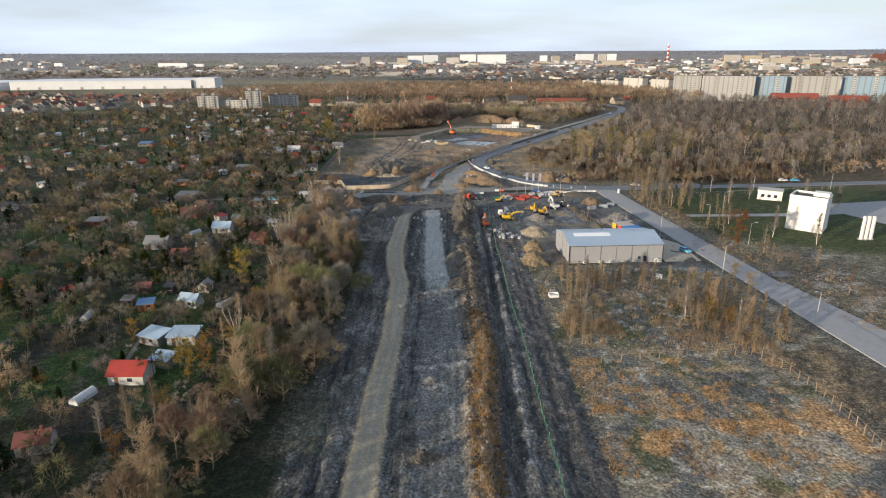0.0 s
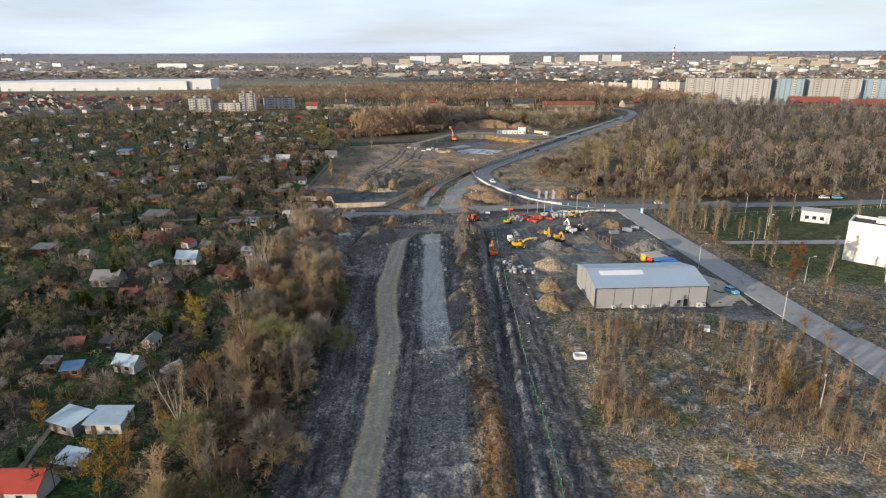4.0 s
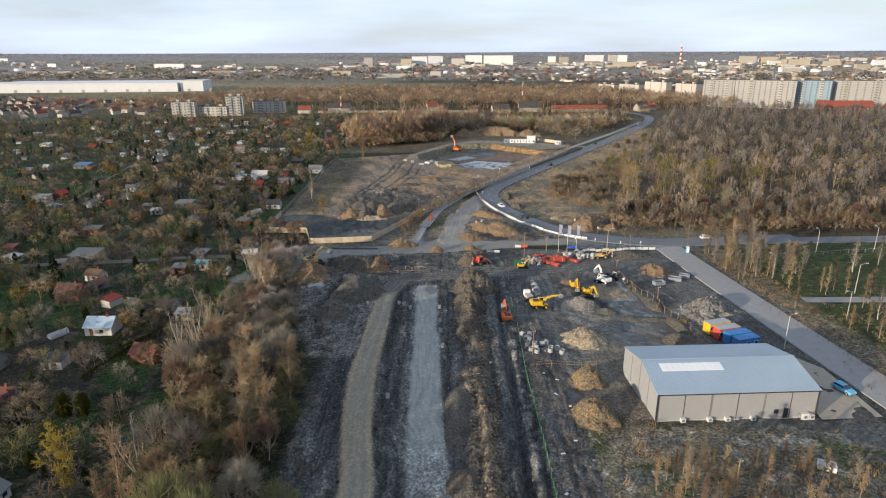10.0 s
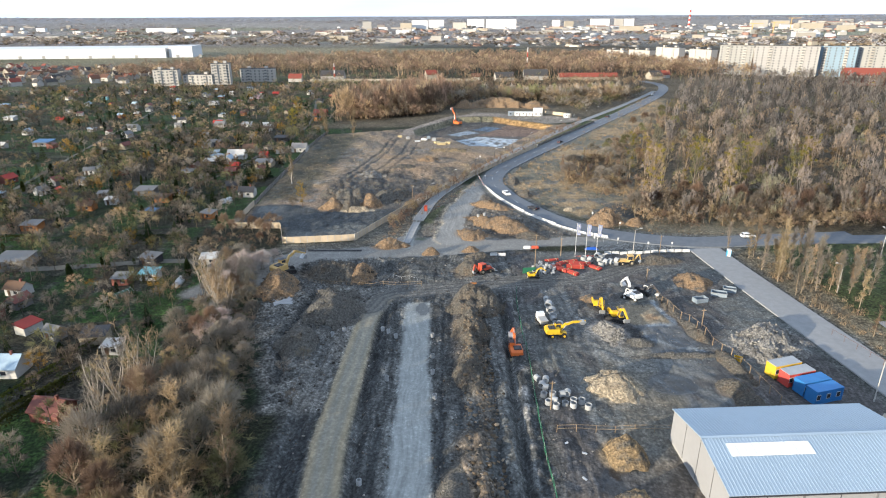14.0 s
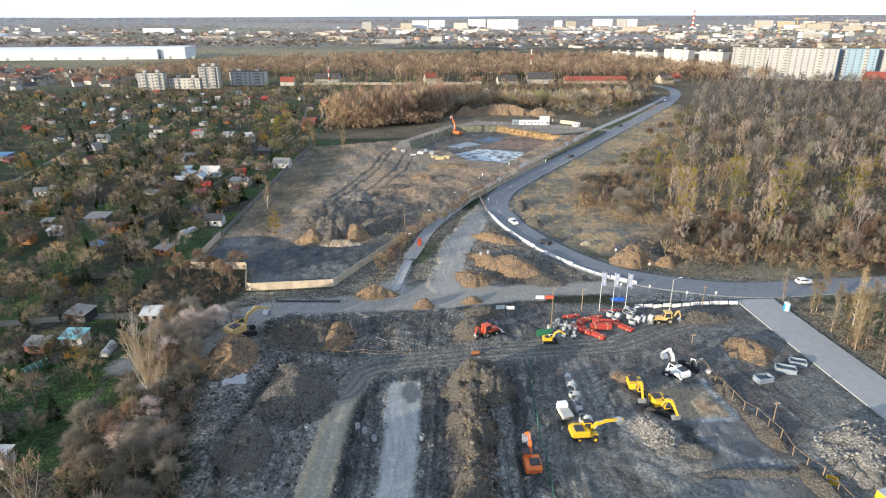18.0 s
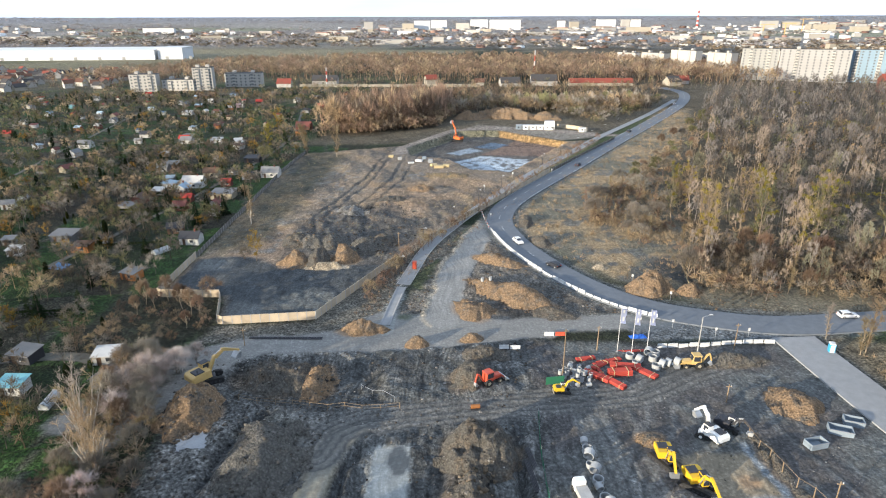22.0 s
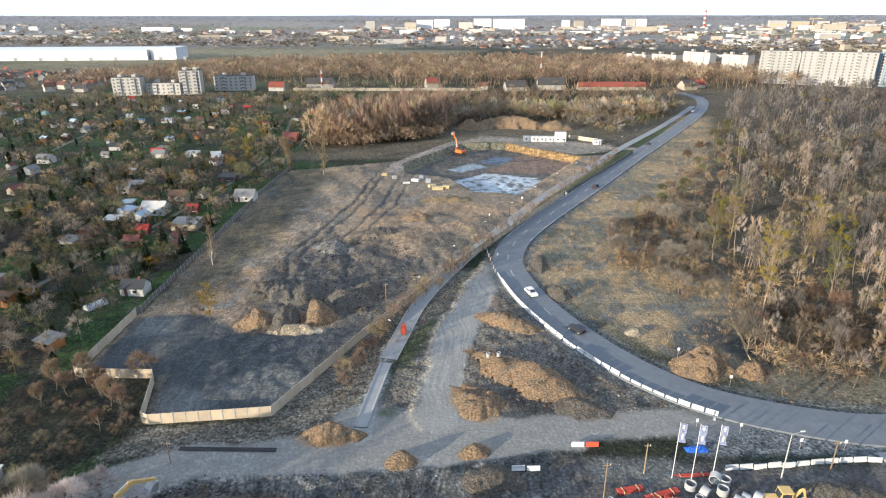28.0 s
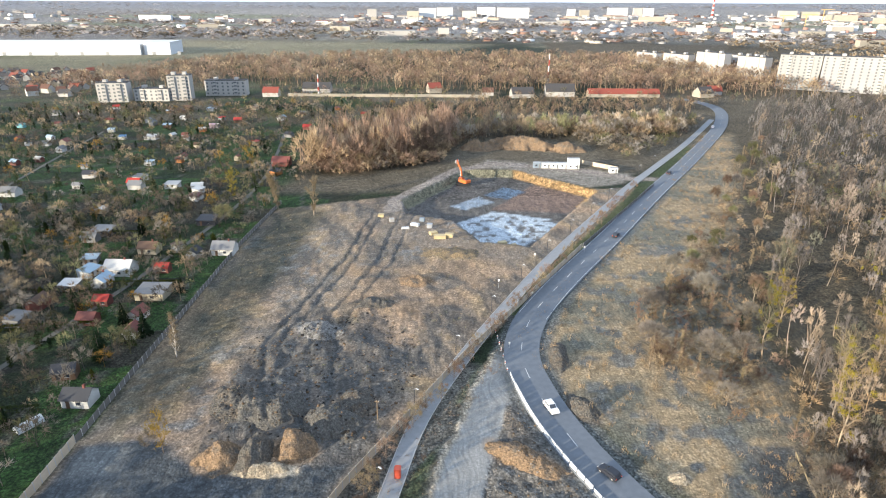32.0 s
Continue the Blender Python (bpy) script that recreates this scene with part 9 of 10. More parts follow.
# ---- small things on the site ----
def cabin_box(name, x, y, col, roofcol, label, w=1.15, h=2.3):
    ob = empty(name, pose(x, y, float(ground_z(x, y)) - 0.05, 0, 0, rr.uniform(-15, 15)), label, "portable toilet", "portable toilets")
    part("body", box(-w / 2, w / 2, -w / 2, w / 2, 0, h - 0.2, bevel=0.05), col, ob)
    part("roof", plate([(-w / 2 - 0.05, h - 0.2), (w / 2 + 0.05, h - 0.2), (w / 3, h), (-w / 3, h)], -w / 2 - 0.05, w / 2 + 0.05), roofcol, ob)
    part("door", box(-0.38, 0.38, -w / 2 - 0.04, -w / 2 + 0.01, 0.12, h - 0.35), roofcol, ob)


cabin_box("portable_toilet", -6.3, 331, "m_red", "m_red", "red portable toilet beside the footway")
cabin_box("portable_toilet", 83.4, 287, "toilet_blue", "white_paint", "blue and white portable toilet by the road")


def skip(x, y, turn, col, label, w=3.2, d=1.8, h=1.1):
    ob = empty("skip", pose(x, y, float(ground_z(x, y)) - 0.03, 0, 0, turn), label, "skip", "skips and boxes")
    part("floor", box(-w / 2 + 0.2, w / 2 - 0.2, -d / 2, d / 2, 0.0, 0.1), col, ob)
    for s in (-1, 1):
        part("side", box(-w / 2, w / 2, s * d / 2 - 0.04, s * d / 2 + 0.04, 0.0, h), col, ob)
        part("end", box(s * w / 2 - 0.05, s * w / 2 + 0.05, -d / 2, d / 2, 0.0, h), col, ob)
    part("rim", box(-w / 2 - 0.06, w / 2 + 0.06, -d / 2 - 0.09, -d / 2 + 0.0, h - 0.1, h), "steel", ob)


skip(63.8, 257, 15, "sheet", "open pale blue steel skip on dark soil")
skip(69.8, 260.5, -20, "sheet", "open grey trench box on dark soil", 3.6, 2.0)
skip(73.5, 263, -20, "sheet", "open grey trench box beside another", 3.0, 1.8)
skip(30.3, 158.0, 5, "m_white", "open white box on the track edge", 2.6, 1.8, 1.0)
skip(64.1, 172.5, -25, "m_white", "open white trailer box in the scrub", 2.6, 1.6, 1.1)
skip(61.0, 229.5, -30, "m_yellow", "small yellow compressor box by the fence", 1.5, 0.9, 0.9)
for i, (x, y) in enumerate(((21.5, 203), (24, 203), (24.2, 201), (25.5, 196.5), (23.0, 195.2), (22.0, 195.0), (25.0, 191), (24.2, 187), (24.0, 180), (26, 199), (21.0, 176), (22.2, 171), (19.8, 166))[::2]):
    part("board", box(-0.4, 0.4, -0.22, 0.22, 0, 0.08, bevel=0.02), "white_paint", None).matrix_world = pose(x, y, float(ground_z(x, y)) + 0.02, rr.uniform(-8, 8), rr.uniform(-8, 8), rr.uniform(0, 180))
for o in [o for o in scene.objects if o.name.startswith("board") and o.parent is None]:
    o.name = "foam_board"
    tagged(o, "white foam board lying on the mud", "board", "scattered white boards")
for x, y, t, ln in ((-32, 291, 0, 16), (17.5, 252, 100, 7), (17.0, 249, 98, 7)):
    ob = empty("pipe_bundle", pose(x, y, float(ground_z(x, y)) + 0.05, 0, 0, t), "bundle of long black plastic pipes", "pipes", "black pipe bundles")
    for k in range(4):
        part("pipe", rod((-ln / 2, k * 0.22, 0.11), (ln / 2, k * 0.22, 0.11), 0.1, n=8), "dark_metal", ob)
ob = empty("tank", pose(8.6, 266.5, float(ground_z(8.6, 266.5)) + 0.1, 0, 0, 8), "rusty orange steel tank lying by the track", "tank")
part("shell", rod((-0.8, 0, 0.4), (0.8, 0, 0.4), 0.4, n=16), "paint_orange", ob)
part("cradle", box(-0.9, 0.9, -0.4, 0.4, -0.15, 0.12), "dark_metal", ob)
ob = empty("blue_tarpaulin", pose(45, 293, float(ground_z(45, 293)), 0, 0, 5), "crumpled blue tarpaulin over materials", "tarpaulin")
bm = bmesh.new()
bmesh.ops.create_grid(bm, x_segments=14, y_segments=6, size=1)
for v in bm.verts:
    v.co = Vector((v.co.x * 1.9, v.co.y * 0.8, max(0.04, 0.6 * (1 - v.co.y ** 2) * (1 - v.co.x ** 4) + rr.uniform(-0.12, 0.12))))
bmesh.ops.solidify(bm, geom=bm.faces, thickness=0.03)
part("sheet", bm, "tarp_blue", ob)
ob = empty("tarpaulin", pose(-38.5, 256, float(ground_z(-38.5, 256)), 0, 0, 20), "grey-white sheet spread over a soil bank", "tarpaulin")
bm = bmesh.new()
bmesh.ops.create_grid(bm, x_segments=12, y_segments=10, size=1)
for v in bm.verts:
    X, Y = v.co.x * 2.3 + rr.uniform(-0.3, 0.3), v.co.y * (1.7 + 0.5 * math.sin(v.co.x * 3)) + rr.uniform(-0.3, 0.3)
    wp = ob.matrix_world @ Vector((X, Y, 0))
    v.co = Vector((X, Y, float(ground_z(wp.x, wp.y)) - ob.location.z + 0.12 + rr.uniform(0, 0.12)))
bmesh.ops.solidify(bm, geom=bm.faces, thickness=0.03)
part("sheet", bm, "c_greyroof", ob)
# timber baulks at the wood's edge
for i in range(5):
    part("baulk", box(-0.09, 0.09, -2.6, 2.6, 0, 0.16), "lumber", None).matrix_world = pose(69.6 - i * 0.75 + rr.uniform(-0.3, 0.3), 337 - i * 3.4, float(ground_z(69 - i * 0.7, 337 - i * 3.4)) + 0.25 + 0.12 * (i % 2), 0, 0, -10 + rr.uniform(-5, 5))
for o in [o for o in scene.objects if o.name.startswith("baulk") and o.parent is None]:
    o.name = "timber_baulk"
    tagged(o, "long orange-tinged timber baulk beside the dug pit", "timber", "timber baulks")
# traffic signs
for x, y, h, t in ((16.7, 411, 3.0, -20), (14.5, 386, 2.8, -20), (30, 432, 2.8, -25), (17.4, 376, 2.2, 0), (51.2, 321, 2.6, 160), (58.3, 312, 2.4, 160), (47, 298.6, 2.2, 0), (50, 299.0, 2.2, 0), (54, 297.5, 2.2, 0), (62, 293.5, 2.4, 0), (69, 293.2, 2.4, 0), (26, 404, 2.6, 160), (48, 440, 2.6, 160)):
    ob = empty("road_sign", pose(x, y, float(ground_z(x, y)) - 0.15, 0, 0, t), "white road sign on a grey post", "road sign", "road signs")
    part("post", rod((0, 0, 0), (0, 0, h), 0.04, n=6), "steel", ob)
    part("board", box(-0.24, 0.24, -0.05, -0.02, h - 0.7, h, bevel=0.01), "white_paint", ob)
for i in range(7):
    x, y = 16.2 - 0.3 * i, 366 + i * 3.0
    ob = empty("delineator", pose(x, y, float(ground_z(x, y)) - 0.05), "white plastic road delineator post", "delineator", "delineators at the fork")
    part("post", box(-0.12, 0.12, -0.06, 0.06, 0, 1.1, bevel=0.02), "white_paint", ob)
    part("band", box(-0.125, 0.125, -0.065, 0.065, 0.6, 0.8), "m_red", ob)
ob = empty("green_site_net", pose(24.0, 274.2, float(ground_z(24.0, 274.2)) - 0.05, 0, 0, 10), "green mesh screen beside the small digger", "screen")
part("frame", box(-1.8, 1.8, -0.04, 0.04, 0, 0.1), "steel", ob)
part("mesh", box(-1.8, 1.8, -0.03, 0.03, 0.1, 1.9), "green_net", ob)
# materials beside the far pit
for i, (x, y, w, d, h, mat, lab) in enumerate(((-12.4, 465, 3.5, 1.6, 1.0, "white_paint", "pale wrapped pallet stack on the far site"), (-6.7, 463, 2.2, 2, 1.6, "c_greyroof", "grey-green steel tank box on the far site"), (-2.5, 452, 4.5, 2.4, 1.2, "lumber", "stack of yellow timber formwork"), (-5, 456, 3, 2, 1.1, "lumber", "stack of yellow timber formwork"),
                                         (1, 453, 3, 2.2, 1.3, "lumber", "stack of yellow timber formwork"), (-16, 462, 3, 1.2, 0.7, "white_paint", "pale wrapped pallet stack on the far site"), (20.8, 455, 3.4, 2, 1.1, "lumber", "stack of yellow timber formwork"), (24.5, 452, 3, 1.8, 0.9, "lumber", "stack of timber boards"), (-27, 476, 2.5, 2, 1.2, "lumber", "stack of timber boards"), (-22, 470, 2, 1.4, 1.4, "concrete", "pale block pallet on the far site"), (-10, 470, 2, 1.4, 1.4, "sheet", "blue-grey pallet stack on the far site"))):
    ob = empty("material_stack", pose(x, y, float(ground_z(x, y)) - 0.02, 0, 0, rr.uniform(-30, 30)), lab, "materials", "stacks by the pit")
    k = max(2, int(h / 0.3))
    for j in range(k):
        part("layer", box(-w / 2 + rr.uniform(0, 0.15), w / 2 - rr.uniform(0, 0.15), -d / 2, d / 2, h * j / k + 0.02, h * (j + 1) / k - 0.02, bevel=0.02), mat, ob)
def far_cabin(x, y, w, h, mat, lab):
    ob = empty("site_cabin", pose(x, y, float(ground_z(x, y)) - 0.02, 0, 0, 2), lab, "site cabin", "cabins at the far site")
    part("body", box(-w / 2, w / 2, -1.25, 1.25, 0, h, bevel=0.03), mat, ob)
    part("roof", box(-w / 2 - 0.05, w / 2 + 0.05, -1.3, 1.3, h, h + 0.1), "c_greyroof", ob)
    for i in range(int(w / 3)):
        wi = part("window", box(-w / 2 + 1.0 + i * 3, -w / 2 + 2.0 + i * 3, -1.28, -1.22, 1.0, 1.9), "glass", ob)
    part("door", box(w / 2 - 1.2, w / 2 - 0.4, -1.29, -1.24, 0.1, 2.1), "paint_grey", ob)


far_cabin(45, 556, 4, 2.8, "sheet", "blue-white site cabin at the far site")
for i in range(3):
    far_cabin(49.5 + i * 4.5, 555.5, 4.3, 2.8, "m_white", "white site cabin in a row")
far_cabin(63.5, 554.5, 6.0, 5.4, "m_white", "white two-storey stack of site cabins")
far_cabin(82.5, 547, 4, 2.6, "m_white", "small white gate cabin")

# ---- white tower, halls, flats, panel blocks, village, far city ----
for key, c in dict(b_white=(0.66, 0.63, 0.58), b_blue=(0.36, 0.50, 0.62), b_pink=(0.50, 0.49, 0.48), b_tan=(0.48, 0.45, 0.40), b_grey=(0.50, 0.50, 0.48), b_cream=(0.58, 0.52, 0.42), b_brick=(0.26, 0.10, 0.07), r_red=(0.36, 0.09, 0.06), r_brown=(0.18, 0.09, 0.06), r_dark=(0.09, 0.085, 0.085), hall=(0.66, 0.67, 0.68), loggia=(0.20, 0.21, 0.22)).items():
    M[key] = surf(key, tuple((0.88 if key == "hall" else 0.56) * v for v in c), 0.85, grain=0.6, vary=0.05, stain=0.1, bump=0.03, rand=0.06)

tw = empty("tower_building", pose(139, 226, 0, 0, 0, -40), "plain white windowless block with a notched flat roof", "building")
part("wall", box(-6.2, 6.2, -5.2, 5.2, -0.3, 12.4), "white_wall", tw)
for a in ((-6.3, 6.3, -5.3, -4.9), (-6.3, 6.3, 4.9, 5.3), (-6.3, -5.9, -4.9, 4.9), (5.9, 6.3, -4.9, 4.9)):
    part("parapet", box(*a, 12.4, 13.3), "white_wall", tw)
part("stair_head", box(0.5, 5.8, 0.5, 4.8, 12.4, 14.0), "white_wall", tw)
part("roof", box(-5.8, 5.8, -4.8, 4.8, 12.35, 12.55), "r_dark", tw)
taken.append((139, 226, 10))
lb = empty("low_building", pose(150, 275, 0, 0, 0, -30), "low pale concrete building with a flat roof", "building")
part("wall", box(-5, 5, -3.5, 3.5, -0.3, 4.2), "white_wall", lb)
part("roof", box(-5.3, 5.3, -3.8, 3.8, 4.2, 4.5), "concrete", lb)
for i in range(3):
    part("window", box(-3.6 + i * 2.6, -2.2 + i * 2.6, -3.55, -3.47, 1.2, 2.6), "glass", lb)
for x in (150.3, 152.0, 153.7):
    ob = empty("concrete_pillar", pose(x, 210.8, 0, 0, 0, 20), "tall pale concrete pillar standing alone", "pillar", "three pillars")
    part("shaft", box(-0.4, 0.4, -0.5, 0.5, -0.3, 8.6, bevel=0.08), "white_wall", ob)
    part("base", box(-0.7, 0.7, -0.8, 0.8, -0.3, 0.3), "concrete", ob)
tagged(raw("road", [(100, 243, 0.14), (150, 243, 0.14), (240, 262, 0.14), (240, 267, 0.14), (150, 248, 0.14), (100, 246.5, 0.14)], [(0, 1, 4, 5), (1, 2, 3, 4)], "paving"), "pale park path across the lawn", "path", kind="structure")
tagged(raw("pavement", [(160, 262, 0.15), (260, 280, 0.15), (260, 240, 0.15), (175, 225, 0.15)], [(0, 3, 2, 1)], "paving"), "grey car park beyond the white tower", "pavement", kind="structure")
tagged(raw("pavement", [(97, 130, 0.12), (108, 100, 0.12), (115, 100, 0.12), (104, 150, 0.12), (100, 168, 0.12), (97, 168, 0.12)], [(0, 1, 2, 3, 4, 5)], "slab"), "cracked old concrete lay-by beside the road", "pavement", kind="structure")


def windows_on(ob, x0, x1, y, z0, floors, storey, cols, w, h, mat="loggia", face=-1, me_cache={}):
    key = (round(w, 2), round(h, 2), mat)
    if key not in me_cache:
        bm = box(-w / 2, w / 2, -0.06, 0.06, 0, h)
        me = bpy.data.meshes.new("window")
        bm.to_mesh(me)
        bm.free()
        me.materials.append(M[mat])
        me_cache[key] = me
    for f in range(floors):
        for c in range(cols):
            x = x0 + (x1 - x0) * (c + 0.5) / cols
            share("window", me_cache[key], ob, Matrix.Translation((x, y, z0 + f * storey)))


def slab_block(x, y, turn, length, depth, floors, col, label, cols, name="apartment_block", accent="b_white", group="panel blocks", storey=2.85):
    h = floors * storey + 1.4
    ob = empty(name, pose(x, y, float(ground_z(x, y)) - 0.2, 0, 0, turn), label, "apartment block", group)
    part("wall", box(-length / 2, length / 2, -depth / 2, depth / 2, 0, h), col, ob)
    part("roof", box(-length / 2 - 0.2, length / 2 + 0.2, -depth / 2 - 0.2, depth / 2 + 0.2, h, h + 0.35), "r_dark", ob)
    k = max(2, cols // 4)
    for i in range(k):
        xx = -length / 2 + length * (i + 0.5) / k
        part("stair_tower", box(xx - 1.6, xx + 1.6, -2.2, 2.2, h + 0.3, h + 2.4), accent, ob)
        part("loggia_column", box(xx - 1.7, xx + 1.7, -depth / 2 - 0.9, -depth / 2 + 0.01, 1.2, h - 0.6), accent, ob)
        if cols:
            windows_on(ob, xx - 1.6, xx + 1.6, -depth / 2 - 0.91, 2.3, floors, storey, 1, 2.6, 1.25, "loggia")
    windows_on(ob, -length / 2, length / 2, -depth / 2 - 0.01, 1.6, floors, storey, cols, 1.5, 1.45)
    return ob


def spot(a, b):
    """Middle, turn and length of a facade from its west end to its east end."""
    d = Vector((b[0] - a[0], b[1] - a[1]))
    n = Vector((d.y, -d.x)).normalized()
    c = (Vector(a) + Vector(b)) / 2 - n * 6
    return c.x, c.y, math.degrees(math.atan2(d.y, d.x)), d.length


for a, b, col, acc, lab, cols in (((318, 876), (350, 860), "b_grey", "b_white", "eleven-storey grey and white panel block of flats", 7), ((351, 859), (410, 832), "b_pink", "b_white", "long eleven-storey pink and cream panel block", 11),
                                  ((412, 846), (450, 830), "b_blue", "b_white", "eleven-storey pale blue panel block of flats", 7), ((456, 842), (512, 816), "b_grey", "b_tan", "eleven-storey grey panel block with tan gable", 8),
                                  ((522, 826), (566, 806), "b_blue", "b_white", "eleven-storey pale blue panel block of flats", 7), ((572, 818), (640, 786), "b_tan", "b_white", "long tan panel block of flats", 8)):
    x, y, t, ln = spot(a, b)
    slab_block(x, y, t, ln, 12, 11, col, lab, cols, accent=acc)
for i, (x, y, ln, fl) in enumerate(((330, 955, 34, 8), (306, 1010, 40, 8), (282, 1060, 40, 6), (360, 1040, 46, 6), (262, 1120, 36, 5), (420, 990, 40, 8), (520, 960, 40, 8), (600, 930, 40, 8))):
    slab_block(x, y, -60 if i < 5 else -25, ln, 12, fl, "b_white", "distant white panel block of flats", 0, group="distant blocks")
slab_block(-288, 764, 8, 24, 12, 5, "b_white", "white five-storey block with dark balconies", 6, group="white flats", storey=2.9)
slab_block(-258, 772, 0, 30, 12, 3, "b_white", "low white block of flats", 7, group="white flats", storey=3.0)
slab_block(-236, 776, 10, 18, 13, 7, "b_white", "white seven-storey block with dark balconies", 5, group="white flats", storey=2.8)
slab_block(-207, 806, 5, 36, 12, 4, "b_white", "white four-storey block with flat roofs", 8, group="white flats", storey=3.0)


def house(x, y, w, d, h, wall, roof, turn, name="house", label="", group="village houses"):
    ob = empty(name, pose(x, y, float(ground_z(x, y)) - 0.2, 0, 0, turn), label or "white house with a steep red tiled roof", "house", group)
    r = d * 0.42
    part("wall", prism([(-d / 2, 0), (-d / 2, h), (0, h + r), (d / 2, h), (d / 2, 0)], -w / 2, w / 2), wall, ob)
    o = d / 2 + 0.4
    part("roof", prism([(-o, h - 0.3), (0, h + r + 0.05), (o, h - 0.3), (o, h), (0, h + r + 0.3), (-o, h)], -w / 2 - 0.3, w / 2 + 0.3), roof, ob)
    return ob


vr = random.Random(12)
for x, y in in_poly([(-330, 800), (-340, 880), (-420, 960), (-760, 1050), (-800, 900), (-560, 700), (-430, 730)], 230, vr, 9):
    house(x, y, vr.uniform(7, 11), vr.uniform(6, 8), vr.uniform(3, 5), vr.choice(["b_white", "b_cream", "b_white"]), vr.choice(["r_red", "r_brown", "r_brown", "r_dark", "r_dark"]), vr.uniform(0, 180), label="pale house with a steep tiled roof")
for x, y, w, d, h, wa, ro, t, lab in ((416, 746, 52, 13, 11, "b_brick", "r_red", -10, "long brick school with a red tiled roof"), (470, 730, 40, 13, 9, "b_brick", "r_red", -12, "brick building with a red tiled roof"), (152, 812, 64, 9, 3.4, "b_cream", "r_red", 1, "long market hall with a low red roof"),
                                      (95, 815, 26, 14, 5, "b_white", "r_dark", 0, "white workshop with a grey roof"), (60, 805, 20, 12, 4, "b_white", "r_dark", 10, "white workshop with a grey roof"), (225, 815, 14, 12, 4, "b_cream", "r_dark", 20, "small petrol station building"), (240, 830, 12, 10, 4, "b_white", "r_red", 0, "small white shop by the road"),
                                      (-20, 830, 12, 10, 5, "b_cream", "r_red", 20, "house with an orange-red roof"), (-130, 830, 26, 12, 4, "b_white", "r_dark", 0, "white workshop with a flat grey roof"), (-165, 800, 14, 10, 4, "b_white", "r_red", 0, "white workshop with a red roof"), (30, 815, 10, 8, 3.5, "b_white", "r_brown", 0, "small white house by the road")):
    hb = house(x, y, w, d, h, wa, ro, t, label=lab, group="buildings along the far road")
    if wa == "b_brick":
        windows_on(hb, -w / 2, w / 2, -d / 2 - 0.03, 1.6, int(h / 3.2), 3.2, int(w / 4), 1.5, 1.8, "b_cream")
ob = empty("boundary_wall", pose(0, 800, 0), "long pale wall along the far road", "wall", kind="structure")
part("wall", box(-150, 30, 0, 0.4, -0.3, 2.6), "b_cream", ob)


def hall(x, y, length, depth, h, turn, label="huge white industrial hall with flat roof", mat="hall"):
    ob = empty("industrial_hall", pose(x, y, float(ground_z(x, y)) - 0.3, 0, 0, turn), label, "hall", "industrial halls")
    part("wall", box(-length / 2, length / 2, -depth / 2, depth / 2, 0, h), mat, ob)
    part("roof", box(-length / 2 - 0.5, length / 2 + 0.5, -depth / 2 - 0.5, depth / 2 + 0.5, h, h + 0.8), mat, ob)
    for i in range(max(2, int(length / 40))):
        part("dock", box(-length / 2 + 12 + i * 38, -length / 2 + 17 + i * 38, -depth / 2 - 0.4, -depth / 2, 0.2, 5), "b_grey", ob)
    return ob


hall(-660, 1260, 330, 120, 15, 6)
hall(-960, 1230, 240, 140, 13, 6)
hall(-470, 1255, 40, 60, 18, 6, "tall white end of the industrial hall")
FAR = "-355 2878 37 30;-184 2819 47 26;-130 2862 67 35;-62 2963 66 33;38 2847 56 26;109 2944 74 36;210 2822 125 39;465 2988 34 28;519 2979 39 25;649 2953 82 34;723 2924 35 34;764 2913 40 34;696 2623 90 18;-1263 2032 104 11;-1159 2008 68 13;-1039 2010 150 10;-1066 2502 117 18;-167 1801 122 12;-325 2010 56 13;-38 1871 28 16;681 1771 70 12;858 1837 61 13;1238 2745 66 28;1331 2762 67 23;1331 2550 101 21;1395 2424 57 18;1392 2243 51 15;958 2310 48 14;644 2014 52 12;314 2411 117 11;420 2440 85 11;1078 2094 83 15;1581 2430 73 19"
for row in FAR.split(";"):
    x, y, w, h = [float(v) for v in row.split()]
    ob = empty("city_building", pose(x, y, float(ground_z(x, y)) - 1, 0, 0, vr.uniform(-8, 8)), "distant white slab building of the city", "building", "city buildings")
    part("wall", box(-w / 2, w / 2, -7, 7, 0, h), vr.choice(["hall", "b_white", "b_cream"]), ob)
    part("roof", box(-w / 2 - 0.3, w / 2 + 0.3, -7.3, 7.3, h, h + 0.8), "b_grey", ob)
for poly, n in (([(600, 1500), (1150, 1350), (1900, 1900), (2600, 3000), (700, 3000), (620, 2100)], 100), ([(-500, 2300), (600, 2300), (700, 3000), (-500, 3000)], 36), ([(-1900, 2000), (-700, 1800), (-500, 2600), (-2200, 2900)], 30)):
    for x, y in in_poly(poly, n, vr, 20):
        w, h = vr.uniform(16, 60), vr.uniform(5, 15)
        ob = empty("city_building", pose(x, y, float(ground_z(x, y)) - 1, 0, 0, vr.uniform(-20, 20)), "distant pale building of the city", "building", "city buildings")
        part("wall", box(-w / 2, w / 2, -6, 6, 0, h), vr.choice(["hall", "b_white", "b_cream", "b_tan", "b_white"]), ob)
        part("roof", box(-w / 2 - 0.3, w / 2 + 0.3, -6.3, 6.3, h, h + 1.0), vr.choice(["r_red", "b_grey", "r_brown", "b_white"]), ob)
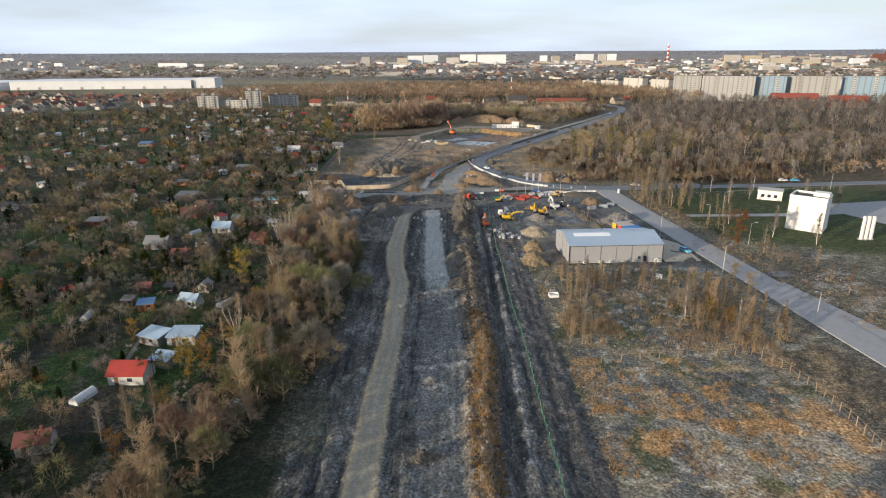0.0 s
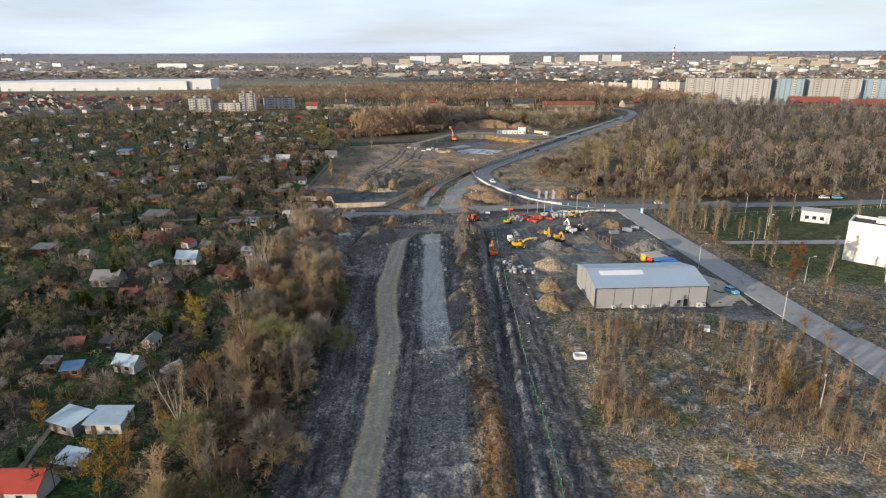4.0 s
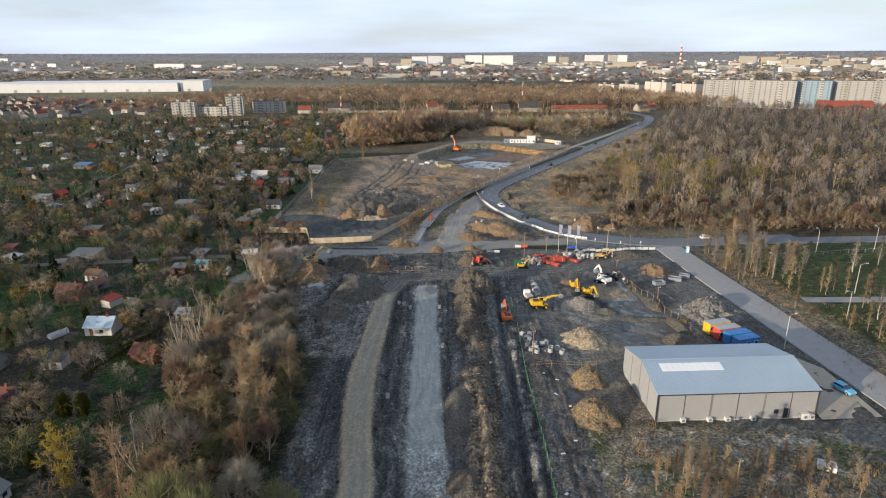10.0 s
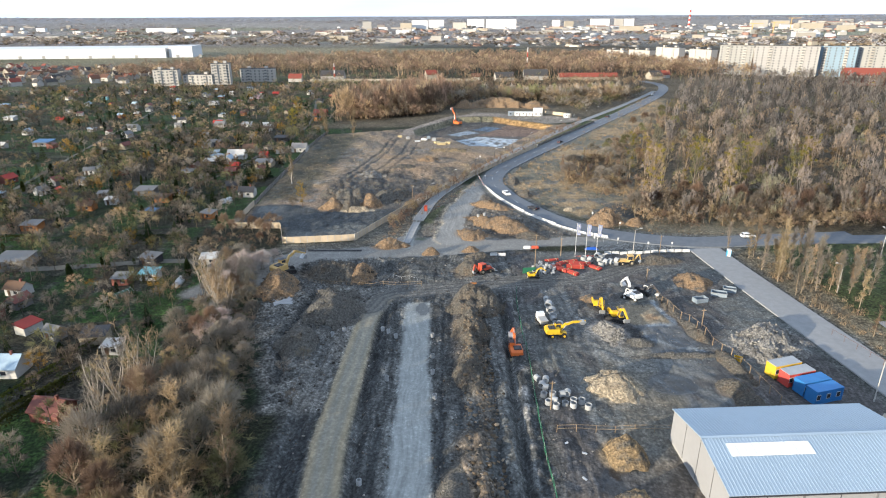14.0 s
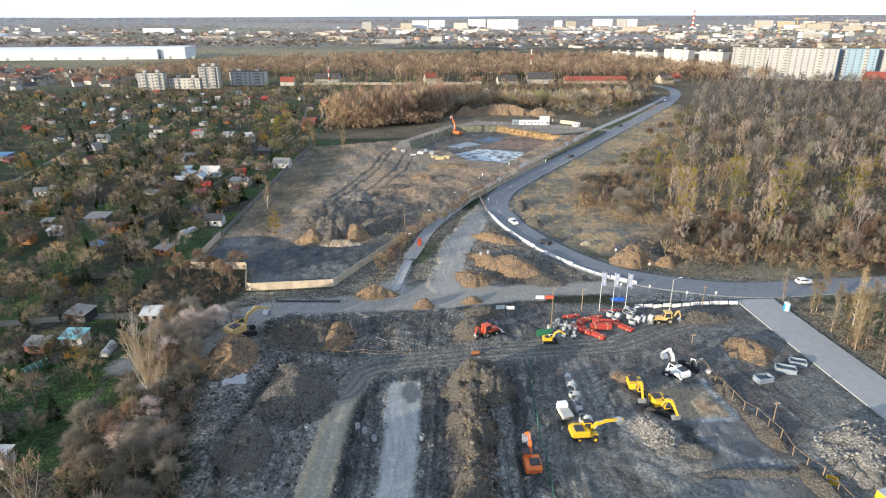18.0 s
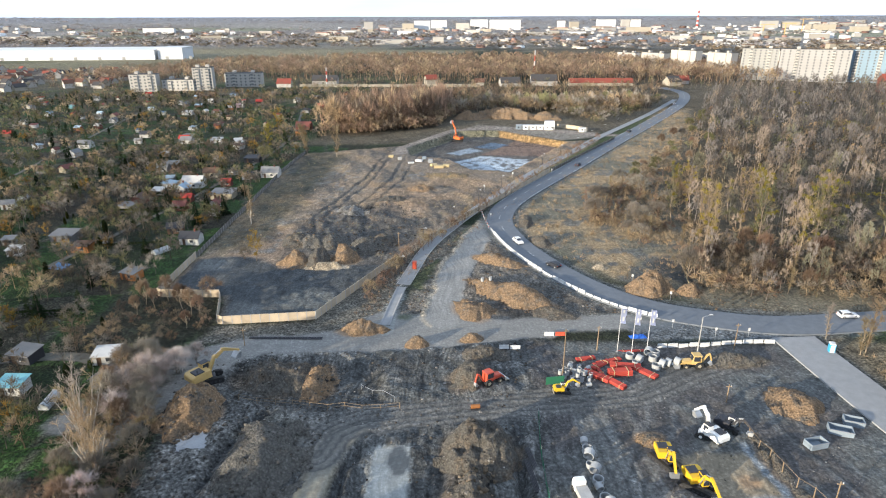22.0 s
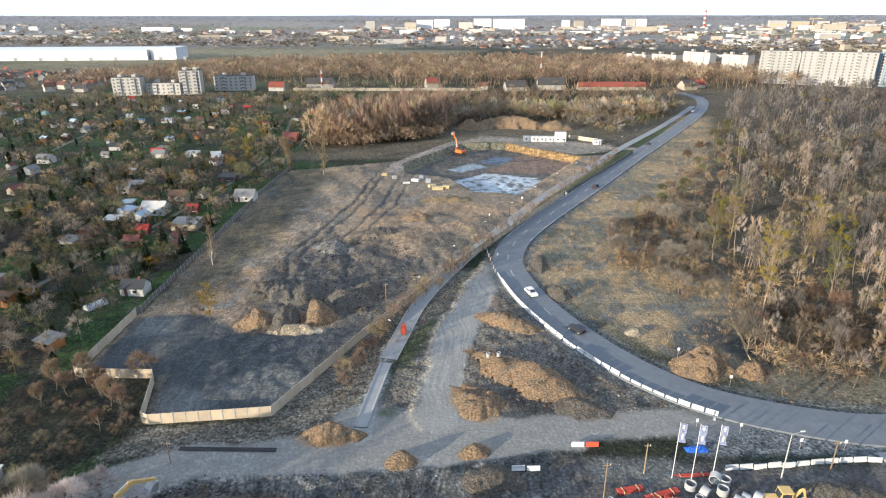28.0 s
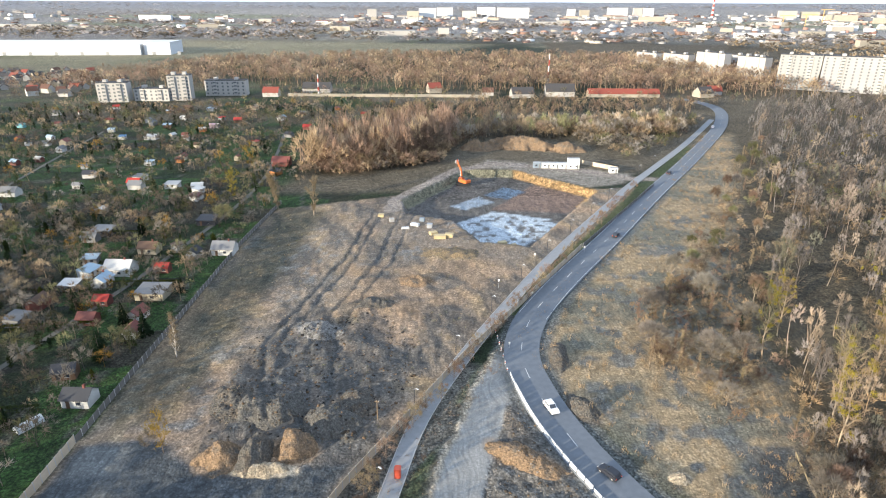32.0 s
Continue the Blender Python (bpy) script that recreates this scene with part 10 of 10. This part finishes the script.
# the low quarters of the city, too small to pick apart
quarter = []
hv = np.array([(-1, -0.6, 0), (1, -0.6, 0), (1, 0.6, 0), (-1, 0.6, 0), (-1, -0.6, 0.7), (1, -0.6, 0.7), (1, 0.6, 0.7), (-1, 0.6, 0.7), (-1, 0, 1.0), (1, 0, 1.0)], np.float32)
hf = np.array([(0, 1, 5), (0, 5, 4), (1, 2, 6), (1, 6, 5), (2, 3, 7), (2, 7, 6), (3, 0, 4), (3, 4, 7), (4, 5, 9), (4, 9, 8), (6, 7, 8), (6, 8, 9), (5, 6, 9), (7, 4, 8)], np.int32)
fv = np.array([(x, y, z * 0.6) for z in (0, 1) for x, y in ((-1, -0.45), (1, -0.45), (1, 0.45), (-1, 0.45))], np.float32)
ff = np.array([(0, 1, 5), (0, 5, 4), (1, 2, 6), (1, 6, 5), (2, 3, 7), (2, 7, 6), (3, 0, 4), (3, 4, 7), (4, 5, 6), (4, 6, 7)], np.int32)
for poly, n in (([(640, 1500), (1150, 1350), (1900, 1900), (2500, 3000), (700, 3000), (640, 2100)], 360), ([(-500, 2250), (600, 2250), (700, 3000), (-500, 3000)], 130), ([(-1900, 2000), (-700, 1800), (-500, 2600), (-2200, 2900)], 90), ([(60, 1560), (600, 1500), (640, 2200), (-200, 2200)], 80)):
    for x, y in in_poly(poly, n, vr):
        quarter.append((x, y, vr.uniform(4.5, 9), vr.uniform(0.8, 2.0), vr.choice([0, 0, 1]), vr.choice([(0.45, 0.43, 0.40), (0.38, 0.34, 0.29), (0.22, 0.145, 0.115), (0.55, 0.55, 0.54), (0.30, 0.28, 0.27), (0.20, 0.125, 0.10)])))
massed("city_quarter", quarter, [(hv, hf), (fv, ff)], "low pale and red-roofed houses of the distant city", "houses", "stuff_built")
ob = empty("chimney_stack", pose(984, 2813, float(ground_z(984, 2813)) - 1), "tall red and white banded factory chimney", "chimney")
top, k = 76.0, 9
for i in range(k):
    z0, z1 = top * i / k, top * (i + 1) / k
    part("band", rod((0, 0, z0), (0, 0, z1), 5.2 - 2.4 * i / k, 5.2 - 2.4 * (i + 1) / k, 12), "pipe_red" if i % 2 else "white_paint", ob)
for x, y, h in ((1240, 2500, 40), (1010, 2300, 32), (1090, 2320, 34)):
    ob = empty("tower_crane", pose(x, y, float(ground_z(x, y))), "distant yellow tower crane over the city", "crane", "tower cranes")
    part("mast", box(-1, 1, -1, 1, 0, h), "m_tan", ob)
    part("jib", box(-12, 34, -0.7, 0.7, h, h + 1.8), "m_tan", ob)
    part("counterweight", box(-12, -8, -1.2, 1.2, h - 3, h), "b_grey", ob)
for x, y, h in ((96, 900, 30), (-125, 812, 18), (2010, 2900, 85)):
    ob = empty("mast", pose(x, y, float(ground_z(x, y))), "slim red and white lattice mast", "mast", "masts")
    for i in range(5):
        part("section", rod((0, 0, h * i / 5), (0, 0, h * (i + 1) / 5), 1.0 - 0.12 * i, 0.9 - 0.12 * i, 4), "pipe_red" if i % 2 else "white_paint", ob)
ob = empty("church_tower", pose(1700, 2500, float(ground_z(1700, 2500))), "distant red-brick church with a spire", "church")
part("nave", prism([(-12, 0), (-12, 18), (0, 30), (12, 18), (12, 0)], -25, 25), "b_brick", ob)
part("tower", box(25, 37, -6, 6, 0, 42), "b_brick", ob)
part("spire", rod((31, 0, 42), (31, 0, 70), 8, 0.3, 8), "r_red", ob)
